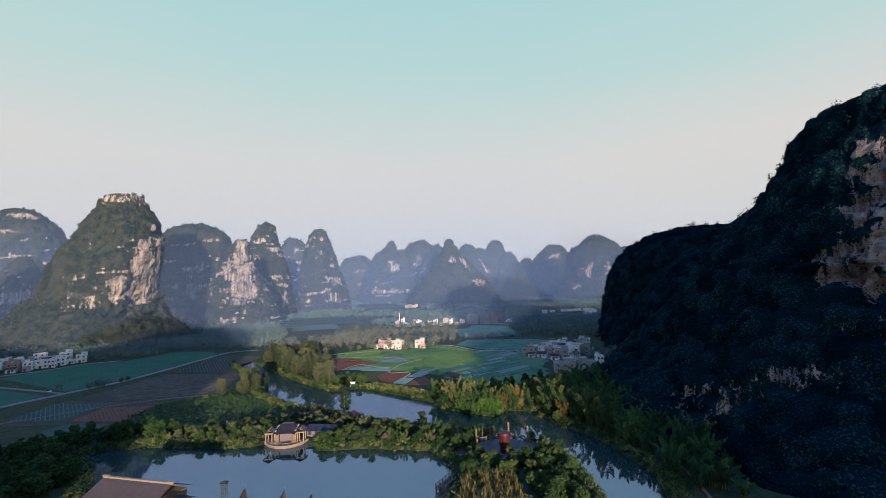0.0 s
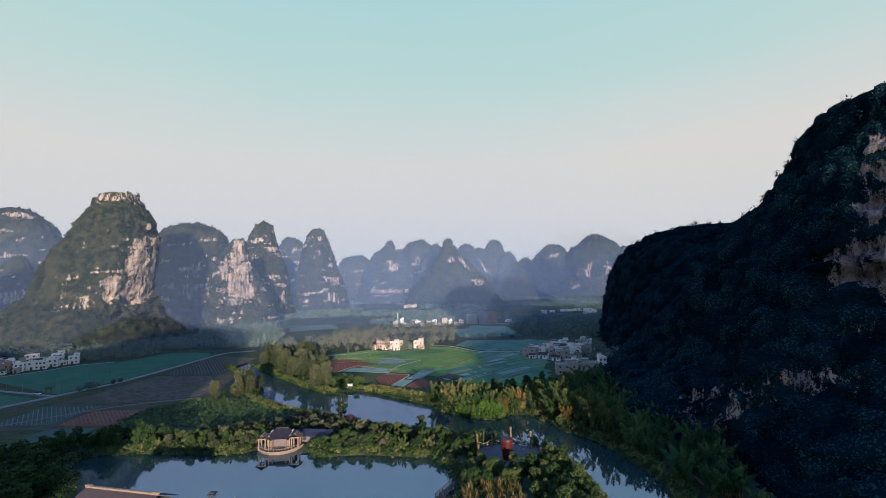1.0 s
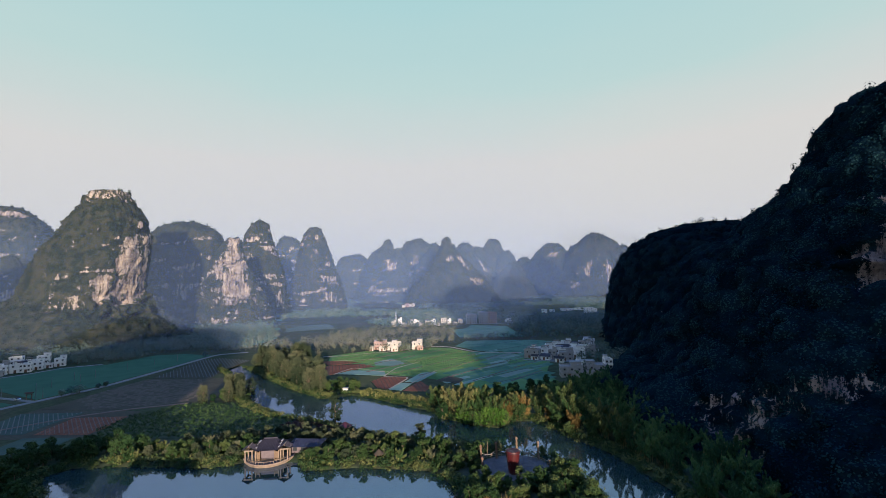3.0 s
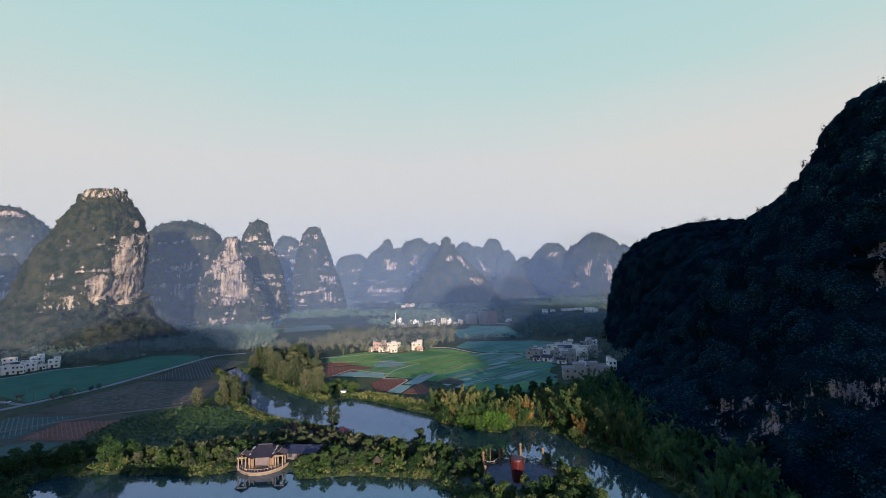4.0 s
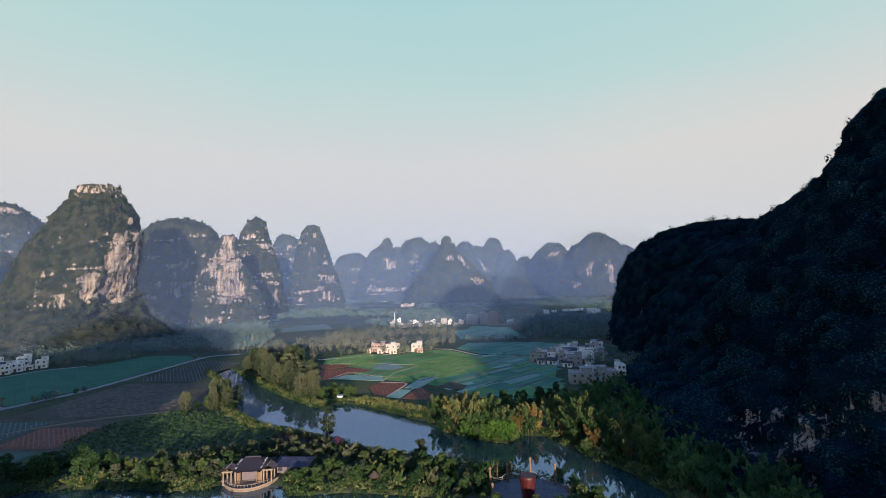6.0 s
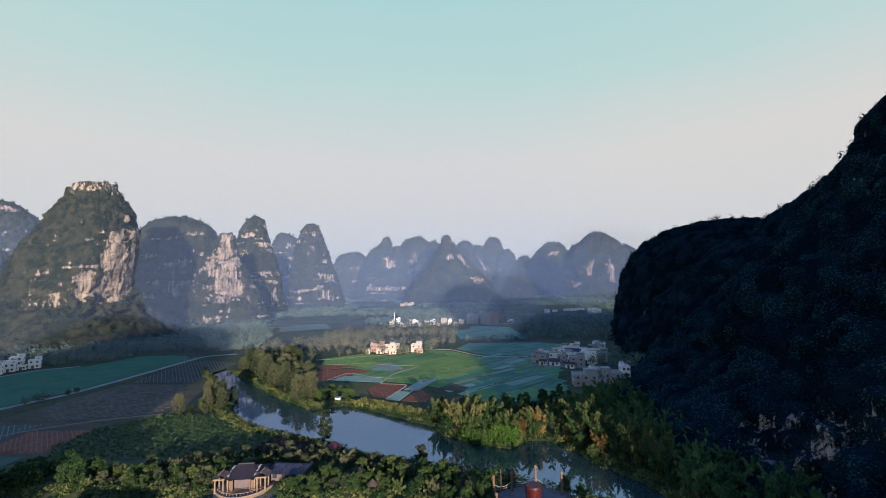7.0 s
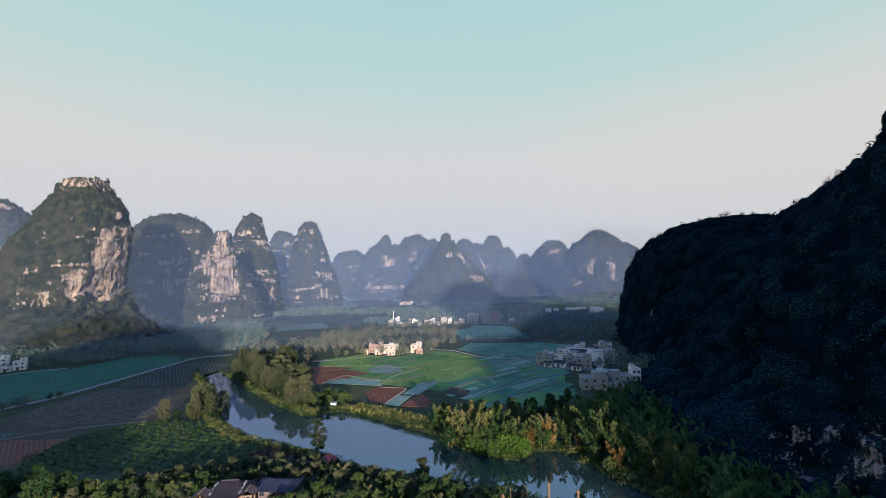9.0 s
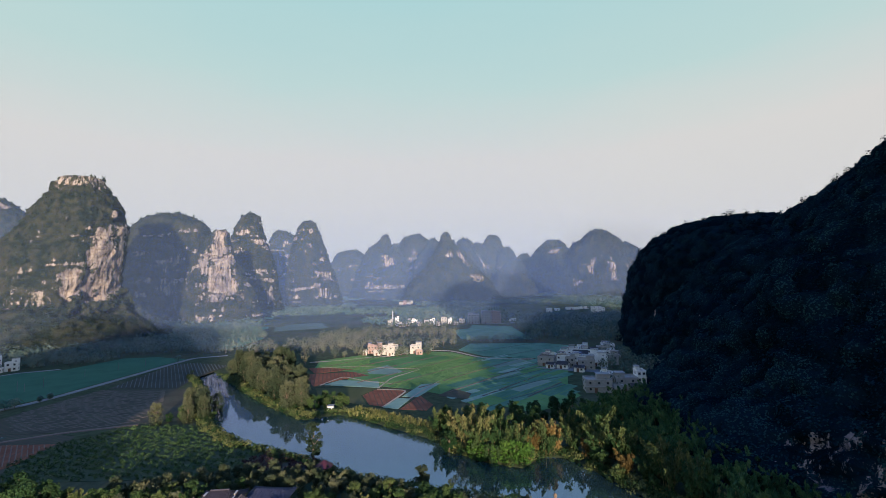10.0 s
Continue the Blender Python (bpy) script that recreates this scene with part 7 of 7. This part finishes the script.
def car():
    ob = tagged(new("car"), "small white car on the field lane", "car")
    bm = bmesh.new()
    box(bm, 0, 0, 0.32, 4.2, 1.7, 0.6, 0.14)
    part("body", bm, M_CARWHITE, ob)
    bm = bmesh.new()
    vs = box(bm, -0.2, 0, 0.92, 2.3, 1.5, 0.55)
    for v in vs:
        if v.co.z > 1.2:
            v.co.x = -0.2 + (v.co.x + 0.2) * 0.68
            v.co.y *= 0.85
    part("cabin", bm, M_PANE, ob)
    for sx in (-1.3, 1.3):
        for sy in (-0.8, 0.8):
            bm = bmesh.new()
            bmesh.ops.create_cone(bm, cap_ends=True, segments=14, radius1=0.33, radius2=0.33, depth=0.22, matrix=Matrix.Translation((sx, sy, 0.33)) @ pose(0, 0, 0, 90))
            part("wheel", bm, M_TYRE, ob)
    return ob


placed(car(), pose(-240, 266.6, GROUND + 0.15, 0, 0, -22))
v, f = tube([(70.5, 116.5, 0.2), (70.8, 123, 1.6), (71.2, 129, 2.4), (70.8, 134, 3.4)], [0.55, 0.45, 0.36, 0.22], 8)
tagged(new("fallen_trunk", fast_mesh("fallen_trunk", v, f, M_PALEWOOD, True)), "bare pale fallen tree trunk on the bank", "trunk")

# ---- sheets in place of haze ----


def haze_sheet_mat(dense, thinning):
    """Flat stand-in for haze: it lets most light through and scatters a little, none at the ground."""
    m, n, l, p = nodes_of("blue_haze_sheet")
    n.remove(p)
    out = n["Material Output"]
    co = n.new("ShaderNodeTexCoord")
    sep = n.new("ShaderNodeSeparateXYZ")
    l.new(co.outputs["Object"], sep.inputs[0])
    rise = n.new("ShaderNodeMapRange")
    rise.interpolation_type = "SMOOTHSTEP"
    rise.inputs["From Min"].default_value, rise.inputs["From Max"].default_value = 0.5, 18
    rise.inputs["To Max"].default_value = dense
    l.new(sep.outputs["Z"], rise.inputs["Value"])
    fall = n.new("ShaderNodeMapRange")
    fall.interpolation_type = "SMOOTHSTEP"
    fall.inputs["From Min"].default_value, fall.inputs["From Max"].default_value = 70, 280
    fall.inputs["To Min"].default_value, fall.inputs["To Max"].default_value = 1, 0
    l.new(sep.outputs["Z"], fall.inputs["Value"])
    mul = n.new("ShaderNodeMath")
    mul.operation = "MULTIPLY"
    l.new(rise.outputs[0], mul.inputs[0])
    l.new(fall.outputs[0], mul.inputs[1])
    if thinning:
        thin = n.new("ShaderNodeMapRange")
        thin.interpolation_type = "SMOOTHSTEP"
        thin.inputs["From Min"].default_value, thin.inputs["From Max"].default_value = 20, 190
        thin.inputs["To Min"].default_value, thin.inputs["To Max"].default_value = 1, 0
        l.new(sep.outputs["X"], thin.inputs["Value"])
        both = n.new("ShaderNodeMath")
        both.operation = "MULTIPLY"
        l.new(mul.outputs[0], both.inputs[0])
        l.new(thin.outputs[0], both.inputs[1])
        mul = both
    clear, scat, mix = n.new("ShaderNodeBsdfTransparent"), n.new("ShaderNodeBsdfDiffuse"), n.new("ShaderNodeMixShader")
    # the blue of hazy air is put into the sheet's colour
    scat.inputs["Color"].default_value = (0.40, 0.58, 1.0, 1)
    # normal turned upwards, so sun and cast shadows mark the sheet less
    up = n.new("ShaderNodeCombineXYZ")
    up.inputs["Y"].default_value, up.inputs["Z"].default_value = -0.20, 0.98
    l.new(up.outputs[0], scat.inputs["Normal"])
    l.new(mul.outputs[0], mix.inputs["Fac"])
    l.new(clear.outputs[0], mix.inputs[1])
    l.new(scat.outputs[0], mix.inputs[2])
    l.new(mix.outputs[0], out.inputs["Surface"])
    return m


# four upright sheets set between the ranges, in place of haze in the air
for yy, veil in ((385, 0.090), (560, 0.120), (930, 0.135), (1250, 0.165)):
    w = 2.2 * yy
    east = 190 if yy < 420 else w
    tagged(new("mist", fast_mesh("mist", [(-w, yy, 0.5), (east, yy, 0.5), (east, yy, 430), (-w, yy, 430)], [(0, 1, 2, 3)], haze_sheet_mat(veil, yy < 420))), "thin upright blue sheet in place of haze over the valley", "mist", kind="stuff")
